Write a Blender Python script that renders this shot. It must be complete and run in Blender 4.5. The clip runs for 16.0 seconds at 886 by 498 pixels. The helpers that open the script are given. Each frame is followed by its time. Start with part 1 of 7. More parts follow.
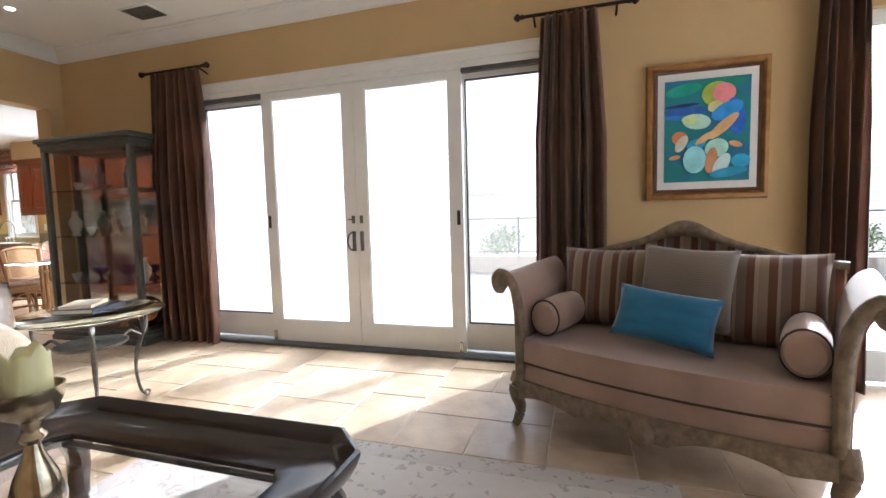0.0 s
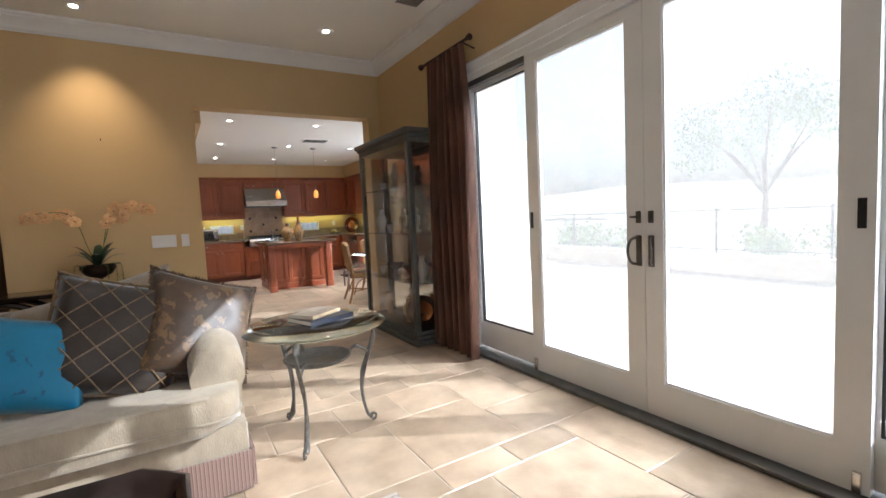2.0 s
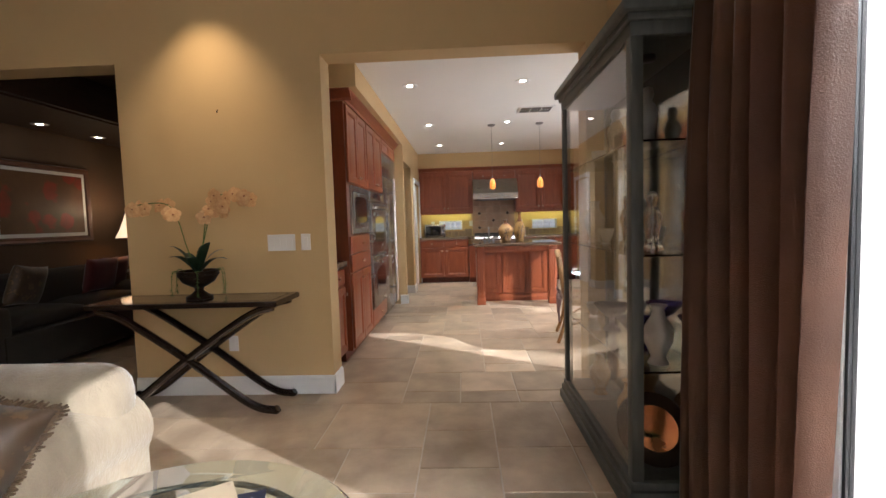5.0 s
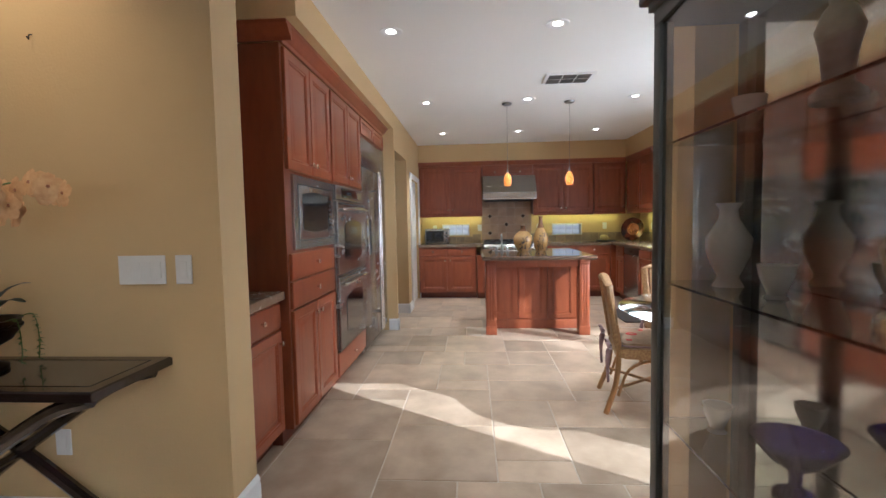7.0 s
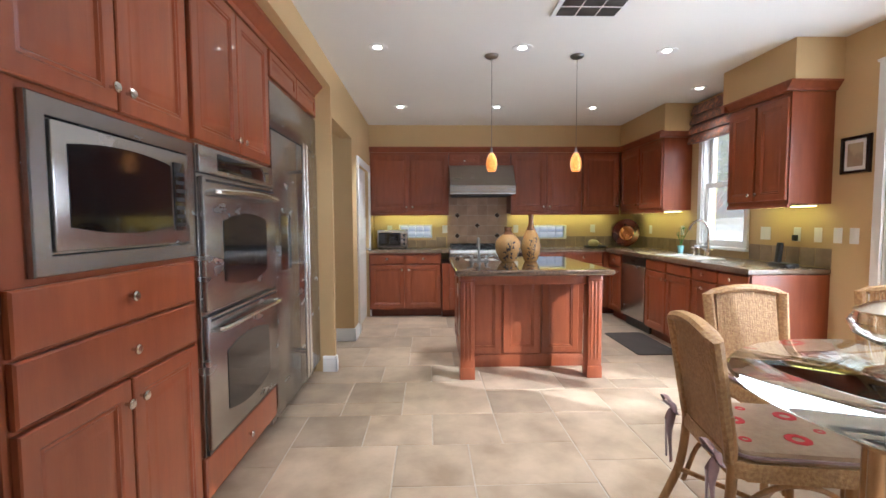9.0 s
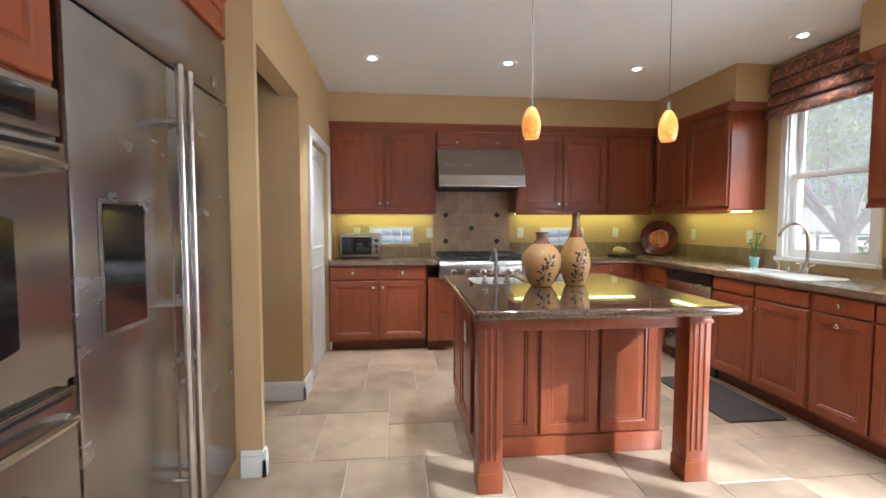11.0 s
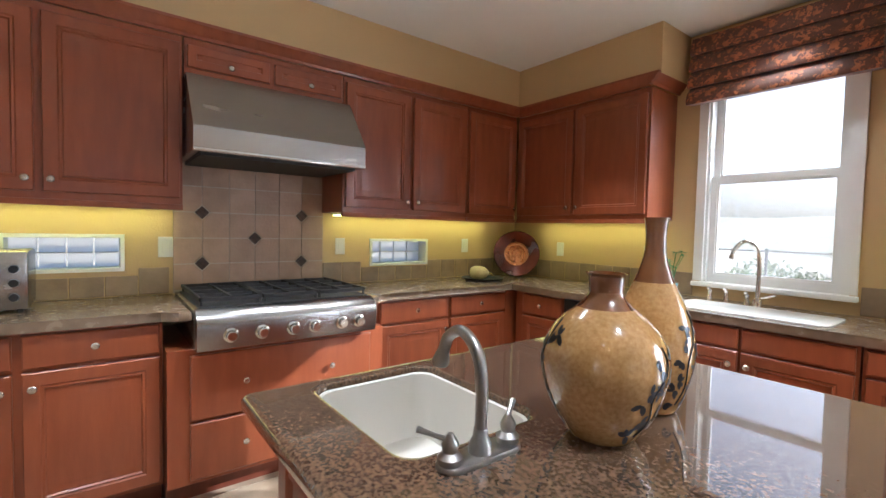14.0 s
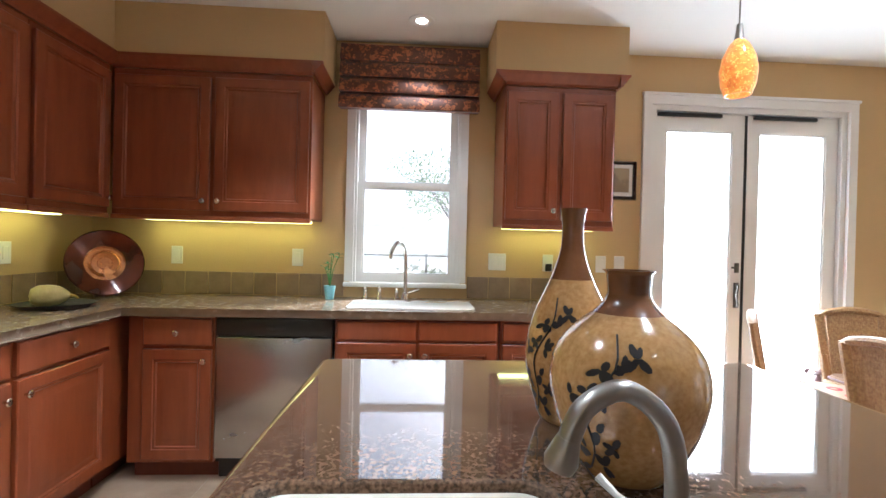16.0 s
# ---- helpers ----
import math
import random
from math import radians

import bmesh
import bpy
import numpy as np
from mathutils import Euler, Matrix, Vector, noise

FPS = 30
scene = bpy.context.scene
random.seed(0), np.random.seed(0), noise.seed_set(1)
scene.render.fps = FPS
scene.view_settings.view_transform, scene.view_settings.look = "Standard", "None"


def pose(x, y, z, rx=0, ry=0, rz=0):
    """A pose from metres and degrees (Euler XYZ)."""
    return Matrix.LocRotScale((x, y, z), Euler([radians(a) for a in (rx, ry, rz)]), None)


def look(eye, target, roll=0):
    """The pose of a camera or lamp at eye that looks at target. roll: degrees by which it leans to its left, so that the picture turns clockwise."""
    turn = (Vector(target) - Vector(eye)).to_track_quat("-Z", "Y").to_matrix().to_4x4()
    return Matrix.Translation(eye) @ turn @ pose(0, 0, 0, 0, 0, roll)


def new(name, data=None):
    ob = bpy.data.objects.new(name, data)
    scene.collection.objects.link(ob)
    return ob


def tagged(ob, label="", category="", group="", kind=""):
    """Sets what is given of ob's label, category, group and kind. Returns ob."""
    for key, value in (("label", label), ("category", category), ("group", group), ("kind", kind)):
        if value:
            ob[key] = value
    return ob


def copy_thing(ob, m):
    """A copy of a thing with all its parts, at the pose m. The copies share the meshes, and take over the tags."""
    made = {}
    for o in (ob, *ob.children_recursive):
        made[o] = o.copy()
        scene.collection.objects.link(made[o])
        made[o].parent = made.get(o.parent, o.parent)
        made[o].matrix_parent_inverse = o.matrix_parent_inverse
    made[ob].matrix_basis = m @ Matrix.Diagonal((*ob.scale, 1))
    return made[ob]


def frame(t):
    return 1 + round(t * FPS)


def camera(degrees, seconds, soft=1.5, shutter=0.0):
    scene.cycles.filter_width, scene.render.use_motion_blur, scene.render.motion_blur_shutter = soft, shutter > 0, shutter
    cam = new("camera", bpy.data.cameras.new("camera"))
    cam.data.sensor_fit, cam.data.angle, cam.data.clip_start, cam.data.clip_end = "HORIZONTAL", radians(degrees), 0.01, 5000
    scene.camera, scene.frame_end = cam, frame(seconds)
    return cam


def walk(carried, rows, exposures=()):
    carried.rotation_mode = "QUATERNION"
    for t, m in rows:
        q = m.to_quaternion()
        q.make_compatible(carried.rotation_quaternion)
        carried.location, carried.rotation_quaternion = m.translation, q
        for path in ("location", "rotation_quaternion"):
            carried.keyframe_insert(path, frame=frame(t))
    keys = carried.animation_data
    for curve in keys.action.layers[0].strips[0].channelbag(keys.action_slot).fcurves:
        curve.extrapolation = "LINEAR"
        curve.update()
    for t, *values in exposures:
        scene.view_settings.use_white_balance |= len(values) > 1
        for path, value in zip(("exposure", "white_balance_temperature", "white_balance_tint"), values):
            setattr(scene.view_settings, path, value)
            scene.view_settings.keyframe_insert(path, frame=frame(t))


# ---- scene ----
cam = camera(89.4, 16.0)
PATH = [
    (0, (1.58, -0.257, 1.215), (0.98, 1.645, 1.061), -1.5),
    (0.5, (1.53, 0.071, 1.219), (0.565, 1.816, 1.066), -1.9),
    (1, (1.489, 0.413, 1.261), (0.204, 1.937, 1.094), -2.4),
    (1.5, (1.399, 0.745, 1.263), (-0.125, 2.03, 1.105), -2.6),
    (2, (1.236, 1.041, 1.259), (-0.472, 2.071, 1.106), -2.8),
    (2.5, (1.008, 1.343, 1.262), (-0.824, 2.132, 1.112), -2.7),
    (3, (0.738, 1.614, 1.265), (-1.183, 2.152, 1.12), -2.6),
    (3.5, (0.414, 1.846, 1.269), (-1.556, 2.159, 1.126), -2.5),
    (4, (0.069, 2.09, 1.288), (-1.922, 2.205, 1.148), -2.5),
    (4.5, (-0.319, 2.263, 1.249), (-2.314, 2.211, 1.119), -2.4),
    (7, (-2.154, 2.351, 1.309), (-4.145, 2.217, 1.186), -1.1),
    (7.5, (-2.527, 2.291, 1.307), (-4.522, 2.217, 1.181), -0.9),
    (8, (-2.911, 2.264, 1.299), (-4.907, 2.244, 1.176), -0.6),
    (8.5, (-3.268, 2.237, 1.296), (-5.263, 2.273, 1.172), -0.4),
    (9, (-3.658, 2.242, 1.286), (-5.653, 2.304, 1.166), -0.3),
    (11.5, (-5.579, 2.058, 1.297), (-7.557, 2.335, 1.18), 0.2),
    (12, (-5.961, 2.019, 1.303), (-7.923, 2.392, 1.188), 0.4),
    (12.5, (-6.349, 2.037, 1.29), (-8.286, 2.521, 1.187), 0.5),
    (13, (-6.718, 2.084, 1.261), (-8.613, 2.717, 1.178), 0.8),
    (13.5, (-6.998, 2.202, 1.274), (-8.803, 3.058, 1.192), 1.5),
    (14, (-7.325, 2.183, 1.314), (-8.91, 3.4, 1.227), 1.3),
    (14.5, (-7.597, 2.172, 1.319), (-8.833, 3.742, 1.243), 1.7),
    (15, (-7.775, 2.239, 1.291), (-8.608, 4.057, 1.243), 2.0),
    (15.5, (-7.95, 2.237, 1.313), (-8.344, 4.197, 1.263), 1.8),
    (16, (-8.168, 2.277, 1.267), (-8.057, 4.274, 1.255), 1.4),
]
EXPOSURES = [(0, 1.12, 5150, 8), (0.6, 1.0, 5150, 8), (1.5, 0.68, 5150, 8), (4.5, 0.6, 5500, 11), (7.0, 0.7, 4950, 8), (9.0, 0.84, 5050, 9), (12.0, 0.92, 5100, 9), (16.0, 1.0, 5000, 7)]
walk(cam, [(t, look(eye, target, roll)) for t, eye, target, roll in PATH], EXPOSURES)

# ---- world, sun, exposure ----
world = bpy.data.worlds.new("world")
scene.world = world
world.use_nodes = True
wn = world.node_tree.nodes
sky = wn.new("ShaderNodeTexSky")
sky.sky_type = "NISHITA"
sky.sun_disc = False
sky.sun_elevation = radians(30)
sky.sun_rotation = radians(32)
sky.dust_density = 7.0
sky.air_density = 0.7
wn["Background"].inputs["Strength"].default_value = 0.13
world.node_tree.links.new(sky.outputs[0], wn["Background"].inputs[0])
SUN = Vector((-0.26, -0.415, -0.284)).normalized()
sun = new("sun", bpy.data.lights.new("sun", "SUN"))
sun.data.energy, sun.data.angle, sun.data.color = 5.0, radians(0.5), (1.0, 0.95, 0.86)
sun.matrix_world = look((0, 0, 8), Vector((0, 0, 8)) + SUN)


# area lamp added in the garden door opening, boosts daylight in the kitchen
day = new("door_fill", bpy.data.lights.new("door_fill", "AREA"))
day.data.shape, day.data.size, day.data.size_y = "RECTANGLE", 1.28, 2.15
day.data.energy, day.data.color = 50, (1.0, 0.96, 0.90)
day.matrix_world = look((-5.86, 5.435, 1.14), (-5.86, 0.0, 1.14))
# area lamp added at the unseen east window to brighten the painting wall
east = new("east_fill", bpy.data.lights.new("east_fill", "AREA"))
east.data.shape, east.data.size, east.data.size_y = "RECTANGLE", 3.8, 2.2
east.data.energy, east.data.color = 9, (1.0, 0.97, 0.92)
east.matrix_world = look((4.30, 1.15, 1.28), (0.0, 1.15, 1.28))


# ---- materials ----
def nodes_of(name):
    m = bpy.data.materials.new(name)
    m.use_nodes = True
    nt = m.node_tree
    return m, nt, nt.nodes["Principled BSDF"]


def surface(name, c1, c2=None, scale=6.0, rough=0.5, metal=0.0, bump=0.0, bscale=60.0, coat=0.0, stretch=(1, 1, 1),
            vary=0.0, rough2=None, emit=0.0, sheen=0.0, detail=5.0, spec=0.5, trans=0.0):
    """Two-tone procedural surface: broad variation, fine grain in the bump, optional change from piece to piece."""
    m, nt, b = nodes_of(name)
    c2 = c2 or tuple(x * 0.85 for x in c1)
    tc = nt.nodes.new("ShaderNodeTexCoord")
    mp = nt.nodes.new("ShaderNodeMapping")
    mp.inputs["Scale"].default_value = stretch
    nt.links.new(tc.outputs["Object"], mp.inputs["Vector"])
    n1 = nt.nodes.new("ShaderNodeTexNoise")
    n1.inputs["Scale"].default_value, n1.inputs["Detail"].default_value = scale, detail
    nt.links.new(mp.outputs[0], n1.inputs["Vector"])
    ramp = nt.nodes.new("ShaderNodeValToRGB")
    ramp.color_ramp.elements[0].position, ramp.color_ramp.elements[1].position = 0.32, 0.68
    ramp.color_ramp.elements[0].color, ramp.color_ramp.elements[1].color = (*c2, 1), (*c1, 1)
    nt.links.new(n1.outputs["Fac"], ramp.inputs[0])
    out = ramp.outputs[0]
    if vary:
        oi = nt.nodes.new("ShaderNodeObjectInfo")
        mr = nt.nodes.new("ShaderNodeMapRange")
        mr.inputs["To Min"].default_value, mr.inputs["To Max"].default_value = 1 - vary, 1 + vary
        nt.links.new(oi.outputs["Random"], mr.inputs["Value"])
        off = nt.nodes.new("ShaderNodeVectorMath")
        off.operation = "SCALE"
        off.inputs[0].default_value = (31, 17, 23)
        nt.links.new(oi.outputs["Random"], off.inputs["Scale"])
        nt.links.new(off.outputs[0], mp.inputs["Location"])
        mul = nt.nodes.new("ShaderNodeMixRGB")
        mul.blend_type = "MULTIPLY"
        mul.inputs[0].default_value = 1
        comb = nt.nodes.new("ShaderNodeCombineColor")
        for k in range(3):
            nt.links.new(mr.outputs[0], comb.inputs[k])
        nt.links.new(out, mul.inputs[1])
        nt.links.new(comb.outputs[0], mul.inputs[2])
        out = mul.outputs[0]
    nt.links.new(out, b.inputs["Base Color"])
    b.inputs["Metallic"].default_value = metal
    b.inputs["Specular IOR Level"].default_value = spec
    b.inputs["Coat Weight"].default_value = coat
    b.inputs["Coat Roughness"].default_value = 0.06
    b.inputs["Sheen Weight"].default_value = sheen
    b.inputs["Transmission Weight"].default_value = trans
    n2 = nt.nodes.new("ShaderNodeTexNoise")
    n2.inputs["Scale"].default_value, n2.inputs["Detail"].default_value = bscale, 4
    nt.links.new(mp.outputs[0], n2.inputs["Vector"])
    rr = nt.nodes.new("ShaderNodeMapRange")
    rr.inputs["To Min"].default_value, rr.inputs["To Max"].default_value = rough, rough2 if rough2 is not None else min(1, rough + 0.12)
    nt.links.new(n1.outputs["Fac"], rr.inputs["Value"])
    nt.links.new(rr.outputs[0], b.inputs["Roughness"])
    if bump:
        bp = nt.nodes.new("ShaderNodeBump")
        bp.inputs["Strength"].default_value, bp.inputs["Distance"].default_value = bump, 0.01
        nt.links.new(n2.outputs["Fac"], bp.inputs["Height"])
        nt.links.new(bp.outputs[0], b.inputs["Normal"])
    if emit:
        nt.links.new(out, b.inputs["Emission Color"])
        b.inputs["Emission Strength"].default_value = emit
    return m


def stripes(name, cols, width, axis=0, rough=0.7, sheen=0.3, bump=0.2):
    """Woven cloth with straight stripes along one object axis."""
    m, nt, b = nodes_of(name)
    tc = nt.nodes.new("ShaderNodeTexCoord")
    sp = nt.nodes.new("ShaderNodeSeparateXYZ")
    nt.links.new(tc.outputs["Object"], sp.inputs[0])
    md = nt.nodes.new("ShaderNodeMath")
    md.operation = "MULTIPLY"
    md.inputs[1].default_value = 1.0 / width
    nt.links.new(sp.outputs[axis], md.inputs[0])
    fr = nt.nodes.new("ShaderNodeMath")
    fr.operation = "FRACT"
    nt.links.new(md.outputs[0], fr.inputs[0])
    ramp = nt.nodes.new("ShaderNodeValToRGB")
    ramp.color_ramp.interpolation = "CONSTANT"
    els = ramp.color_ramp.elements
    while len(els) < len(cols):
        els.new(0.5)
    for e, (p, c) in zip(els, cols):
        e.position, e.color = p, (*c, 1)
    nt.links.new(fr.outputs[0], ramp.inputs[0])
    nt.links.new(ramp.outputs[0], b.inputs["Base Color"])
    b.inputs["Roughness"].default_value = rough
    b.inputs["Sheen Weight"].default_value = sheen
    n = nt.nodes.new("ShaderNodeTexNoise")
    n.inputs["Scale"].default_value = 220
    nt.links.new(tc.outputs["Object"], n.inputs["Vector"])
    bp = nt.nodes.new("ShaderNodeBump")
    bp.inputs["Strength"].default_value, bp.inputs["Distance"].default_value = bump, 0.004
    nt.links.new(n.outputs["Fac"], bp.inputs["Height"])
    nt.links.new(bp.outputs[0], b.inputs["Normal"])
    return m


def figured(name, c1, c2, c3, scale, rough=0.5, thresh=0.5, sheen=0.3, kind="F1"):
    """Damask-like figure: a Voronoi field bent by noise, in two colours with a third in the grain."""
    m, nt, b = nodes_of(name)
    tc = nt.nodes.new("ShaderNodeTexCoord")
    n = nt.nodes.new("ShaderNodeTexNoise")
    n.inputs["Scale"].default_value, n.inputs["Detail"].default_value = scale * 1.4, 3
    nt.links.new(tc.outputs["Object"], n.inputs["Vector"])
    mx = nt.nodes.new("ShaderNodeMixRGB")
    mx.inputs[0].default_value = 0.12
    nt.links.new(tc.outputs["Object"], mx.inputs[1])
    nt.links.new(n.outputs["Color"], mx.inputs[2])
    v = nt.nodes.new("ShaderNodeTexVoronoi")
    v.feature = kind
    v.inputs["Scale"].default_value = scale
    nt.links.new(mx.outputs[0], v.inputs["Vector"])
    ramp = nt.nodes.new("ShaderNodeValToRGB")
    ramp.color_ramp.elements[0].position, ramp.color_ramp.elements[1].position = thresh - 0.05, thresh + 0.05
    ramp.color_ramp.elements[0].color, ramp.color_ramp.elements[1].color = (*c1, 1), (*c2, 1)
    nt.links.new(v.outputs["Distance"], ramp.inputs[0])
    m2 = nt.nodes.new("ShaderNodeMixRGB")
    nt.links.new(n.outputs["Fac"], m2.inputs[0])
    nt.links.new(ramp.outputs[0], m2.inputs[1])
    m2.inputs[2].default_value = (*c3, 1)
    nt.links.new(m2.outputs[0], b.inputs["Base Color"])
    b.inputs["Roughness"].default_value = rough
    b.inputs["Sheen Weight"].default_value = sheen
    bp = nt.nodes.new("ShaderNodeBump")
    bp.inputs["Strength"].default_value, bp.inputs["Distance"].default_value = 0.25, 0.004
    nt.links.new(ramp.outputs[0], bp.inputs["Height"])
    nt.links.new(bp.outputs[0], b.inputs["Normal"])
    return m


def glass(name, color=(1, 1, 1), rough=0.0, ior=1.45):
    m, nt, b = nodes_of(name)
    b.inputs["Base Color"].default_value = (*color, 1)
    b.inputs["Transmission Weight"].default_value = 1
    b.inputs["Roughness"].default_value = rough
    b.inputs["IOR"].default_value = ior
    return m


M = {}
M["wall"] = surface("ochre_wall_paint", (0.58, 0.41, 0.195), (0.545, 0.38, 0.178), 1.2, 0.75, bump=0.12, bscale=90)
M["ceiling"] = surface("ceiling_paint", (0.84, 0.82, 0.76), (0.81, 0.79, 0.73), 1.0, 0.8, bump=0.08, bscale=110)
M["white"] = surface("white_satin_paint", (0.80, 0.79, 0.76), (0.76, 0.75, 0.72), 3, 0.35, bump=0.03)
M["cherry"] = surface("cherry_wood", (0.28, 0.072, 0.024), (0.225, 0.054, 0.018), 7, 0.28, bump=0.04, bscale=40, coat=0.25, stretch=(3, 3, 0.5), vary=0.10)
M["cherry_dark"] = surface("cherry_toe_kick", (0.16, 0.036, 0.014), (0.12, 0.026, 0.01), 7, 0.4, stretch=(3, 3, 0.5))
M["steel"] = surface("brushed_steel", (0.43, 0.415, 0.40), (0.39, 0.375, 0.36), 5, 0.24, metal=1.0, stretch=(1, 1, 2.5), rough2=0.29)
M["steel"].node_tree.nodes["Principled BSDF"].inputs["Anisotropic"].default_value = 0.6
M["chrome"] = surface("nickel", (0.66, 0.63, 0.58), (0.6, 0.57, 0.52), 12, 0.16, metal=1.0)
M["black"] = surface("black_enamel", (0.015, 0.015, 0.016), (0.02, 0.02, 0.02), 20, 0.25)
M["black_glass"] = surface("oven_glass", (0.006, 0.006, 0.008), (0.009, 0.009, 0.01), 3, 0.04, coat=0.5)
M["iron"] = surface("cast_iron", (0.02, 0.018, 0.018), (0.03, 0.027, 0.027), 50, 0.55, bump=0.3, bscale=120)
M["granite"] = surface("brown_granite", (0.18, 0.11, 0.066), (0.032, 0.019, 0.013), 140, 0.05, bump=0.0, detail=9, rough2=0.07, coat=0.8)
M["granite"].node_tree.nodes["Principled BSDF"].inputs["Coat Roughness"].default_value = 0.02
M["counter"] = surface("stone_counter", (0.22, 0.155, 0.10), (0.175, 0.122, 0.078), 24, 0.2, bump=0.02, coat=0.3, detail=8)
M["tile"] = surface("travertine_tile", (0.51, 0.39, 0.268), (0.325, 0.234, 0.15), 4.2, 0.24, bump=0.14, bscale=35, vary=0.17, detail=9, rough2=0.46)
M["grout"] = surface("grout", (0.58, 0.51, 0.42), (0.50, 0.43, 0.34), 30, 0.9, bump=0.2)
M["splash"] = surface("splash_tile", (0.44, 0.29, 0.185), (0.35, 0.225, 0.14), 9, 0.38, bump=0.12, vary=0.10)
M["splash_green"] = surface("olive_stone_tile", (0.31, 0.22, 0.135), (0.22, 0.155, 0.095), 9, 0.38, bump=0.12, vary=0.14)
M["inset"] = surface("bronze_inset_tile", (0.045, 0.028, 0.02), (0.09, 0.055, 0.035), 60, 0.35, metal=0.5, bump=0.4, bscale=80)
M["glass"] = glass("clear_glass")
M["glass_green"] = glass("tabletop_glass", (0.86, 0.95, 0.90))
M["ceramic"] = surface("white_ceramic", (0.82, 0.80, 0.75), (0.8, 0.78, 0.73), 3, 0.1, coat=0.4)
# white ceramic again, with the basin's shade mixed into its colour
M["sink_white"] = surface("shaded_sink_glaze", (0.64, 0.61, 0.55), (0.60, 0.57, 0.51), 3, 0.12, coat=0.4)
M["plastic_white"] = surface("white_plastic", (0.78, 0.76, 0.72), None, 3, 0.35)
M["espresso"] = surface("espresso_wood", (0.022, 0.011, 0.009), (0.012, 0.006, 0.005), 9, 0.16, coat=0.5, stretch=(1, 6, 6))
M["cab_grey"] = surface("grey_green_wood", (0.10, 0.10, 0.085), (0.065, 0.066, 0.055), 8, 0.42, bump=0.08, stretch=(4, 4, 0.6))
M["bulb"] = surface("pendant_bulb", (1.0, 0.80, 0.45), None, 3, 0.5, emit=1.5)
M["lamp_white"] = surface("lamp_lens", (1.0, 0.86, 0.62), (1.0, 0.9, 0.7), 3, 0.5, emit=14)


# ---- building helpers ----
def box(bm, x0, x1, y0, y1, z0, z1, bevel=0.0, seg=2):
    vs = [bm.verts.new((x, y, z)) for x in (x0, x1) for y in (y0, y1) for z in (z0, z1)]
    fs = [bm.faces.new([vs[i] for i in q]) for q in ((0, 1, 3, 2), (4, 6, 7, 5), (0, 4, 5, 1), (2, 3, 7, 6), (0, 2, 6, 4), (1, 5, 7, 3))]
    if bevel:
        es = list({e for f in fs for e in f.edges})
        bmesh.ops.bevel(bm, geom=es, offset=bevel, segments=seg, affect="EDGES", profile=0.5)
    return bm


def boxed(*args, **kw):
    return box(bmesh.new(), *args, **kw)


def lathe(profile, seg=24, bm=None, at=(0, 0, 0), m=None):
    """A turned form from (radius, height) pairs."""
    bm = bm or bmesh.new()
    rings = []
    for r, z in profile:
        if r < 1e-5:
            rings.append([bm.verts.new((at[0], at[1], at[2] + z))])
        else:
            rings.append([bm.verts.new((at[0] + r * math.cos(2 * math.pi * i / seg), at[1] + r * math.sin(2 * math.pi * i / seg), at[2] + z)) for i in range(seg)])
    for a, b in zip(rings, rings[1:]):
        for i in range(seg):
            j = (i + 1) % seg
            if len(a) == 1 and len(b) == 1:
                continue
            if len(a) == 1:
                bm.faces.new((a[0], b[j], b[i]))
            elif len(b) == 1:
                bm.faces.new((a[i], a[j], b[0]))
            else:
                bm.faces.new((a[i], a[j], b[j], b[i]))
    if m is not None:
        bmesh.ops.transform(bm, matrix=m, verts=[v for r in rings for v in r])
    return bm


def tube(points, radius, seg=8, bm=None, closed=False, flat=1.0):
    """A rod along points; radius may be one number or one per point; flat squashes it across."""
    bm = bm or bmesh.new()
    pts = [Vector(p) for p in points]
    n = len(pts)
    rad = radius if isinstance(radius, (list, tuple)) else [radius] * n
    rings, up = [], Vector((0.137, 0.211, 0.968)).normalized()
    for i, p in enumerate(pts):
        a = pts[i - 1] if (i or closed) else p
        b = pts[(i + 1) % n] if (i < n - 1 or closed) else p
        d = (b - a).normalized()
        s = d.cross(up)
        if s.length < 0.05:
            s = d.cross(Vector((1, 0, 0)))
        s.normalize()
        u = s.cross(d)
        rings.append([bm.verts.new(p + rad[i] * (math.cos(2 * math.pi * k / seg) * s + flat * math.sin(2 * math.pi * k / seg) * u)) for k in range(seg)])
    pairs = list(zip(rings, rings[1:])) + ([(rings[-1], rings[0])] if closed else [])
    for a, b in pairs:
        for k in range(seg):
            j = (k + 1) % seg
            bm.faces.new((a[k], a[j], b[j], b[k]))
    if not closed:
        bm.faces.new(rings[0][::-1])
        bm.faces.new(rings[-1])
    return bm


def curve_points(ctrl, n=10):
    """A smooth run of points through the control points."""
    c = [Vector(p) for p in ctrl]
    c = [2 * c[0] - c[1]] + c + [2 * c[-1] - c[-2]]
    out = []
    for i in range(1, len(c) - 2):
        for k in range(n):
            t = k / n
            p0, p1, p2, p3 = c[i - 1:i + 3]
            out.append(0.5 * (2 * p1 + (p2 - p0) * t + (2 * p0 - 5 * p1 + 4 * p2 - p3) * t * t + (3 * p1 - p0 - 3 * p2 + p3) * t ** 3))
    return out + [c[-2]]


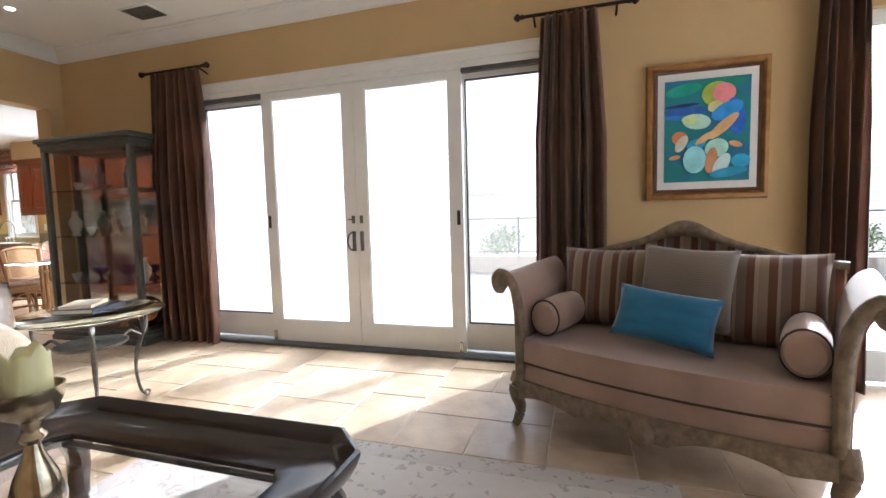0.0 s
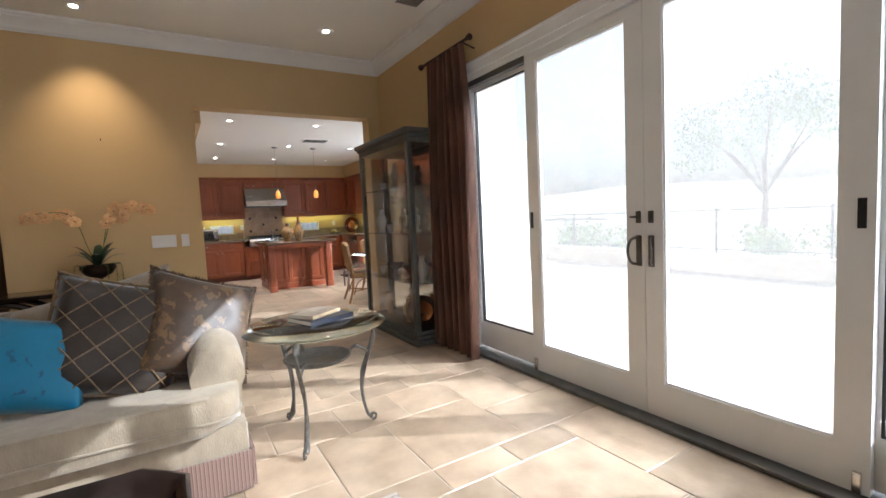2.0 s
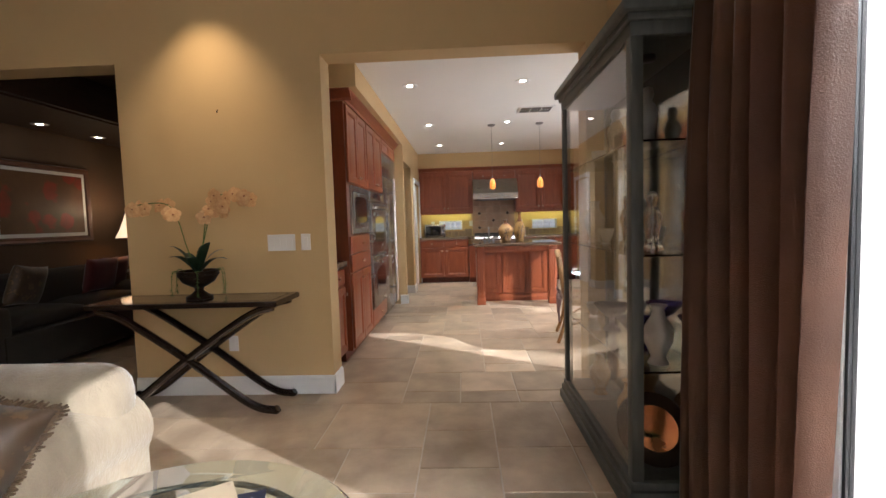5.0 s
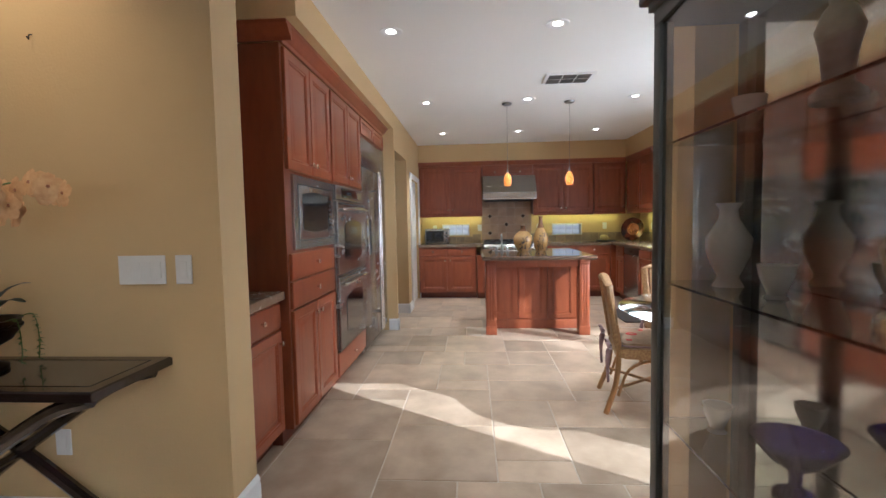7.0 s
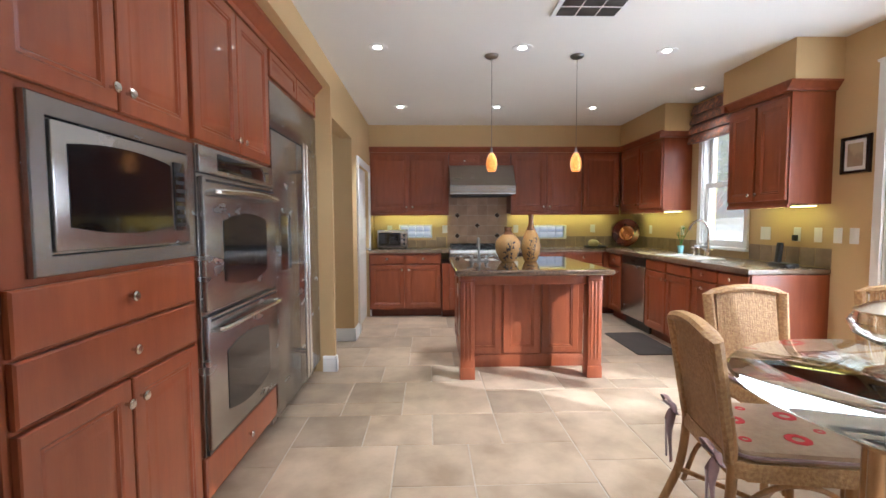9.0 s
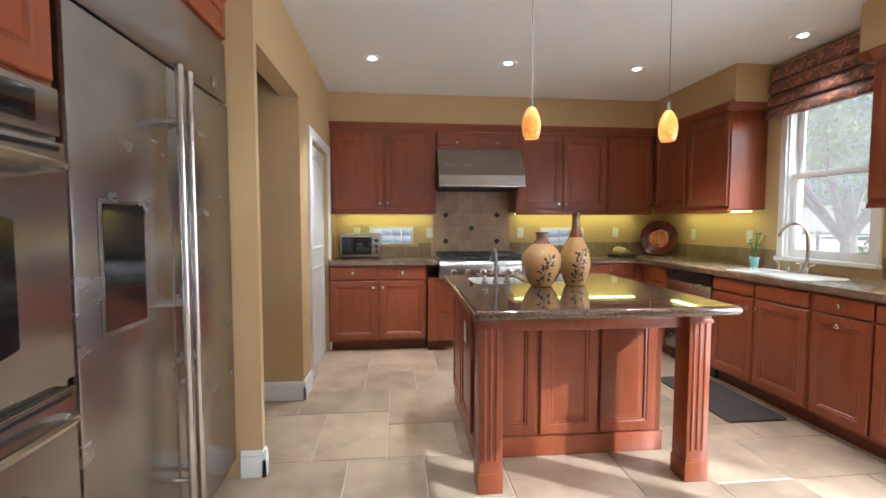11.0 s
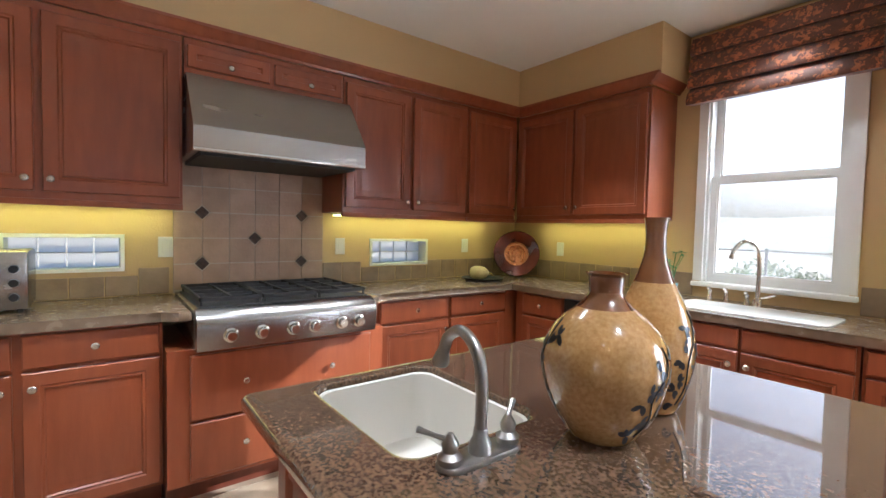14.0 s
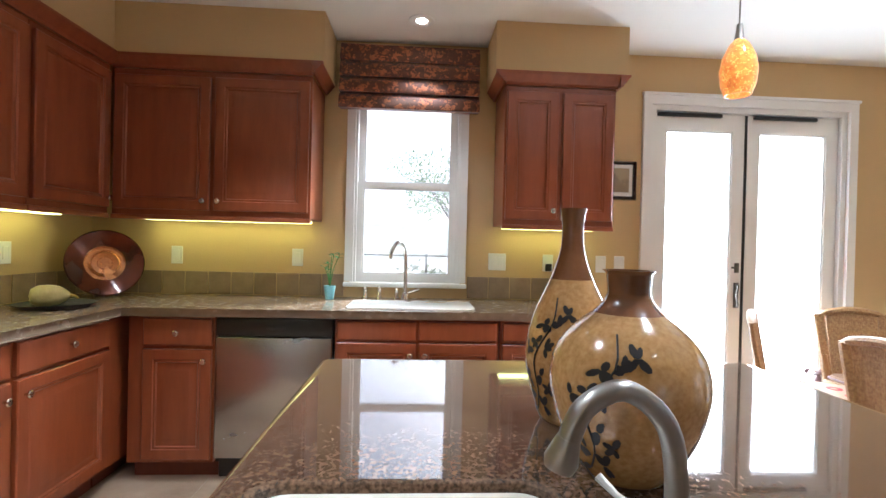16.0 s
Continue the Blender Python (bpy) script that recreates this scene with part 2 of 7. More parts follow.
def prism(outline, z0, z1, bm=None, axis="z", bevel=0.0):
    """A flat outline given thickness along an axis."""
    bm = bm or bmesh.new()
    put = {"z": lambda a, b, c: (a, b, c), "y": lambda a, b, c: (a, c, b), "x": lambda a, b, c: (c, a, b)}[axis]
    lo = [bm.verts.new(put(a, b, z0)) for a, b in outline]
    hi = [bm.verts.new(put(a, b, z1)) for a, b in outline]
    fs = [bm.faces.new(lo[::-1]), bm.faces.new(hi)]
    n = len(lo)
    for i in range(n):
        fs.append(bm.faces.new((lo[i], lo[(i + 1) % n], hi[(i + 1) % n], hi[i])))
    if bevel:
        bmesh.ops.bevel(bm, geom=list(fs[0].edges) + list(fs[1].edges), offset=bevel, segments=2, affect="EDGES", profile=0.5)
    return bm


def mesh_of(name, bm, material, smooth=40):
    bmesh.ops.recalc_face_normals(bm, faces=bm.faces)
    me = bpy.data.meshes.new(name)
    bm.to_mesh(me)
    bm.free()
    me.materials.append(material)
    if smooth:
        me.shade_smooth()
        me.set_sharp_from_angle(angle=radians(smooth))
    return me


def part(name, bm, material, parent=None, label="", m=None, smooth=40):
    """One mesh object under a thing or a part; bm may be ready mesh data."""
    me = bm if isinstance(bm, bpy.types.Mesh) else mesh_of(name, bm, material, smooth)
    ob = new(name, me)
    ob.parent = parent
    if m is not None:
        ob.matrix_basis = m
    return tagged(ob, label)


def thing(name, label, category, m=None, group="", kind=""):
    ob = new(name)
    if m is not None:
        ob.matrix_basis = m
    return tagged(ob, label, category, group, kind)


def single(name, bm, material, label, category, m=None, group="", kind="", smooth=40):
    return tagged(part(name, bm, material, None, label, m, smooth), "", category, group, kind)


def structure(name, bm, material, label, category, smooth=0):
    return tagged(part(name, bm, material, None, label, None, smooth), "", category, "", "structure")


def wall(name, axis, p0, p1, a0, a1, z0, z1, holes, material, label):
    """A wall with thickness p0..p1 that runs a0..a1; holes are (a0, a1, z0, z1), in order."""
    bm = bmesh.new()

    def slab(b0, b1, c0, c1):
        if b1 - b0 > 1e-4 and c1 - c0 > 1e-4:
            box(bm, *((b0, b1, p0, p1) if axis == "x" else (p0, p1, b0, b1)), c0, c1)
    at = a0
    for h0, h1, y0, y1 in holes:
        slab(at, h0, z0, z1)
        slab(h0, h1, z0, y0)
        slab(h0, h1, y1, z1)
        at = h1
    slab(at, a1, z0, z1)
    return structure(name, bm, material, label, "wall")


def rings(w, h, steps, x0=0.0, z0=0.0, front=0.0, back=0.02, bm=None):
    """A framed panel facing -y: steps are (inset, depth) rings from the outer edge to the middle."""
    bm = bm or bmesh.new()

    def ring(i, d):
        return [bm.verts.new((x0 + a, front + d, z0 + b)) for a, b in ((i, i), (w - i, i), (w - i, h - i), (i, h - i))]
    rs = [ring(0, back)] + [ring(i, d) for i, d in steps]
    for a, b in zip(rs, rs[1:]):
        for k in range(4):
            bm.faces.new((a[k], a[(k + 1) % 4], b[(k + 1) % 4], b[k]))
    bm.faces.new(rs[-1])
    bm.faces.new(rs[0][::-1])
    return bm


def raised_door(w, h):
    return rings(w, h, [(0.0, 0.004), (0.004, 0.0), (0.052, 0.0), (0.058, 0.005), (0.066, 0.002), (0.072, 0.010), (0.080, 0.010), (0.108, 0.002), (0.112, 0.0015)])


def slab_front(w, h):
    return rings(w, h, [(0.0, 0.006), (0.006, 0.001), (0.012, 0.0)])


KNOB = mesh_of("knob", lathe([(0, 0), (0.005, 0), (0.005, 0.012), (0.009, 0.014), (0.015, 0.018), (0.016, 0.024), (0.012, 0.028), (0, 0.029)], 12, m=Matrix.Rotation(radians(90), 4, "X")), M["chrome"])


def front(kind, parent, x0, x1, z0, z1, y, knobs=()):
    """A door or drawer front with its knobs, on the face y of a cabinet that looks along -y."""
    g = 0.002
    w, h = x1 - x0 - 2 * g, z1 - z0 - 2 * g
    bm = raised_door(w, h) if kind == "door" and w > 0.24 and h > 0.24 else (slab_front(w, h) if kind != "door" else rings(w, h, [(0, 0.004), (0.004, 0), (0.04, 0), (0.046, 0.008), (0.055, 0.008), (0.07, 0.002)]))
    d = part("door" if kind == "door" else "drawer", bm, M["cherry"], parent, "", pose(x0 + g, y - 0.022, z0 + g), 30)
    for kx, kz in knobs:
        part("knob", KNOB, None, d, "round nickel knob", pose(kx - x0 - g, 0.001, kz - z0 - g))
    return d


def cabinet(name, label, m, w, h, d, fronts, toe=0.0, material=None, group="kitchen cabinets", extra=None):
    """A cabinet unit looking along -y: its back lies on y = 0, its left end on x = 0."""
    c = thing(name, label, "cabinet", m, group)
    part("body", boxed(0.001, w - 0.001, -d, 0, toe, h, bevel=0.001, seg=1), material or M["cherry"], c, "", None, 30)
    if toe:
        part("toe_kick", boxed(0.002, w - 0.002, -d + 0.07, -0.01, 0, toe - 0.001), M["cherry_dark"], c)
    for f in fronts:
        kind, x0, x1, z0, z1, *k = f
        front(kind, c, x0, x1, z0, z1, -d, k[0] if k else ())
    return c


# ---- structure ----
CEIL_L, CEIL_K = 3.10, 2.62
FACE_N, FACE_W, FACE_WK = 3.335, -3.925, -4.13
wall("wall_north", "x", FACE_N, 3.535, -4.13, 4.2, 0, CEIL_L + 0.1, [(-2.135, 1.41, 0, 2.445), (3.24, 4.12, 0, 2.445)], M["wall"], "ochre painted living room wall with glazed door openings")
wall("wall_west", "y", FACE_WK, FACE_W, -3.9, 5.5, 0, CEIL_L + 0.1, [(-2.3, -0.19, 0, 2.46), (1.32, 3.19, 0, 2.46), (3.545, 4.60, 0.03, 1.96)], M["wall"], "ochre painted wall with two wide openings")
wall("wall_east", "y", 4.2, 4.36, -3.9, 3.535, 0, CEIL_L + 0.1, [(-0.8, 3.1, 0.1, 2.45)], M["wall"], "ochre painted wall with a wide window")
wall("wall_south", "x", -3.9, -3.75, -3.91, 4.2, 0, CEIL_L + 0.1, [], M["wall"], "ochre painted plain wall")
structure("ceiling_living", boxed(FACE_W, 4.2, -3.75, FACE_N, CEIL_L, CEIL_L + 0.1), M["ceiling"], "smooth off-white living room ceiling", "ceiling")
# kitchen shell
wall("wall_kitchen_north", "x", 5.30, 5.48, -10.5, -4.12, 0, 2.7, [(-8.62, -7.88, 1.0, 2.3), (-6.58, -5.14, 0, 2.29)], M["wall"], "ochre painted kitchen wall with window and glazed doors")
wall("wall_kitchen_west", "y", -10.5, -10.28, 0.3, 5.3, 0, 2.7, [(1.80, 2.29, 1.05, 1.25), (3.765, 4.29, 1.03, 1.235)], M["wall"], "ochre painted kitchen wall with two small low windows")
wall("wall_kitchen_south", "x", 1.30, 1.425, -10.28, -7.50, 0, CEIL_K, [(-9.76, -8.86, 0, 1.965), (-8.50, -7.545, 0, 2.18)], M["wall"], "ochre painted wall with a hall opening and a door")
structure("wall_soffit_south", boxed(-7.50, -4.56, 0.5, 1.425, 2.42, CEIL_K), M["wall"], "ochre painted soffit over the tall cabinets", "wall")
structure("wall_post", boxed(-7.545, -7.50, 0.5, 1.30, 0, CEIL_K), M["wall"], "ochre painted side wall beside the refrigerator", "wall")
structure("wall_niche_back", boxed(-7.50, -4.12, 0.42, 0.60, 0, 2.7), M["wall"], "ochre painted wall behind the tall cabinets", "wall")
structure("wall_hall_west", boxed(-8.66, -8.50, -0.6, 1.30, 0, CEIL_K), M["wall"], "ochre painted hall wall", "wall")
structure("wall_hall_end", boxed(-10.5, -7.55, -0.75, -0.6, 0, CEIL_K), M["wall"], "ochre painted hall end wall", "wall")
structure("wall_hall_east", boxed(-7.60, -7.545, -0.6, 1.30, 0, CEIL_K), M["wall"], "ochre painted hall side wall", "wall")
structure("ceiling_kitchen", boxed(-10.28, -4.12, -0.6, 5.3, CEIL_K, CEIL_K + 0.1), M["ceiling"], "smooth off-white kitchen ceiling with recessed lights", "ceiling")
structure("wall_soffit_west", boxed(-10.28, -9.92, 1.425, 5.3, 2.31, CEIL_K), M["wall"], "ochre painted soffit over the wall cabinets", "wall")
structure("wall_soffit_north", boxed(-9.92, -8.74, 4.93, 5.3, 2.31, CEIL_K, bevel=0.0), M["wall"], "ochre painted soffit over the wall cabinets", "wall")
structure("wall_soffit_window", boxed(-7.73, -6.92, 4.93, 5.3, 2.31, CEIL_K), M["wall"], "ochre painted soffit over the wall cabinet", "wall")
M["stucco"] = surface("pale_stucco", (0.62, 0.54, 0.42), (0.56, 0.48, 0.37), 2, 0.9, bump=0.3)
wall("wall_exterior", "y", FACE_W + 0.001, FACE_W + 0.03, 3.536, 5.5, -0.3, 3.2, [(3.545, 4.60, 0.03, 1.96)], M["stucco"], "pale stucco outside wall of the nook")
# the dim sitting room beyond the second opening; its shade is darkened into the colour
M["dim_wall"] = surface("dimmed_wall_paint", (0.12, 0.07, 0.038), (0.10, 0.058, 0.03), 1.5, 0.8, bump=0.1)
M["walnut"] = surface("dark_wood", (0.055, 0.028, 0.016), (0.035, 0.018, 0.01), 6, 0.4, stretch=(0.6, 4, 4))
structure("wall_sitting_south", boxed(-7.5, -4.12, -2.55, -2.4, 0, 2.9), M["dim_wall"], "sitting room wall, brown darkened to look dim", "wall")
structure("wall_sitting_west", boxed(-7.6, -7.47, -2.4, 0.42, 0, 2.9), M["dim_wall"], "sitting room wall, brown darkened to look dim", "wall")
structure("wall_sitting_north", boxed(-7.47, -4.12, 0.32, 0.42, 0, 2.9), M["dim_wall"], "sitting room wall, brown darkened to look dim", "wall")
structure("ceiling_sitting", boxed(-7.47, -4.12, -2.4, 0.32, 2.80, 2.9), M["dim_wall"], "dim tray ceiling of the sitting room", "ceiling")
structure("ground", boxed(-400, 400, -400, 400, -0.6, -0.30), surface("patio_ground", (0.40, 0.35, 0.28), (0.30, 0.26, 0.2), 0.3, 0.8, bump=0.2), "pale sandy ground around the house", "ground")
structure("subfloor", boxed(-10.5, 5.5, -3.9, 5.5, -0.29, -0.004), M["grout"], "sandy grout bed under the stone tiles", "floor")


def extrude_along(profile, p0, p1, inward, bm=None):
    """A moulding: profile of (out, up) pairs carried from p0 to p1."""
    bm = bm or bmesh.new()
    n = Vector(inward)
    a = [bm.verts.new(Vector(p0) + n * o + Vector((0, 0, u))) for o, u in profile]
    b = [bm.verts.new(Vector(p1) + n * o + Vector((0, 0, u))) for o, u in profile]
    k = len(a)
    for i in range(k):
        bm.faces.new((a[i], a[(i + 1) % k], b[(i + 1) % k], b[i]))
    bm.faces.new(a[::-1])
    bm.faces.new(b)
    return bm


CROWN = [(0, -0.13), (0.012, -0.13), (0.018, -0.118), (0.03, -0.112), (0.045, -0.085), (0.075, -0.05), (0.10, -0.035), (0.105, -0.022), (0.125, -0.018), (0.13, 0), (0, 0)]
structure("trim_crown_west", extrude_along(CROWN, (FACE_W, -3.75, CEIL_L - 0.001), (FACE_W, FACE_N, CEIL_L - 0.001), (1, 0, 0)), M["white"], "white crown moulding", "moulding", 30)
structure("trim_crown_north", extrude_along(CROWN, (FACE_W, FACE_N, CEIL_L - 0.001), (4.2, FACE_N, CEIL_L - 0.001), (0, -1, 0)), M["white"], "white crown moulding", "moulding", 30)
BASE = [(0, 0), (0.016, 0), (0.016, 0.09), (0.012, 0.105), (0.014, 0.115), (0.006, 0.135), (0, 0.137)]
for nm, p0, p1, n in (("baseboard_living_west", (FACE_W, -0.19, 0), (FACE_W, 1.336, 0), (1, 0, 0)),
                      ("baseboard_jamb", (FACE_WK - 0.002, 1.32, 0), (FACE_W + 0.016, 1.32, 0), (0, 1, 0)),
                      ("baseboard_living_north", (FACE_W, FACE_N, 0), (-2.24, FACE_N, 0), (0, -1, 0)),
                      ("baseboard_east_end", (1.51, FACE_N, 0), (3.18, FACE_N, 0), (0, -1, 0)),
                      ("baseboard_post", (-7.545, 1.425, 0), (-7.484, 1.425, 0), (0, 1, 0)),
                      ("baseboard_post_side", (-7.50, 1.32, 0), (-7.50, 1.441, 0), (1, 0, 0)),
                      ("baseboard_hall", (-8.50, -0.6, 0), (-8.50, 1.441, 0), (1, 0, 0)),
                      ("baseboard_kitchen_south", (-8.78, 1.425, 0), (-8.484, 1.425, 0), (0, 1, 0)),
                      ("baseboard_nook", (-5.04, 5.30, 0), (-4.12, 5.30, 0), (0, -1, 0))):
    structure(nm, extrude_along(BASE, p0, p1, n), M["white"], "white painted baseboard", "baseboard", 30)

# ---- living room glazed doors ----
M["pewter_dark"] = surface("aged_pewter", (0.20, 0.185, 0.165), (0.13, 0.12, 0.105), 20, 0.3, metal=1.0)
M["screen"] = surface("grey_track", (0.16, 0.15, 0.14), (0.1, 0.1, 0.09), 8, 0.4, metal=0.6)


def leaf(name, parent, x0, x1, z0, z1, y, stile, bottom, top, thick=0.045):
    """A glazed door leaf: stiles and rails as one frame with a bead, and its pane."""
    bm = bmesh.new()
    box(bm, x0, x0 + stile, y, y + thick, z0, z1)
    box(bm, x1 - stile, x1, y, y + thick, z0, z1)
    box(bm, x0 + stile, x1 - stile, y, y + thick, z0, z0 + bottom)
    box(bm, x0 + stile, x1 - stile, y, y + thick, z1 - top, z1)
    f = part(name, bm, M["white"], parent, "", None, 0)
    gx0, gx1, gz0, gz1 = x0 + stile, x1 - stile, z0 + bottom, z1 - top
    b = bmesh.new()
    for q in ((gx0, gx0 + 0.012, gz0, gz1), (gx1 - 0.012, gx1, gz0, gz1), (gx0 + 0.012, gx1 - 0.012, gz0, gz0 + 0.012), (gx0 + 0.012, gx1 - 0.012, gz1 - 0.012, gz1)):
        box(b, q[0], q[1], y + 0.008, y + thick - 0.008, q[2], q[3])
    part("bead", b, M["black"] if name == "sidelight" else M["white"], f, "", None, 0)
    p = part("pane", boxed(gx0 + 0.012, gx1 - 0.012, y + 0.018, y + 0.024, gz0 + 0.012, gz1 - 0.012), M["glass"], f, "clear glass pane", None, 0)
    p.visible_shadow = False
    return f


def casing(bm, x0, x1, z1, y, w=0.085, t=0.022, z0=0.0):
    box(bm, x0 - w, x0, y - t, y, z0, z1 + w)
    box(bm, x1, x1 + w, y - t, y, z0, z1 + w)
    box(bm, x0, x1, y - t, y, z1, z1 + w)
    box(bm, x0 - w - 0.006, x1 + w + 0.006, y - t - 0.012, y, z1 + w, z1 + w + 0.018)
    return bm


def handle_set(parent, x, y, z, side):
    """Nickel pull with a back plate, and a thumb-turn above it."""
    pl = part("handle_plate", boxed(x - 0.018, x + 0.018, y - 0.008, y, z - 0.10, z + 0.08, bevel=0.004), M["pewter_dark"], parent, "nickel back plate")
    part("handle", tube(curve_points([(x, y - 0.006, z + 0.07), (x - side * 0.02, y - 0.05, z + 0.055), (x - side * 0.035, y - 0.06, z - 0.01), (x - side * 0.02, y - 0.05, z - 0.075), (x, y - 0.006, z - 0.09)], 5), 0.008, 8), M["pewter_dark"], parent, "curved nickel door pull")
    part("deadbolt", boxed(x - 0.016, x + 0.016, y - 0.01, y, z + 0.15, z + 0.22, bevel=0.004), M["pewter_dark"], parent, "nickel deadbolt")
    part("thumb_turn", boxed(x - 0.045 if side > 0 else x - 0.005, x + 0.005, y - 0.025, y - 0.01, z + 0.18, z + 0.192, bevel=0.003), M["pewter_dark"], parent)


d1 = tagged(thing("door_1", "wide white glazed patio doors with two fixed sidelights", "glass door"), kind="structure")
bmf = bmesh.new()
for q in ((-2.134, -2.086, 0.0, 2.444), (1.361, 1.409, 0.0, 2.444), (-2.086, 1.361, 2.395, 2.444)):
    box(bmf, q[0], q[1], FACE_N + 0.001, 3.53, q[2], q[3])
part("door_frame", bmf, M["white"], d1)
part("casing", casing(bmesh.new(), -2.135, 1.41, 2.44, FACE_N, 0.07), M["white"], d1)
part("threshold", boxed(-2.086, 1.361, FACE_N - 0.06, 3.53, 0.0, 0.028, bevel=0.008), M["screen"], d1, "dark metal sliding track")
leaf("sidelight", d1, -2.086, -1.30, 0.05, 2.385, 3.408, 0.04, 0.225, 0.065)
leaf("sidelight", d1, 0.602, 1.361, 0.05, 2.385, 3.408, 0.04, 0.225, 0.065)
la = leaf("door_leaf", d1, -1.325, -0.363, 0.036, 2.39, 3.36, 0.11, 0.20, 0.062)
lb = leaf("door_leaf", d1, -0.359, 0.627, 0.036, 2.39, 3.36, 0.11, 0.20, 0.062)
handle_set(la, -0.397, 3.36, 1.005, 1)
handle_set(lb, -0.318, 3.36, 1.005, -1)
for lf, xx in ((la, -1.295), (lb, 0.585)):
    part("pull_recess", boxed(xx - 0.014, xx + 0.014, 3.356, 3.3605, 1.125, 1.245), M["black"], lf, "dark recessed pull")
    part("roller_bracket", boxed(xx - 0.012, xx + 0.018, 3.343, 3.3605, 0.04, 0.13, bevel=0.004), M["chrome"], lf)
part("screen_head", boxed(-2.086, -1.327, 3.353, 3.40, 2.35, 2.394), M["screen"], d1, "grey roll screen housing")
part("screen_head", boxed(0.629, 1.361, 3.353, 3.40, 2.36, 2.394), M["screen"], d1, "grey roll screen housing")



def screen_mesh(name, cover):
    """Fine white woven screen: mostly see-through, its sunlit threads glow and add glare haze to the view."""
    m, nt, b = nodes_of(name)
    nt.nodes.remove(b)
    trn, tl_, mixs = nt.nodes.new("ShaderNodeBsdfTransparent"), nt.nodes.new("ShaderNodeBsdfTranslucent"), nt.nodes.new("ShaderNodeMixShader")
    tl_.inputs[0].default_value = (0.85, 0.84, 0.80, 1)
    mixs.inputs[0].default_value = cover
    nt.links.new(trn.outputs[0], mixs.inputs[1])
    nt.links.new(tl_.outputs[0], mixs.inputs[2])
    nt.links.new(mixs.outputs[0], nt.nodes["Material Output"].inputs[0])
    return m


sm = screen_mesh("haze_screen", 0.16)
sm_thin = screen_mesh("thin_haze_screen", 0.08)
# drawn screens; the thin one only adds haze over the clear east sidelight
for x0, x1, mat in ((-2.08, -1.32, sm), (-1.31, -0.366, sm), (-0.356, 0.612, sm), (0.622, 1.355, sm_thin)):
    part("veil_screen", boxed(x0, x1, 3.49, 3.492, 0.03, 2.39), mat, d1, "fine white screen hazing the bright view outside", None, 0)

d2 = tagged(thing("door_2", "white glazed door beside the settee in bright light", "glass door"), kind="structure")
leaf("door_leaf", d2, 3.241, 4.119, 0.02, 2.444, 3.39, 0.09, 0.2, 0.085)

# unseen window inferred from the light, widened southward to brighten the room
w5 = tagged(thing("window_5", "wide white framed window of the living room", "window"), kind="structure")
for k in range(3):
    y0 = -0.8 + k * 1.3
    bmf = bmesh.new()
    for q in ((y0 + 0.001, y0 + 0.05, 0.101, 2.449), (y0 + 1.25, y0 + 1.299, 0.101, 2.449), (y0 + 0.05, y0 + 1.25, 0.101, 0.15), (y0 + 0.05, y0 + 1.25, 2.40, 2.449)):
        box(bmf, 4.22, 4.32, q[0], q[1], q[2], q[3])
    f5 = part("window_frame", bmf, M["white"], w5)
    p = part("pane", boxed(4.26, 4.266, y0 + 0.05, y0 + 1.25, 0.15, 2.40), M["glass"], f5, "clear glass pane", None, 0)
    p.visible_shadow = False

# ---- kitchen glazed doors, window, hall door ----
# sheet added outside the kitchen doors to veil them in white glare
KITCHEN_VEIL = boxed(-6.52, -5.20, 5.44, 5.442, 0.03, 2.27)
d3 = tagged(thing("door_3", "white glazed double doors to the garden", "glass door"), kind="structure")
part("casing", casing(bmesh.new(), -6.58, -5.14, 2.285, 5.30, 0.06), M["white"], d3)
part("veil_screen", KITCHEN_VEIL, sm, d3, "fine white screen hazing the bright view outside", None, 0)
bmf = bmesh.new()
for q in ((-6.579, -6.54, 0.0, 2.289), (-5.18, -5.141, 0.0, 2.289), (-6.54, -5.18, 2.25, 2.289)):
    box(bmf, q[0], q[1], 5.301, 5.47, q[2], q[3])
part("door_frame", bmf, M["white"], d3)
la = leaf("door_leaf", d3, -6.535, -5.88, 0.02, 2.245, 5.33, 0.085, 0.22, 0.12)
lb = leaf("door_leaf", d3, -5.855, -5.185, 0.02, 2.245, 5.33, 0.085, 0.22, 0.12)
part("astragal", boxed(-5.88, -5.855, 5.335, 5.36, 0.02, 2.245), M["black"], d3, "dark gap strip between the leaves")
handle_set(la, -5.915, 5.33, 0.98, 1)
for lf, xx in ((la, -6.3), (lb, -5.6)):
    part("closer", boxed(xx - 0.22, xx + 0.24, 5.305, 5.33, 2.215, 2.24, bevel=0.004), M["black"], lf, "black door closer arm")

w1 = tagged(thing("window_1", "white double-hung window above the kitchen sink", "window"), kind="structure")
bmf = casing(bmesh.new(), -8.60, -7.90, 2.29, 5.30, 0.055, 0.018, 1.02)
part("casing", bmf, M["white"], w1)
part("window_sill", boxed(-8.66, -7.84, 5.26, 5.46, 0.985, 1.015, bevel=0.006), M["white"], w1)
bmf = bmesh.new()
for q in ((-8.619, -8.585, 1.016, 2.299), (-7.915, -7.881, 1.016, 2.299), (-8.585, -7.915, 2.27, 2.299)):
    box(bmf, q[0], q[1], 5.301, 5.44, q[2], q[3])
part("window_frame", bmf, M["white"], w1)
leaf("lower_sash", w1, -8.585, -7.915, 1.016, 1.69, 5.33, 0.035, 0.05, 0.035, 0.035)
leaf("upper_sash", w1, -8.585, -7.915, 1.655, 2.27, 5.37, 0.035, 0.035, 0.05, 0.035)

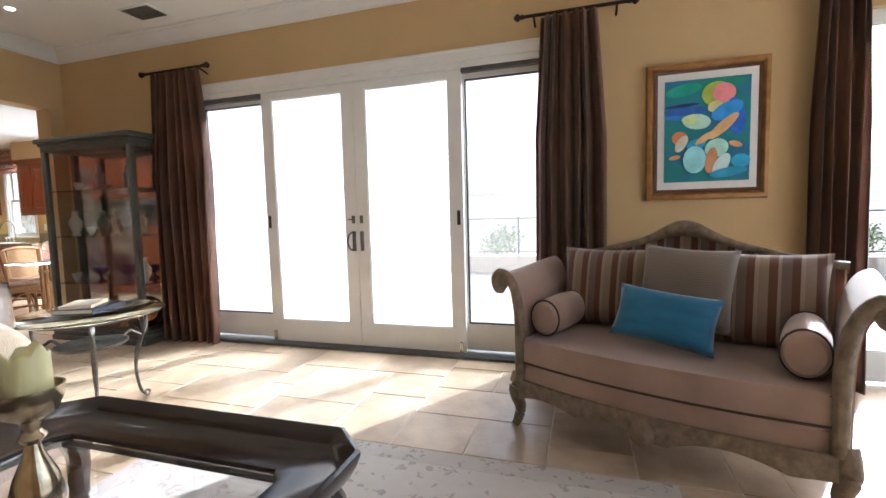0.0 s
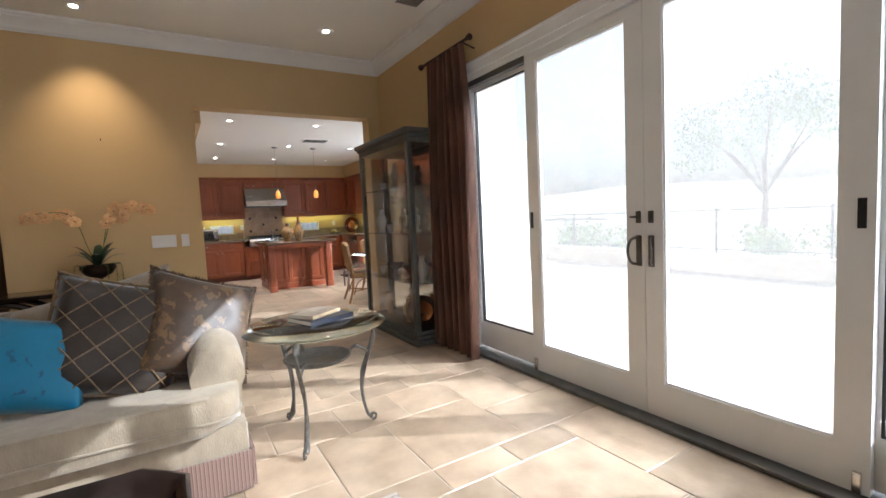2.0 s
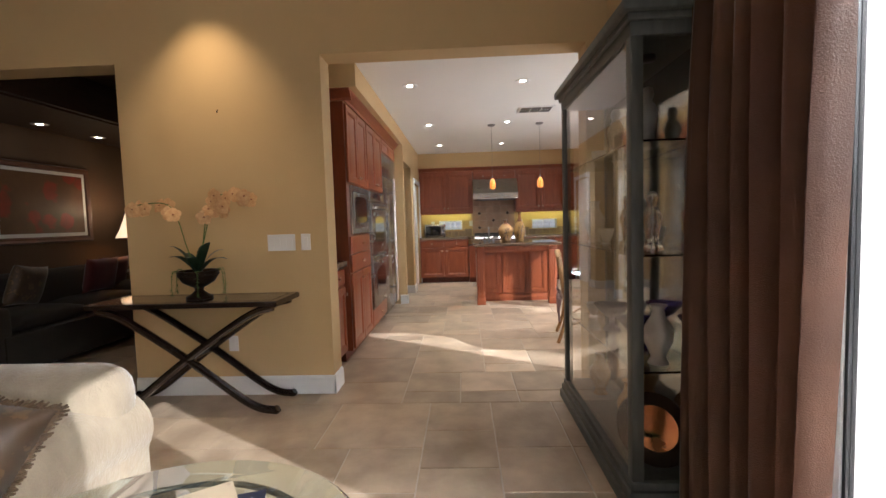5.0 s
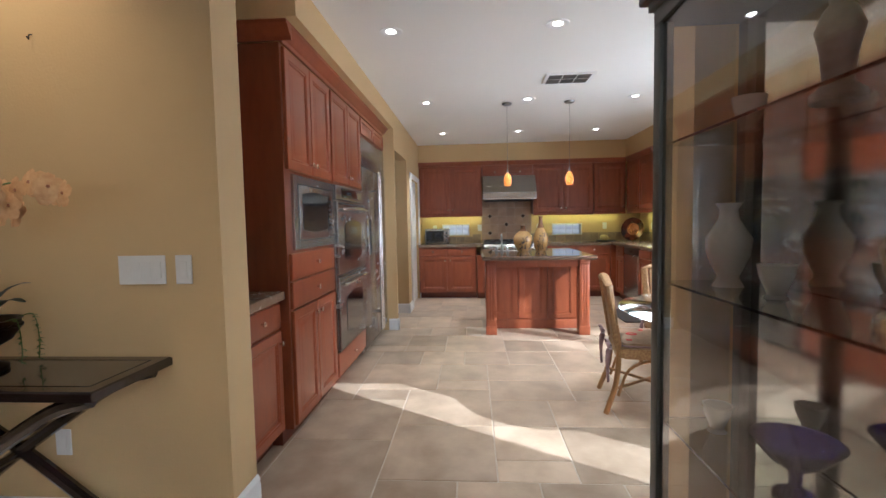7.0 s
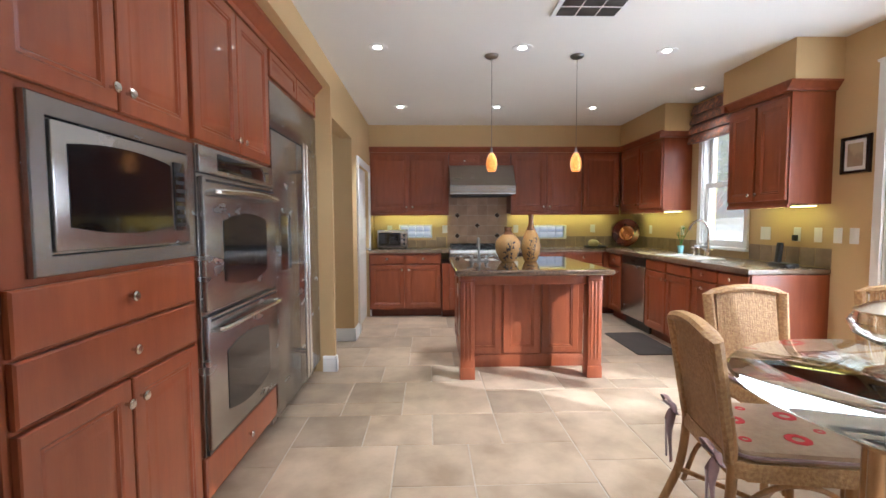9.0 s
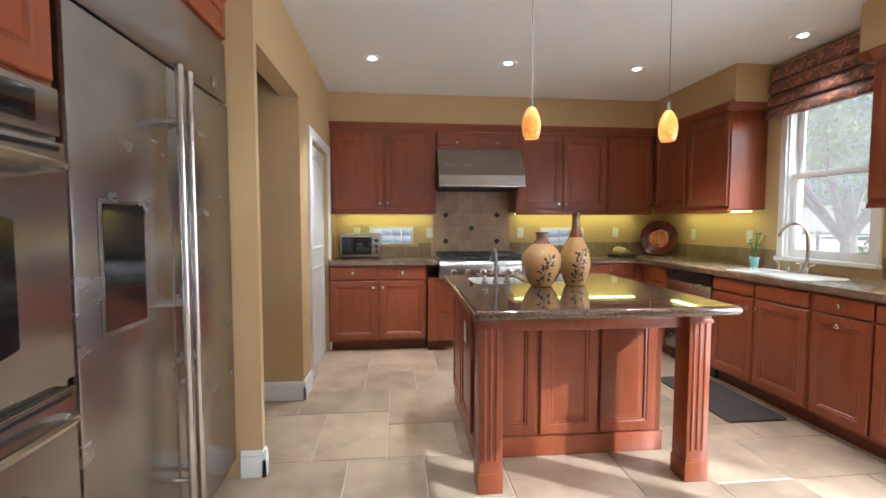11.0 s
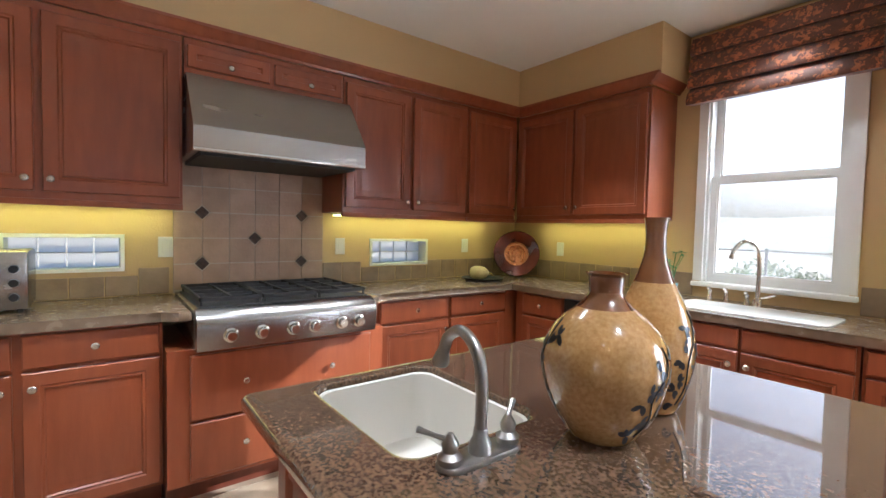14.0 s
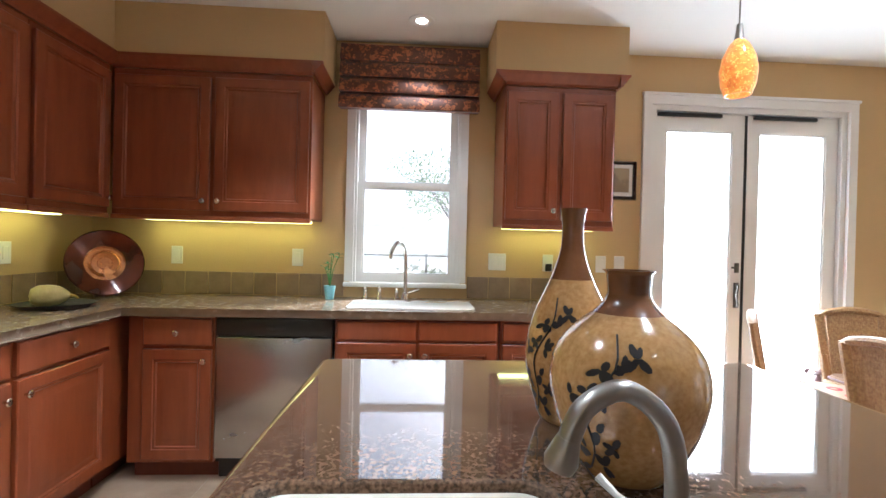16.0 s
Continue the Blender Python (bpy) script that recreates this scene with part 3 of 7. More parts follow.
# sheet added behind the sashes to pale the foliage like lens flare
part("window_veil", boxed(-8.58, -7.92, 5.45, 5.452, 1.03, 2.265), sm_thin, w1, "thin pale sheet hazing the window view", None, 0)

M["glass_block"] = glass("frosted_block_glass", (0.95, 0.97, 1.0), 0.35)
for nm, y0, y1, z0, z1 in (("window_2", 1.80, 2.29, 1.05, 1.25), ("window_3", 3.765, 4.29, 1.03, 1.235)):
    w = tagged(thing(nm, "small low window with white frame and glass blocks", "window"), kind="structure")
    bmf = bmesh.new()
    e = 0.001
    for q in ((y0 + e, y0 + 0.02, z0 + e, z1 - e), (y1 - 0.02, y1 - e, z0 + e, z1 - e), (y0 + 0.02, y1 - 0.02, z0 + e, z0 + 0.02), (y0 + 0.02, y1 - 0.02, z1 - 0.02, z1 - e)):
        box(bmf, -10.49, -10.27, q[0], q[1], q[2], q[3])
    part("window_frame", bmf, M["white"], w)
    for i in range(4):
        s = (y1 - y0 - 0.04) / 4
        for k in range(2):
            hh = (z1 - z0 - 0.04) / 2
            p = part("pane", boxed(-10.40, -10.37, y0 + 0.02 + i * s + 0.004, y0 + 0.02 + (i + 1) * s - 0.004, z0 + 0.02 + k * hh + 0.003, z0 + 0.02 + (k + 1) * hh - 0.003, bevel=0.004), M["glass_block"], w)
            p.visible_shadow = False
    part("glazing_bar", boxed(-10.395, -10.375, y0 + 0.02, y1 - 0.02, (z0 + z1) / 2 - 0.003, (z0 + z1) / 2 + 0.003), M["white"], w)

d4 = tagged(thing("door_4", "white panelled door with white casing, closed", "door", pose(0, -0.0345, 0) @ Matrix.Diagonal((1.0, 1.0, 0.954, 1))), kind="structure")
bmf = bmesh.new()
for q in ((-9.84, -9.76, 0, 2.14), (-8.86, -8.78, 0, 2.14), (-9.76, -8.86, 2.06, 2.14)):
    box(bmf, q[0], q[1], 1.46, 1.482, q[2], q[3], bevel=0.004)
part("casing", bmf, M["white"], d4)
dl = part("door_leaf", boxed(-9.755, -8.865, 1.38, 1.42, 0.01, 2.055), M["white"], d4)
for z0, z1 in ((0.2, 0.95), (1.1, 1.92)):
    part("panel", rings(0.66, z1 - z0, [(0, 0.006), (0.02, 0.0), (0.04, 0.008)], back=0.012), M["white"], dl, "", pose(-8.98, 1.432, z0, 0, 0, 180), 20)
part("lever_handle", tube([(-9.68, 1.42, 0.98), (-9.68, 1.47, 0.98), (-9.67, 1.475, 0.98), (-9.56, 1.475, 0.98)], 0.009), M["chrome"], d4, "nickel lever handle")
w4 = tagged(thing("window_4", "white framed side window of the breakfast nook", "window"), kind="structure")
bmf = bmesh.new()
for q in ((3.546, 3.56, 0.031, 1.959), (4.57, 4.599, 0.031, 1.959), (3.56, 4.57, 0.031, 0.06), (3.56, 4.57, 1.93, 1.959)):
    box(bmf, -4.06, -3.98, q[0], q[1], q[2], q[3])
part("window_frame", bmf, M["white"], w4)
p = part("pane", boxed(-4.02, -4.014, 3.56, 4.57, 0.06, 1.93), M["glass"], w4, "clear glass pane", None, 0)
p.visible_shadow = False

# ---- kitchen: west run ----
def W(y, z=0.0, x=-10.279):
    """West wall units look along +x; their left end is at the lower y."""
    return pose(x, y, z, 0, 0, 90)


BD, UD = 0.56, 0.335
def base_fronts(w, n, top=0.87, bottom=0.12, split=0.715, drawers=None):
    out, s = [], w / n
    for i in range(n):
        a, b = i * s + 0.012, (i + 1) * s - 0.012
        out.append(("drawer", a, b, split + 0.006, top - 0.012, [((a + b) / 2, (split + top) / 2)]))
        k = b - 0.035 if i % 2 == 0 else a + 0.035
        out.append(("door", a, b, bottom, split - 0.006, [(k, split - 0.07)]))
    return out


cabinet("base_cabinet", "cherry wood base cabinet with two doors and two drawers", W(1.43), 0.98, 0.87, BD, base_fronts(0.98, 2), 0.10)
cabinet("range_cabinet", "deep cherry wood cabinet with two wide drawers under the cooktop", W(2.415), 1.105, 0.735, 0.64,
        [("drawer", 0.09, 1.015, 0.40, 0.71, [(0.33, 0.56), (0.77, 0.56)]), ("drawer", 0.09, 1.015, 0.12, 0.39, [(0.33, 0.26), (0.77, 0.26)])], 0.10)
cabinet("base_cabinet", "cherry wood base cabinet with two doors and two drawers", W(3.525), 1.10, 0.87, BD, base_fronts(1.10, 2), 0.10)
cabinet("corner_cabinet", "plain cherry wood corner base cabinet", W(4.63), 0.66, 0.87, BD, [], 0.10)
ZU, HU = 1.41, 0.84


def upper(label, m, w, n, z=ZU, h=HU, knob_low=True):
    fs, s = [], w / n
    for i in range(n):
        a, b = i * s + 0.012, (i + 1) * s - 0.012
        k = b - 0.03 if i % 2 == 0 else a + 0.03
        fs.append(("door", a, b, 0.03, h - 0.035, [(k, 0.085)] if h > 0.4 else [((a + b) / 2, 0.06)]))
    c = cabinet("wall_cabinet", label, m, w, h, UD, fs)
    part("light_rail", boxed(0.0, w, -UD - 0.012, -UD + 0.02, -0.028, 0.0, bevel=0.004), M["cherry"], c) if h > 0.4 else None
    return c


upper("cherry wood wall cabinet with two raised-panel doors", W(1.43, ZU), 1.09, 2)
upper("short cherry wood wall cabinet above the range hood", W(2.525, 2.07), 0.86, 2, h=0.18)
upper("cherry wood wall cabinet with two raised-panel doors", W(3.39, ZU), 1.01, 2)
upper("cherry wood wall cabinet with one raised-panel door", W(4.405, ZU), 0.53, 1)
CCROWN = [(0, 0), (0.014, 0), (0.02, 0.015), (0.034, 0.025), (0.05, 0.05), (0.06, 0.056), (0.062, 0.07), (0, 0.07)]


def cab_crown(label, runs):
    cr = thing("crown_moulding", label, "moulding")
    for p0, p1, n in runs:
        part("length", extrude_along(CCROWN, p0, p1, n), M["cherry"], cr, "", None, 30)


ZC = 2.251
cab_crown("cherry wood crown moulding on the wall cabinets", [
    ((-9.944, 1.427, ZC), (-9.944, 4.93, ZC), (1, 0, 0)), ((-9.94, 4.965, ZC), (-8.80, 4.965, ZC), (0, -1, 0)), ((-8.805, 4.903, ZC), (-8.805, 5.295, ZC), (1, 0, 0)),
    ((-7.67, 4.965, ZC), (-6.975, 4.965, ZC), (0, -1, 0)), ((-6.977, 4.903, ZC), (-6.977, 5.295, ZC), (1, 0, 0)), ((-7.668, 5.295, ZC), (-7.668, 4.903, ZC), (-1, 0, 0))])

# ---- kitchen: north run ----
def N(x, z=0.0):
    return pose(x, 5.299, z)


BN = 0.61
cabinet("base_cabinet", "narrow cherry wood base cabinet with one door and a drawer", N(-9.66), 0.44, 0.87, BN, [("drawer", 0.08, 0.43, 0.715, 0.86, [(0.255, 0.785)]), ("door", 0.08, 0.43, 0.12, 0.70, [(0.395, 0.64)])], 0.10)
cabinet("sink_cabinet", "cherry wood sink cabinet with false fronts and two doors", N(-8.60), 0.88, 0.87, BN, [("drawer", 0.012, 0.434, 0.755, 0.86), ("drawer", 0.446, 0.868, 0.755, 0.86), ("door", 0.012, 0.434, 0.12, 0.745, [(0.40, 0.68)]), ("door", 0.446, 0.868, 0.12, 0.745, [(0.48, 0.68)])], 0.10)
cabinet("drawer_cabinet", "cherry wood base cabinet with drawers and doors", N(-7.715), 0.755, 0.87, BN,
        [("drawer", 0.012, 0.37, 0.755, 0.86, [(0.19, 0.81)]), ("drawer", 0.382, 0.743, 0.755, 0.86, [(0.56, 0.81)]), ("door", 0.012, 0.37, 0.12, 0.745, [(0.19, 0.69)]), ("door", 0.382, 0.743, 0.12, 0.745, [(0.56, 0.69)])], 0.10)
upper("cherry wood wall cabinet with two raised-panel doors", N(-9.94, ZU), 1.13, 2)
upper("cherry wood wall cabinet with two raised-panel doors", N(-7.665, ZU), 0.685, 2)

dw = thing("dishwasher", "stainless steel dishwasher with black control panel", "dishwasher", N(-9.215))
part("body", boxed(0.004, 0.605, -0.60, 0, 0.10, 0.868), M["black"], dw)
part("door", boxed(0.006, 0.603, -0.632, -0.602, 0.13, 0.765, bevel=0.006), M["steel"], dw, "brushed steel door")
cp = part("control_panel", boxed(0.006, 0.603, -0.628, -0.602, 0.77, 0.866, bevel=0.006), M["black"], dw, "black control panel")
part("latch", boxed(0.26, 0.36, -0.634, -0.628, 0.80, 0.825, bevel=0.002), M["iron"], cp)
part("toe_panel", boxed(0.006, 0.603, -0.56, -0.1, 0, 0.098), M["black"], dw)

# counters
def slab_top(name, outline, label, material, z0=0.872, z1=0.915, holes=None):
    return single(name, prism(outline, z0, z1, bevel=0.010), material, label, "countertop")


slab_top("countertop", [(-10.278, 1.427), (-9.68, 1.427), (-9.68, 2.40), (-9.61, 2.46), (-9.61, 2.512), (-10.278, 2.512)], "brown stone countertop beside the range", M["counter"])
slab_top("countertop", [(-10.278, 3.425), (-9.61, 3.425), (-9.61, 3.47), (-9.68, 3.53), (-9.68, 4.655), (-6.955, 4.655), (-6.955, 5.298), (-10.278, 5.298)], "brown stone countertop along two walls", M["counter"])


# ---- kitchen: tall units on the south side ----
def S(x, z=0.0):
    """South side units look along +y; their left end is the eastern one."""
    return pose(x, 0.601, z, 0, 0, 180)


TD = 0.68
cabinet("tall_cabinet", "tall cherry wood cabinet around a built-in microwave", S(-4.66), 0.83, 2.33, TD,
        [("door", 0.02, 0.412, 1.625, 2.315, [(0.378, 1.69)]), ("door", 0.418, 0.815, 1.625, 2.315, [(0.45, 1.69)]),
         ("drawer", 0.02, 0.815, 0.978, 1.138, [(0.42, 1.06)]), ("drawer", 0.02, 0.815, 0.81, 0.972, [(0.42, 0.89)]),
         ("door", 0.02, 0.412, 0.115, 0.80, [(0.378, 0.73)]), ("door", 0.418, 0.815, 0.115, 0.80, [(0.45, 0.73)])], 0.10)
cabinet("tall_cabinet", "tall cherry wood cabinet around the double ovens", S(-5.492), 0.905, 2.33, TD,
        [("door", 0.02, 0.45, 1.625, 2.315, [(0.415, 1.69)]), ("door", 0.456, 0.885, 1.625, 2.315, [(0.49, 1.69)]),
         ("drawer", 0.02, 0.885, 0.11, 0.295, [(0.45, 0.2)])], 0.09)
cabinet("fridge_cabinet", "low cherry wood cabinet above the refrigerator", S(-6.40, 2.15), 1.098, 0.18, TD, [("door", 0.01, 0.545, 0.01, 0.17), ("door", 0.553, 1.088, 0.01, 0.17)])
cabinet("base_cabinet", "narrow cherry wood base cabinet beside the opening", S(-4.13), 0.525, 0.87, 0.62,
        [("drawer", 0.02, 0.505, 0.715, 0.86, [(0.26, 0.79)]), ("door", 0.02, 0.505, 0.115, 0.70, [(0.47, 0.63)])], 0.10)
cabinet("wall_cabinet", "cherry wood wall cabinet above the short countertop", S(-4.135, 1.41), 0.518, 0.92, 0.36, [("door", 0.02, 0.498, 0.015, 0.905, [(0.465, 0.08)])])
cbx = thing("media_box", "flat dark grey electronic box on the short countertop", "electronics", pose(-4.40, 0.86, 0.926))
part("case", boxed(-0.17, 0.17, -0.13, 0.13, 0.006, 0.062, bevel=0.004), M["iron"], cbx)
part("front_strip", boxed(-0.165, 0.165, 0.130, 0.133, 0.014, 0.052), M["black_glass"], cbx, "glossy black front strip")
for fx in (-0.14, 0.14):
    for fy in (-0.10, 0.10):
        part("foot", lathe([(0, 0), (0.012, 0), (0.012, 0.006), (0, 0.006)], 10, at=(fx, fy, 0)), M["black"], cbx)
slab_top("countertop", [(-4.655, 0.602), (-4.122, 0.602), (-4.122, 1.26), (-4.655, 1.26)], "short brown stone countertop beside the tall cabinets", M["counter"], 0.872, 0.925)
TC = [(0, 0), (0.014, 0), (0.02, 0.02), (0.04, 0.035), (0.06, 0.062), (0.075, 0.07), (0.078, 0.088), (0, 0.088)]
tcr = thing("crown_moulding", "cherry wood crown moulding on the tall cabinets", "moulding")
for p0, p1, n in (((-4.655, 1.285, 2.331), (-7.495, 1.285, 2.331), (0, 1, 0)), ((-4.655, 0.61, 2.331), (-4.655, 1.362, 2.331), (1, 0, 0))):
    part("length", extrude_along(TC, p0, p1, n), M["cherry"], tcr, "", None, 30)


def arch_window(w, h, bow, y0, y1):
    """Oven glass with gently bowed top and bottom edges."""
    n = 10
    o = [(x * w / n - w / 2, -h / 2 - bow * (1 - (2 * x / n - 1) ** 2)) for x in range(n + 1)]
    o += [(w / 2 - x * w / n, h / 2 + bow * (1 - (2 * x / n - 1) ** 2)) for x in range(n + 1)]
    return prism(o, y0, y1, axis="y")


mw = thing("microwave", "built-in stainless steel microwave with black glass", "microwave", S(-4.75))
part("trim_frame", rings(0.745, 0.45, [(0, 0.004), (0.004, 0.0), (0.05, 0.0), (0.054, 0.012)], 0, 1.155, -TD - 0.022, 0.02), M["steel"], mw)
md = part("door", boxed(0.058, 0.687, -TD - 0.030, -TD - 0.012, 1.215, 1.547, bevel=0.005), M["steel"], mw, "brushed steel door")
part("window", arch_window(0.46, 0.24, 0.022, -TD - 0.033, -TD - 0.030), M["black_glass"], md, "bowed black glass window", pose(0.335, 0, 1.385) @ Matrix.Diagonal((1.0, 1.0, 0.9, 1)))
part("keypad", boxed(0.585, 0.655, -TD - 0.033, -TD - 0.030, 1.26, 1.51, bevel=0.001), M["black_glass"], md, "dark keypad")
for k in range(7):
    part("key_row", boxed(0.593, 0.648, -TD - 0.0345, -TD - 0.033, 1.275 + k * 0.031, 1.289 + k * 0.031), M["iron"], md)

ov = thing("double_oven", "stainless steel double wall oven", "oven", S(-5.515))
part("body", boxed(0.0, 0.86, -TD - 0.02, -TD + 0.02, 0.30, 1.612, bevel=0.003), M["steel"], ov)
pn = part("control_panel", boxed(0.005, 0.855, -TD - 0.034, -TD - 0.02, 1.495, 1.607, bevel=0.004), M["steel"], ov)
part("display", boxed(0.16, 0.78, -TD - 0.037, -TD - 0.034, 1.517, 1.59, bevel=0.002), M["black_glass"], pn, "black glass display")
for z0, z1 in ((0.915, 1.48), (0.325, 0.895)):
    od = part("oven_door", boxed(0.008, 0.852, -TD - 0.045, -TD - 0.02, z0, z1, bevel=0.006), M["steel"], ov, "brushed steel oven door")
    part("window", arch_window(0.52, 0.27, 0.035, -TD - 0.048, -TD - 0.045), M["black_glass"], od, "bowed black glass window", pose(0.43, 0, (z0 + z1) / 2 - 0.035))
    part("handle", tube(curve_points([(0.06, -TD - 0.045, z1 - 0.062), (0.09, -TD - 0.085, z1 - 0.06), (0.43, -TD - 0.10, z1 - 0.05), (0.77, -TD - 0.085, z1 - 0.06), (0.80, -TD - 0.045, z1 - 0.062)], 5), 0.012, 8), M["chrome"], od, "curved steel handle")
    part("vent_slot", boxed(0.03, 0.83, -TD - 0.047, -TD - 0.045, z1 - 0.022, z1 - 0.012), M["black"], od)
part("bottom_vent", boxed(0.01, 0.85, -TD - 0.03, -TD - 0.02, 0.303, 0.32), M["black"], ov)

fr = thing("refrigerator", "wide built-in stainless steel refrigerator with two doors", "refrigerator", S(-6.41))
part("body", boxed(0.0, 1.085, -0.66, 0, 0.03, 2.145), M["steel"], fr)
part("grille", boxed(0.004, 1.081, -0.695, -0.662, 1.86, 2.14, bevel=0.005), M["steel"], fr, "plain steel top panel")
dl = part("freezer_door", boxed(0.004, 0.50, -0.70, -0.662, 0.10, 1.85, bevel=0.008), M["steel"], fr, "brushed steel freezer door")
dr = part("fridge_door", boxed(0.506, 1.081, -0.70, -0.662, 0.10, 1.85, bevel=0.008), M["steel"], fr, "brushed steel refrigerator door")
part("toe_grille", boxed(0.01, 1.075, -0.60, -0.3, 0.0, 0.09), M["black"], fr)
dp = part("dispenser", boxed(0.10, 0.33, -0.704, -0.70, 0.97, 1.36, bevel=0.003), M["steel"], dl)
part("recess", boxed(0.115, 0.315, -0.7055, -0.704, 0.985, 1.345), M["black_glass"], dp, "black dispenser recess")
part("badge", boxed(0.93, 0.975, -0.698, -0.695, 1.90, 1.945, bevel=0.001), M["chrome"], fr)
for d, x in ((dl, 0.465), (dr, 0.541)):
    part("handle", tube([(x, -0.76, 0.16), (x, -0.76, 1.84)], 0.014, 12), M["chrome"], d, "full-height steel bar handle")
    for z in (0.35, 1.0, 1.65):
        part("standoff", tube([(x, -0.70, z), (x, -0.758, z)], 0.009, 8), M["chrome"], d)

# ---- range, hood, splash ----
hd = thing("range_hood", "large stainless steel range hood under the cabinets", "range hood")
part("shell", prism([(-10.278, 1.66), (-9.69, 1.66), (-9.69, 1.775), (-9.905, 2.067), (-10.278, 2.067)], 2.53, 3.415, axis="y"), M["steel"], hd, "", None, 0)
part("lip", boxed(-9.70, -9.684, 2.527, 3.418, 1.655, 1.672, bevel=0.004), M["chrome"], hd)
part("filter", boxed(-10.25, -9.74, 2.57, 3.375, 1.645, 1.659), M["iron"], hd, "dark baffle filter")
part("badge", boxed(-9.689, -9.686, 3.29, 3.36, 1.69, 1.703), M["chrome"], hd)
rg = thing("rangetop", "stainless steel gas rangetop with six knobs and black grates", "cooktop")
part("body", boxed(-10.25, -9.60, 2.518, 3.42, 0.737, 0.925, bevel=0.004), M["steel"], rg)
fp = part("front_panel", prism([(-9.60, 0.742), (-9.545, 0.742), (-9.535, 0.86), (-9.55, 0.90), (-9.60, 0.927)], 2.52, 3.418, axis="y", bevel=0.003), M["steel"], rg, "polished steel knob panel")
knob6 = mesh_of("knob", lathe([(0, 0), (0.034, 0), (0.034, 0.006), (0.026, 0.01), (0.024, 0.034), (0.02, 0.038), (0, 0.038)], 18, m=Matrix.Rotation(radians(90), 4, "Y")), M["chrome"])
for y in (2.66, 2.80, 2.95, 3.06, 3.21, 3.31):
    part("knob", knob6, None, fp, "large steel burner knob", pose(-9.54, y, 0.805))
part("cook_surface", boxed(-10.23, -9.62, 2.54, 3.40, 0.925, 0.932), M["iron"], rg)
for i in range(3):
    y0 = 2.545 + i * 0.286
    b = bmesh.new()
    for q in (0.0, 0.135, 0.27):
        box(b, -10.22, -9.64, y0 + q, y0 + q + 0.012, 0.955, 0.972)
    for x in (-10.22, -10.08, -9.94, -9.79, -9.652):
        box(b, x, x + 0.012, y0, y0 + 0.282, 0.953, 0.970)
    for x in (-10.21, -9.65):
        for yy in (y0 + 0.004, y0 + 0.268):
            box(b, x, x + 0.01, yy, yy + 0.01, 0.932, 0.955)
    part("grate", b, M["iron"], rg, "black cast iron grate")
    for x in (-10.07, -9.80):
        part("burner", lathe([(0, 0.932), (0.05, 0.932), (0.05, 0.942), (0.034, 0.948), (0.03, 0.953), (0, 0.953)], 18, at=(x, y0 + 0.14, 0)), M["iron"], rg)

sp = tagged(thing("trim_backsplash", "square tan stone backsplash tiles with dark diamond insets", "backsplash"), kind="structure")
part("mortar", boxed(-10.279, -10.2715, 2.513, 3.40, 0.916, 1.69), surface("pale_grout", (0.50, 0.41, 0.30), None, 30, 0.9), sp)
PITCH = 0.1475
DIAM = {(1, 1), (5, 1), (3, 2), (1, 3), (5, 3)}


def splash_piece(c):
    """A square tile with the corners named in c cut off."""
    s, k = PITCH / 2 - 0.002, 0.042
    o = []
    for i, (a, b) in enumerate(((-1, -1), (1, -1), (1, 1), (-1, 1))):
        if i in c:
            first, second = ((a * s, b * (s - k)), (a * (s - k), b * s))
            o += [first, second] if i in (0, 2) else [second, first]
        else:
            o.append((a * s, b * s))
    return mesh_of("tile", prism(o, -0.004, 0.004, axis="x"), M["splash"], 0)


pieces = {}
for i in range(6):
    for k in range(5):
        cut = tuple(j for j, (a, b) in enumerate(((0, 0), (1, 0), (1, 1), (0, 1))) if (i + a, k + b) in DIAM)
        if cut not in pieces:
            pieces[cut] = splash_piece(cut)
        part("tile", pieces[cut], None, sp, "", pose(-10.27, 2.5125 + (i + 0.5) * PITCH, 0.932 + (k + 0.5) * 0.15))
dia = mesh_of("diamond_tile", prism([(-0.038, 0), (0, -0.038), (0.038, 0), (0, 0.038)], -0.004, 0.006, axis="x"), M["inset"], 0)
for i, k in DIAM:
    part("diamond_tile", dia, None, sp, "dark bronze relief tile", pose(-10.27, 2.5125 + i * PITCH, 0.932 + k * 0.15))
band = tagged(thing("trim_splash_band", "low band of olive stone tiles above the counter", "backsplash"), kind="structure")
bt = mesh_of("tile", boxed(-0.0715, 0.0715, -0.005, 0, 0, 0.148, bevel=0.0025, seg=1), M["splash_green"], 0)
for x in np.arange(-10.2, -8.70, 0.147):
    part("tile", bt, None, band, "", pose(x, 5.298, 0.918))
for x in np.arange(-7.76, -6.98, 0.147):
    part("tile", bt, None, band, "", pose(x, 5.298, 0.918))
for y in list(np.arange(1.54, 2.45, 0.147)) + list(np.arange(3.475, 5.25, 0.147)):
    low = 1.76 < y < 2.34 or 3.72 < y < 4.33
    o = part("tile", bt, None, band, "", pose(-10.278, y, 0.918, 0, 0, 90))
    if low:
        o.scale = (1, 1, 0.72)

# ---- island ----
isl = thing("kitchen_island", "cherry wood kitchen island with posts and panels", "kitchen island")
bmi = bmesh.new()
for q in ((-8.412, -8.392, 2.53, 3.60, 0.0, 0.862), (-7.58, -7.56, 2.53, 3.60, 0.0, 0.862), (-8.392, -7.58, 2.53, 2.55, 0.0, 0.862), (-8.392, -7.58, 3.58, 3.60, 0.0, 0.862), (-8.392, -7.58, 2.55, 3.58, 0.0, 0.5)):
    box(bmi, *q)
part("body", bmi, M["cherry"], isl)
part("plinth", boxed(-8.385, -7.545, 2.522, 3.608, 0.0, 0.11, bevel=0.004), M["cherry"], isl)
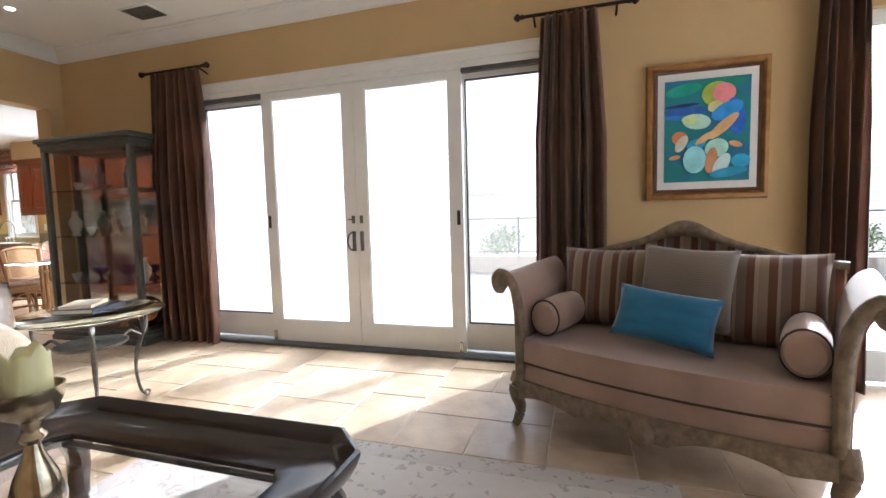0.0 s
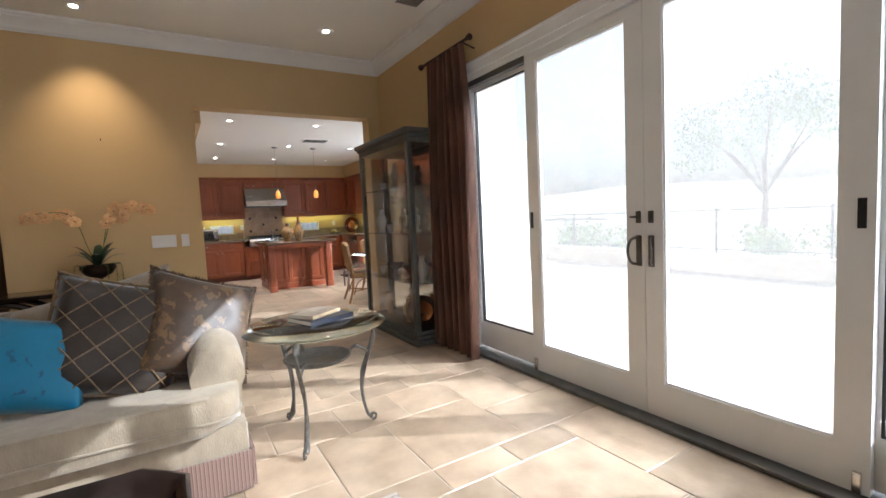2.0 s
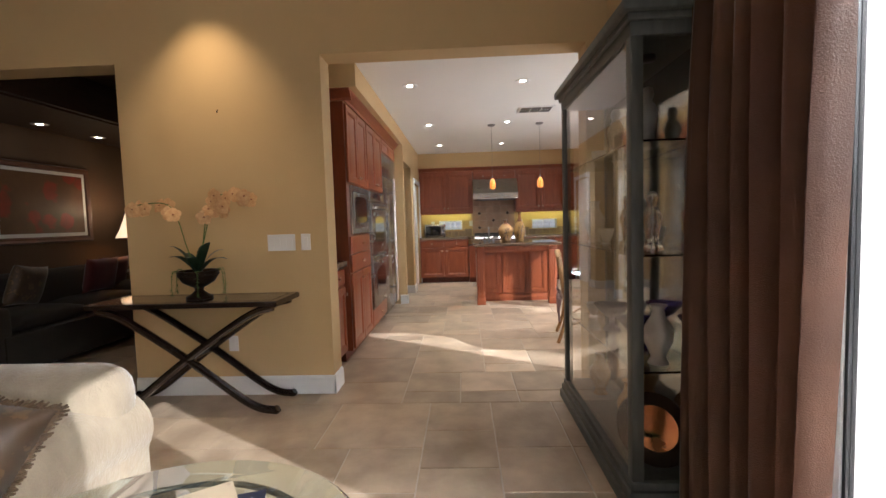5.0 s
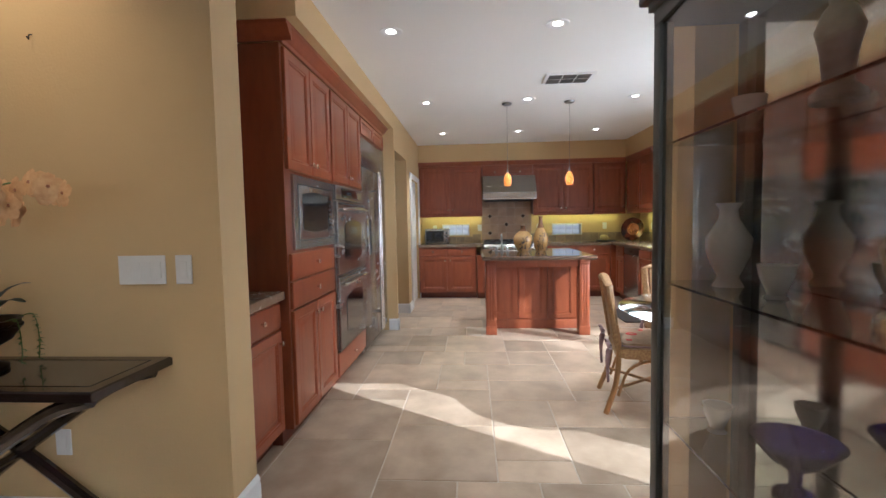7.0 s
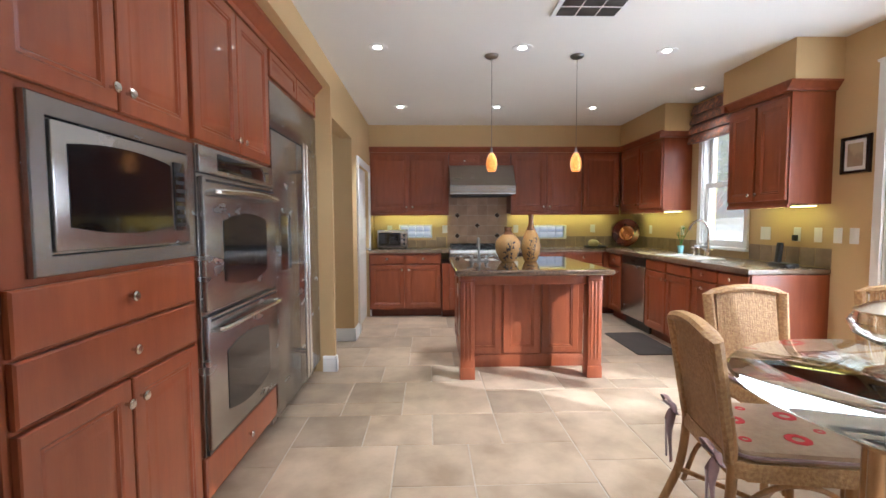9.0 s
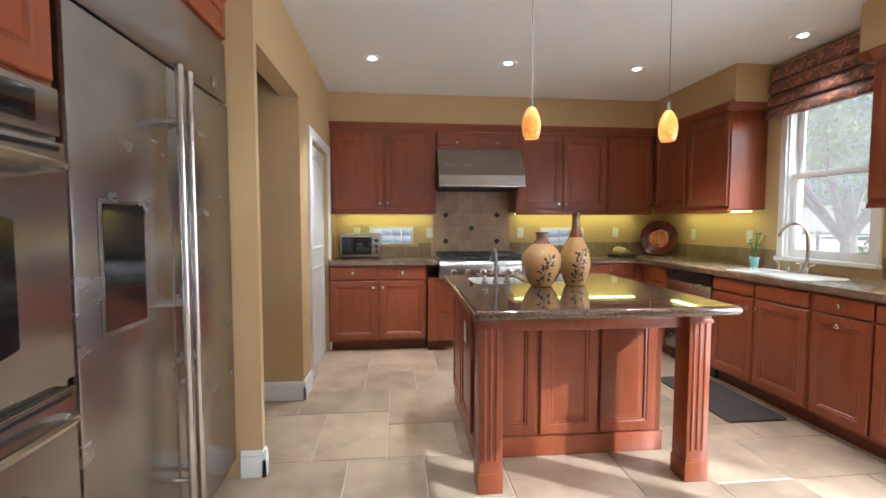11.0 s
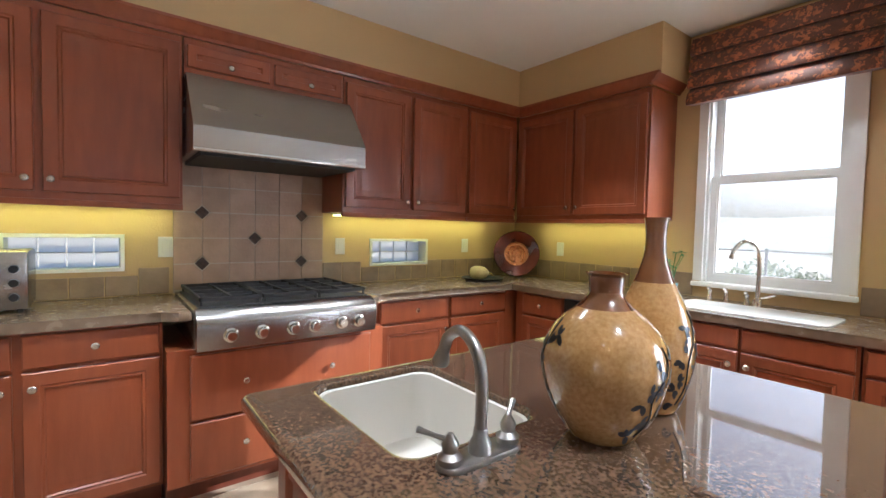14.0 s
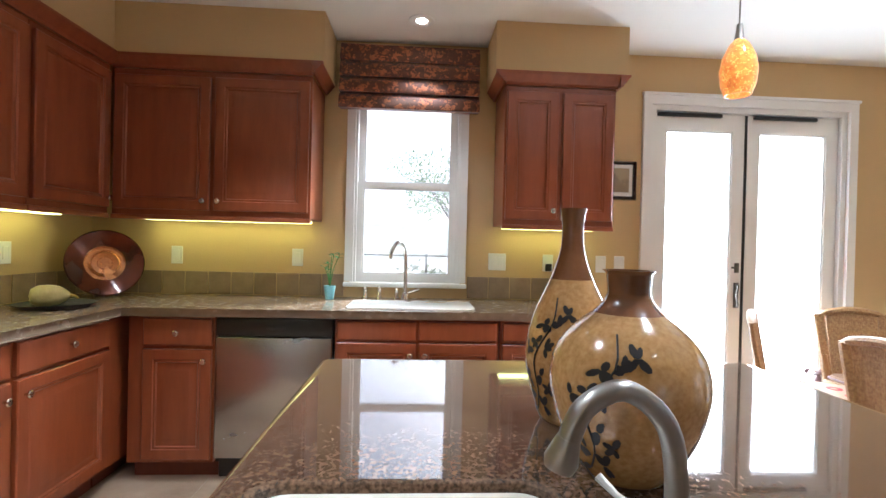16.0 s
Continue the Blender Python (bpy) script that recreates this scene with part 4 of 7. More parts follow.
for i in range(3):
    part("panel", raised_door(0.325, 0.70), M["cherry"], isl, "raised cherry panel", pose(-7.538, 2.545 + i * 0.345, 0.125, 0, 0, 90), 30)
for i, w in enumerate((0.36, 0.36)):
    part("panel", raised_door(w, 0.70), M["cherry"], isl, "raised cherry panel", pose(-8.36 + i * 0.40, 2.508, 0.125), 30)
    part("panel", raised_door(w, 0.70), M["cherry"], isl, "raised cherry panel", pose(-8.0 + i * 0.40, 3.622, 0.125, 0, 0, 180), 30)
for y0, y1 in ((2.49, 2.605), (3.535, 3.65)):
    b = boxed(-7.345, -7.23, y0, y1, 0.0, 0.862, bevel=0.006)
    po = part("post", b, M["cherry"], isl, "square post with fluted faces")
    for k in range(3):
        yy = y0 + 0.028 + k * 0.029
        part("flute", boxed(-7.232, -7.226, yy - 0.007, yy + 0.007, 0.16, 0.80, bevel=0.003), M["cherry"], po)
    part("cap", boxed(-7.352, -7.223, y0 - 0.006, y1 + 0.006, 0.80, 0.82, bevel=0.003), M["cherry"], po)
    part("foot_block", boxed(-7.349, -7.226, y0 - 0.004, y1 + 0.004, 0.0, 0.10, bevel=0.003), M["cherry"], po)
part("apron", boxed(-7.30, -7.265, 2.605, 3.535, 0.775, 0.862, bevel=0.003), M["cherry"], isl)
for y in (2.51, 3.57):
    part("apron", boxed(-7.56, -7.345, y, y + 0.06, 0.775, 0.862, bevel=0.003), M["cherry"], isl)
part("outlet_plate", boxed(-7.78, -7.71, 2.500, 2.506, 0.60, 0.72, bevel=0.003), M["plastic_white"], isl, "white outlet plate")

TX0, TX1, TY0, TY1 = -8.46, -7.08, 2.445, 3.70
SX0, SX1, SY0, SY1 = -8.40, -7.96, 2.60, 2.95


def round_rect(x0, x1, y0, y1, r, n=5):
    o = []
    for cx, cy, a in ((x1 - r, y0 + r, -90), (x1 - r, y1 - r, 0), (x0 + r, y1 - r, 90), (x0 + r, y0 + r, 180)):
        o += [(cx + r * math.cos(radians(a + 90 * k / n)), cy + r * math.sin(radians(a + 90 * k / n))) for k in range(n + 1)]
    return o


def ringed_top(outer, inner, prof_out, z_low, z_top):
    """A slab with a rounded hole: outer and inner outlines have the same count of points."""
    bm = bmesh.new()
    n = len(outer)
    cx, cy = sum(p[0] for p in outer) / n, sum(p[1] for p in outer) / n

    def lay(o, z, grow=0.0):
        return [bm.verts.new((x + grow * (1 if x > cx else -1), y + grow * (1 if y > cy else -1), z)) for x, y in o]
    loops = [lay(inner, z_low), lay(inner, z_top - 0.004), lay([(x + 0.004 * (1 if x > (SX0 + SX1) / 2 else -1), y + 0.004 * (1 if y > (SY0 + SY1) / 2 else -1)) for x, y in inner], z_top), lay([(x + 0.012 * (1 if x > (SX0 + SX1) / 2 else -1), y + 0.012 * (1 if y > (SY0 + SY1) / 2 else -1)) for x, y in inner], z_top)]
    loops += [lay(outer, z, g) for g, z in prof_out]
    for a, b in zip(loops, loops[1:]):
        for i in range(n):
            bm.faces.new((a[i], a[(i + 1) % n], b[(i + 1) % n], b[i]))
    return bm


EDGE = [(-0.03, 0.91), (-0.018, 0.91), (-0.008, 0.907), (-0.001, 0.899), (0.0, 0.888), (-0.002, 0.876), (-0.010, 0.867), (-0.02, 0.864)]
single("island_top", ringed_top(round_rect(TX0, TX1, TY0, TY1, 0.022), round_rect(SX0, SX1, SY0, SY1, 0.05), EDGE, 0.864, 0.91), M["granite"],
       "polished brown granite island top with rounded edge", "countertop", smooth=50)
sk = bmesh.new()
lay = [[sk.verts.new((x, y, z)) for x, y in round_rect(SX0 - g, SX1 + g, SY0 - g, SY1 + g, 0.05)] for g, z in ((-0.0015, 0.864), (-0.0015, 0.893), (-0.004, 0.896), (-0.010, 0.893), (-0.016, 0.86), (-0.03, 0.72), (-0.06, 0.705))]
for a, b in zip(lay, lay[1:]):
    for i in range(len(a)):
        sk.faces.new((a[i], a[(i + 1) % len(a)], b[(i + 1) % len(a)], b[i]))
sk.faces.new(lay[-1])
snk = thing("prep_sink", "white ceramic undermount prep sink in the island", "sink")
part("basin", sk, M["sink_white"], snk, "white glazed basin")
part("drain", lathe([(0, 0.707), (0.04, 0.707), (0.04, 0.711), (0.03, 0.709), (0, 0.708)], 18, at=((SX0 + SX1) / 2, (SY0 + SY1) / 2, 0)), M["chrome"], snk, "steel drain")
M["pewter"] = surface("brushed_pewter", (0.36, 0.35, 0.33), (0.3, 0.29, 0.28), 15, 0.26, metal=1.0)
fc = thing("prep_faucet", "pewter gooseneck faucet with two lever handles", "faucet", pose(-7.90, 2.718, 0.91) @ Matrix.Diagonal((0.92, 0.92, 0.88, 1)))
part("base_plate", prism(round_rect(-0.03, 0.03, -0.10, 0.10, 0.029), 0, 0.012, bevel=0.004), M["pewter"], fc)
part("spout_collar", lathe([(0, 0.01), (0.024, 0.01), (0.022, 0.03), (0.015, 0.045), (0.014, 0.06), (0, 0.06)], 16), M["pewter"], fc)
part("spout", tube(curve_points([(0, 0, 0.05), (0, 0, 0.15), (-0.015, 0, 0.21), (-0.06, 0, 0.245), (-0.105, 0, 0.225), (-0.125, 0, 0.18)], 6), 0.0125, 12), M["pewter"], fc, "arched spout")
part("spout_tip", tube([(-0.122, 0, 0.19), (-0.13, 0, 0.165), (-0.133, 0, 0.155)], [0.013, 0.019, 0.016], 12), M["pewter"], fc)
for s in (-1, 1):
    h = part("handle_base", lathe([(0, 0.01), (0.022, 0.01), (0.024, 0.025), (0.014, 0.035), (0.017, 0.05), (0.012, 0.06), (0.006, 0.07), (0, 0.072)], 16, at=(0, s * 0.075, 0)), M["pewter"], fc)
    part("lever", tube([(0, s * 0.075, 0.056), (-0.02, s * 0.10, 0.066), (-0.035, s * 0.125, 0.078)], [0.006, 0.005, 0.007], 8), M["pewter"], h)

M["amber_glaze"] = surface("amber_glazed_pottery", (0.47, 0.275, 0.10), (0.35, 0.19, 0.062), 110, 0.10, bump=0.02, coat=0.7, detail=8)
M["neck_glaze"] = surface("dark_brown_glaze", (0.20, 0.082, 0.03), (0.12, 0.045, 0.016), 14, 0.12, coat=0.7)
M["leaf_black"] = surface("black_brushwork", (0.012, 0.010, 0.009), None, 30, 0.35)


def profile_radius(prof, z):
    for (r0, z0), (r1, z1) in zip(prof, prof[1:]):
        if z0 <= z <= z1:
            return r0 + (r1 - r0) * (z - z0) / max(1e-6, z1 - z0)
    return prof[-1][0]


def vase(label, m, prof, neck, sprigs):
    """A glazed vase; its brushwork leaves lie on the glaze as thin raised shapes."""
    fine = [(p.x, p.z) for p in curve_points([(r, 0, z) for r, z in prof], 5)]
    fine = [(max(0.0, r), z) for r, z in fine]
    v = thing("vase", label, "vase", m, "glazed vases on the island")
    low = [q for q in fine if q[1] <= neck]
    part("body", lathe([(0, 0)] + low, 40), M["amber_glaze"], v)
    up = [q for q in fine if q[1] >= neck]
    rt, zt = up[-1]
    part("neck", lathe([low[-1]] + up + [(rt - 0.006, zt), (rt - 0.008, zt - 0.03), (rt - 0.009, zt - 0.08)], 40), M["neck_glaze"], v, "dark brown glazed neck")
    b = bmesh.new()
    rnd = random.Random(4)

    def on(a, z, out=0.0012):
        r = profile_radius(fine, z) + out
        return (r * math.cos(a), r * math.sin(a), z)
    for a0, a1, z0, z1, nl in sprigs:
        pts = [(a0 + (a1 - a0) * k / 14 + 0.10 * math.sin(k * 0.7), z0 + (z1 - z0) * k / 14) for k in range(15)]
        tube([on(a, z) for a, z in pts], 0.0016, 5, b)
        for k in range(nl):
            ca, cz = pts[int(k * 14 / nl)]
            s = 1 if k % 2 else -1
            R = profile_radius(fine, cz)
            ca, cz = ca + s * rnd.uniform(0.014, 0.03) / R, cz + rnd.uniform(-0.008, 0.012)
            for q in range(4):
                t = rnd.uniform(0, 6.28) if q else 1.2 * s
                L, Wd = rnd.uniform(0.010, 0.016), rnd.uniform(0.004, 0.006)
                sh = []
                for j in range(8):
                    an = j * math.pi / 4
                    u, w = L * (1 + math.cos(an)) * 0.75, Wd * math.sin(an)
                    du, dz = u * math.cos(t) - w * math.sin(t), u * math.sin(t) + w * math.cos(t)
                    sh.append(b.verts.new(on(ca + du / R, cz + dz, 0.0015)))
                b.faces.new(sh)
    tagged(part("leaf_painting", b, M["leaf_black"], v, "black painted leaf sprigs"), kind="stuff")
    return v


vase("round amber glazed vase with black leaf sprigs", pose(-7.828, 2.98, 0.91), [(0.054, 0), (0.069, 0.012), (0.102, 0.07), (0.119, 0.13), (0.120, 0.165), (0.110, 0.20), (0.085, 0.233), (0.055, 0.258), (0.037, 0.278), (0.031, 0.30), (0.034, 0.318), (0.041, 0.326)], 0.262,
     [(-2.6, -2.15, 0.03, 0.235, 12), (1.0, 1.5, 0.04, 0.22, 12), (-0.25, 0.1, 0.03, 0.2, 10)])
vase("tall slender amber vase with black leaf sprigs", pose(-7.845, 3.20, 0.91), [(0.045, 0), (0.062, 0.012), (0.086, 0.09), (0.092, 0.15), (0.075, 0.225), (0.044, 0.295), (0.026, 0.35), (0.022, 0.40), (0.027, 0.442)], 0.30,
     [(-2.9, -2.3, 0.03, 0.26, 12), (-0.3, 0.15, 0.03, 0.24, 12), (1.2, 1.7, 0.04, 0.22, 10)])

# ---- counter things ----
cf = thing("sink_faucet", "tall chrome gooseneck kitchen faucet", "faucet", pose(-8.245, 5.16, 0.915))
part("base", lathe([(0, 0), (0.026, 0), (0.024, 0.03), (0.014, 0.05), (0, 0.05)], 16), M["chrome"], cf)
part("spout", tube(curve_points([(0, 0, 0.04), (0, 0, 0.26), (-0.02, -0.03, 0.35), (-0.05, -0.09, 0.37), (-0.08, -0.14, 0.32), (-0.09, -0.155, 0.27)], 6), 0.012, 10), M["chrome"], cf, "arched chrome spout")
part("lever", tube([(0.02, 0, 0.05), (0.09, -0.02, 0.075)], 0.007, 8), M["chrome"], cf)
for x, h in ((-8.50, 0.07), (-8.41, 0.075), (-8.30, 0.065)):
    sd = thing("soap_dispenser", "short chrome fitting beside the kitchen sink", "dispenser", pose(x, 5.17, 0.915), "chrome fittings at the sink")
    part("stem", lathe([(0, 0), (0.018, 0), (0.016, 0.02), (0.011, 0.03), (0.013, h - 0.01), (0, h)], 14), M["chrome"], sd)
    part("pump", tube([(0, 0, h - 0.004), (0, -0.015, h + 0.008), (0, -0.035, h + 0.006)], 0.007, 8), M["chrome"], sd)
ks = thing("kitchen_sink", "white kitchen sink set in the counter", "sink", pose(-8.2, 4.98, 0.915))
part("rim", prism(round_rect(-0.36, 0.36, -0.24, 0.12, 0.05), 0.0, 0.006, bevel=0.002), M["ceramic"], ks, "white glazed rim")

toa = thing("toaster_oven", "stainless steel toaster oven with glass door", "toaster oven", pose(-10.20, 1.52, 0.917, 0, 0, 90))
part("body", boxed(0, 0.42, -0.29, 0, 0.015, 0.265, bevel=0.012), M["steel"], toa)
tw = part("door", boxed(0.02, 0.325, -0.302, -0.29, 0.045, 0.225, bevel=0.004), M["black_glass"], toa, "dark glass door")
part("handle", tube([(0.05, -0.33, 0.232), (0.295, -0.33, 0.232)], 0.008, 8), M["chrome"], toa)
for x in (0.055, 0.29):
    part("handle_post", tube([(x, -0.288, 0.232), (x, -0.33, 0.232)], 0.005, 6), M["chrome"], toa)
for z in (0.07, 0.13, 0.19):
    part("dial", lathe([(0, 0), (0.018, 0), (0.016, 0.018), (0, 0.019)], 14, m=Matrix.Translation((0.375, -0.289, z)) @ Matrix.Rotation(radians(90), 4, "X")), M["black"], toa)
for x in (0.03, 0.39):
    for y in (-0.26, -0.03):
        part("foot", lathe([(0, 0), (0.012, 0), (0.012, 0.016), (0, 0.016)], 10, at=(x, y, 0)), M["black"], toa)

M["copper"] = surface("copper_red_glaze", (0.16, 0.03, 0.012), (0.03, 0.008, 0.006), 5, 0.14, metal=0.4, coat=0.5)
M["copper_gold"] = surface("golden_copper", (0.62, 0.27, 0.10), (0.48, 0.17, 0.05), 6, 0.2, metal=0.8, coat=0.4)
plm = look((0, 0, 0), Vector((-1, 1, -0.25))).to_3x3().to_4x4()
pt = thing("charger_plate", "round copper-red charger plate propped on the counter", "plate", Matrix.Translation((-10.06, 5.10, 1.115)) @ plm)
part("rim", lathe([(0.195, 0.03), (0.20, 0.026), (0.195, 0.02), (0.12, -0.004), (0.105, -0.006), (0.105, 0.0), (0.12, 0.004), (0.192, 0.03)], 48), M["copper"], pt, "dark copper-red rim")
part("well", lathe([(0.104, 0.002), (0.09, -0.003), (0.07, 0.004), (0.066, 0.0), (0.04, -0.002), (0.036, 0.004), (0, 0.004), (0, -0.008), (0.104, -0.008)], 48), M["copper_gold"], pt, "golden copper centre with rings")
st = thing("plate_stand", "small black stand holding the charger plate", "stand", pose(-10.02, 5.06, 0.915, 0, 0, 45))
part("leg", tube([(-0.05, 0, 0.008), (-0.05, 0.06, 0.012), (-0.05, 0.09, 0.10)], 0.006, 6), M["iron"], st)
part("leg", tube([(0.05, 0, 0.008), (0.05, 0.06, 0.012), (0.05, 0.09, 0.10)], 0.006, 6), M["iron"], st)
part("crossbar", tube([(-0.05, 0.03, 0.01), (0.05, 0.03, 0.01)], 0.005, 6), M["iron"], st)
M["gourd"] = surface("pale_gourd", (0.42, 0.33, 0.12), (0.33, 0.25, 0.08), 25, 0.5, bump=0.3)
tr = single("tray", lathe([(0, 0), (0.13, 0), (0.165, 0.018), (0.168, 0.022), (0.13, 0.008), (0, 0.007)], 32), M["iron"], "black round tray under a gourd", "tray", pose(-9.97, 4.62, 0.916))
gd = thing("gourd", "pale yellow gourd lying on the black tray", "gourd", pose(-9.99, 4.60, 0.975, 0, 90, 40))
part("body", lathe([(0, -0.075), (0.035, -0.068), (0.052, -0.04), (0.054, 0.0), (0.046, 0.04), (0.028, 0.066), (0.012, 0.08), (0, 0.082)], 24), M["gourd"], gd)
part("stem", tube([(0, 0, 0.078), (0.006, 0, 0.10), (0.02, 0, 0.115)], [0.008, 0.006, 0.005], 8), surface("gourd_stem", (0.5, 0.35, 0.06), None, 9, 0.6), gd)

M["turquoise"] = surface("turquoise_glaze", (0.25, 0.55, 0.62), None, 9, 0.25)
M["green"] = surface("leaf_green", (0.06, 0.20, 0.04), (0.04, 0.13, 0.025), 30, 0.5)
pp = thing("potted_plant", "small leafy plant in a pale turquoise pot", "plant", pose(-8.72, 5.14, 0.916))
part("pot", lathe([(0, 0), (0.026, 0), (0.038, 0.085), (0.034, 0.085), (0.03, 0.07), (0, 0.07)], 20), M["turquoise"], pp, "turquoise pot")
b = bmesh.new()
rnd = random.Random(2)
lv = bmesh.new()
for k in range(7):
    a, h, o = rnd.uniform(0, 6.28), rnd.uniform(0.09, 0.22), rnd.uniform(0.02, 0.09)
    tip = (o * math.cos(a), o * math.sin(a), 0.07 + h)
    tube([(0, 0, 0.07), (tip[0] * 0.4, tip[1] * 0.4, 0.07 + h * 0.6), tip], 0.0025, 5, b)
    for j in range(4):
        t = rnd.uniform(0, 6.28)
        c = Vector(tip)
        d = Vector((math.cos(t), math.sin(t), rnd.uniform(-0.2, 0.5))) * rnd.uniform(0.025, 0.04)
        s = d.cross(Vector((0, 0, 1))).normalized() * 0.011
        lv.faces.new([lv.verts.new(p) for p in (c, c + d * 0.5 + s + Vector((0, 0, 0.004)), c + d, c + d * 0.5 - s + Vector((0, 0, 0.004)))])
part("stem", b, M["green"], pp)
part("foliage", lv, M["green"], pp)
ph = thing("cordless_phone", "black cordless phone standing in its base", "phone", pose(-7.15, 5.08, 0.917))
part("base", prism(round_rect(-0.10, 0.10, -0.06, 0.06, 0.02), 0, 0.028, bevel=0.006), M["black"], ph)
part("handset", boxed(-0.085, -0.04, -0.015, 0.02, 0.025, 0.19, bevel=0.01), M["black"], ph, "black handset", pose(0, 0, 0, -6, 0, 0))


def outlet(x, y, z, rz, w=0.072, h=0.115, kind="outlet", plate=None, n=1):
    o = thing("wall_" + kind, {"outlet": "white electrical outlet on the kitchen wall", "switch": "white light switch plate on the wall"}[kind], kind, pose(x, y, z, 0, 0, rz), "outlets and switches")
    part("plate", boxed(-w / 2, w / 2, -0.006, -0.0005, -h / 2, h / 2, bevel=0.002, seg=1), M["plastic_white"], o)
    for i in range(n):
        cx = (i - (n - 1) / 2) * 0.046
        part("rocker" if kind == "switch" else "socket", boxed(cx - 0.016, cx + 0.016, -0.009, -0.006, -0.034, 0.034, bevel=0.002, seg=1), M["plastic_white"], o)
    return o


for y in (1.665, 2.477, 3.531, 4.685):
    outlet(-10.28, y, 1.18, 90)
for x, kd, n, w in ((-9.74, "outlet", 1, 0.072), (-8.965, "outlet", 1, 0.072), (-7.63, "switch", 2, 0.12), (-7.28, "outlet", 1, 0.072), (-6.91, "switch", 1, 0.072), (-6.78, "switch", 1, 0.072)):
    outlet(x, 5.30, 1.17, 0, w, 0.115, kd, None, n)
outlet(-7.08, 5.30, 1.17, 0)
chg = single("phone_charger", boxed(-0.02, 0.02, -0.035, -0.010, -0.055, -0.005, bevel=0.004), M["black"], "black plug-in charger in the outlet", "charger", pose(-7.28, 5.30, 1.17))

# ---- blind, pictures, mat ----
M["blind"] = figured("brown_damask_shade", (0.62, 0.20, 0.06), (0.05, 0.018, 0.012), (0.16, 0.05, 0.02), 24, 0.65, 0.42)
rb = thing("roman_shade", "brown patterned roman shade gathered in four folds", "window shade")
for k in range(4):
    z1 = 2.575 - k * 0.105
    prof = [(5.28, z1), (5.235, z1), (5.215 - 0.01 * k, z1 - 0.045), (5.20 - 0.01 * k, z1 - 0.095), (5.21 - 0.01 * k, z1 - 0.115), (5.235, z1 - 0.105), (5.28, z1 - 0.10)]
    part("fold", prism([(a, b_) for a, b_ in prof], -8.70, -7.79, axis="x", bevel=0.0), M["blind"], rb, "", None, 60)


def picture(label, m, w, h, fw, mats, art, frame_mat, depth=0.03):
    """A framed picture looking along -y, hung by its back at y = 0."""
    p = thing("framed_picture", label, "picture", m)
    part("frame", rings(w, h, [(0, depth * -0.4), (fw * 0.2, -depth), (fw * 0.55, -depth * 0.7), (fw * 0.8, -depth * 0.85), (fw, -depth * 0.4)], -w / 2, -h / 2, 0, -0.0005), frame_mat, p)
    i = fw + mats
    if mats:
        part("mat", boxed(-w / 2 + fw, w / 2 - fw, -depth * 0.4 - 0.004, -depth * 0.4, -h / 2 + fw, h / 2 - fw), M["plastic_white"], p, "pale mat board")
    part("art", boxed(-w / 2 + i, w / 2 - i, -depth * 0.4 - 0.008, -depth * 0.4 - (0.004 if mats else 0.0), -h / 2 + i, h / 2 - i), art, p)
    return p


M["sepia"] = figured("sepia_print", (0.45, 0.34, 0.2), (0.2, 0.13, 0.07), (0.35, 0.27, 0.16), 9, 0.5, 0.5)
picture("small sepia picture in a dark square frame", pose(-6.79, 5.30, 1.75), 0.22, 0.27, 0.028, 0.025, M["sepia"], M["espresso"])
picture("small dark framed picture on the hall wall", pose(-8.50, 1.02, 1.66, 0, 0, 90), 0.20, 0.20, 0.055, 0.0, M["sepia"], M["espresso"])
outlet(-8.50, 1.0, 1.14, 90, 0.115, 0.115, "switch", None, 2)
single("floor_mat", prism(round_rect(-8.66, -7.82, 4.24, 4.66, 0.02), 0.001, 0.012, bevel=0.003), surface("brown_mat", (0.055, 0.04, 0.03), (0.04, 0.03, 0.022), 60, 0.9, bump=0.5), "dark brown mat before the sink", "mat")

# ---- lights ----
LENS = mesh_of("lens", lathe([(0, -0.004), (0.030, -0.004), (0.030, 0.0), (0, 0.0)], 24), M["lamp_white"])
TRIM = mesh_of("trim_ring", lathe([(0.031, -0.001), (0.045, -0.003), (0.055, -0.007), (0.075, -0.006), (0.08, 0.0), (0.031, 0.0)], 28), M["white"])


def downlight(x, y, z, power=12, size=84, target=None, lit=True):
    d = thing("recessed_light", "round white recessed ceiling light, lit", "ceiling light", pose(x, y, z - 0.0005), "recessed ceiling lights")
    part("trim_ring", TRIM, None, d)
    part("lens", LENS, None, d, "glowing warm lens")
    if power:
        l = new("lamp", bpy.data.lights.new("lamp", "SPOT"))
        l.data.energy, l.data.spot_size, l.data.spot_blend, l.data.color, l.data.shadow_soft_size = power, radians(size), 0.6, (1.0, 0.92, 0.80), 0.04
        l.matrix_world = look((x, y, z - 0.03), target or (x + 0.001, y, 0))
        l.parent = d
        l.matrix_parent_inverse = d.matrix_basis.inverted()
        tagged(l, "warm spot lamp")
    return d


for x, y in ((-7.17, 1.86), (-7.16, 2.97), (-7.2, 4.12), (-8.94, 1.92), (-8.94, 3.04), (-8.96, 4.18), (-5.29, 1.81), (-5.29, 2.94), (-5.29, 4.05)):
    downlight(x, y, CEIL_K, 12 if y < 2.0 and x > -8 else (66 if x > -6 else (50 if x > -8 else 64)))
downlight(-8.18, 4.98, CEIL_K, 16)
M["ember_glass"] = figured("amber_art_glass", (1.0, 0.60, 0.13), (0.45, 0.04, 0.005), (1.0, 0.42, 0.06), 46, 0.15, 0.33)
nt = M["ember_glass"].node_tree
bsdf = nt.nodes["Principled BSDF"]
nt.links.new(bsdf.inputs["Base Color"].links[0].from_socket, bsdf.inputs["Emission Color"])
bsdf.inputs["Emission Strength"].default_value = 0.5
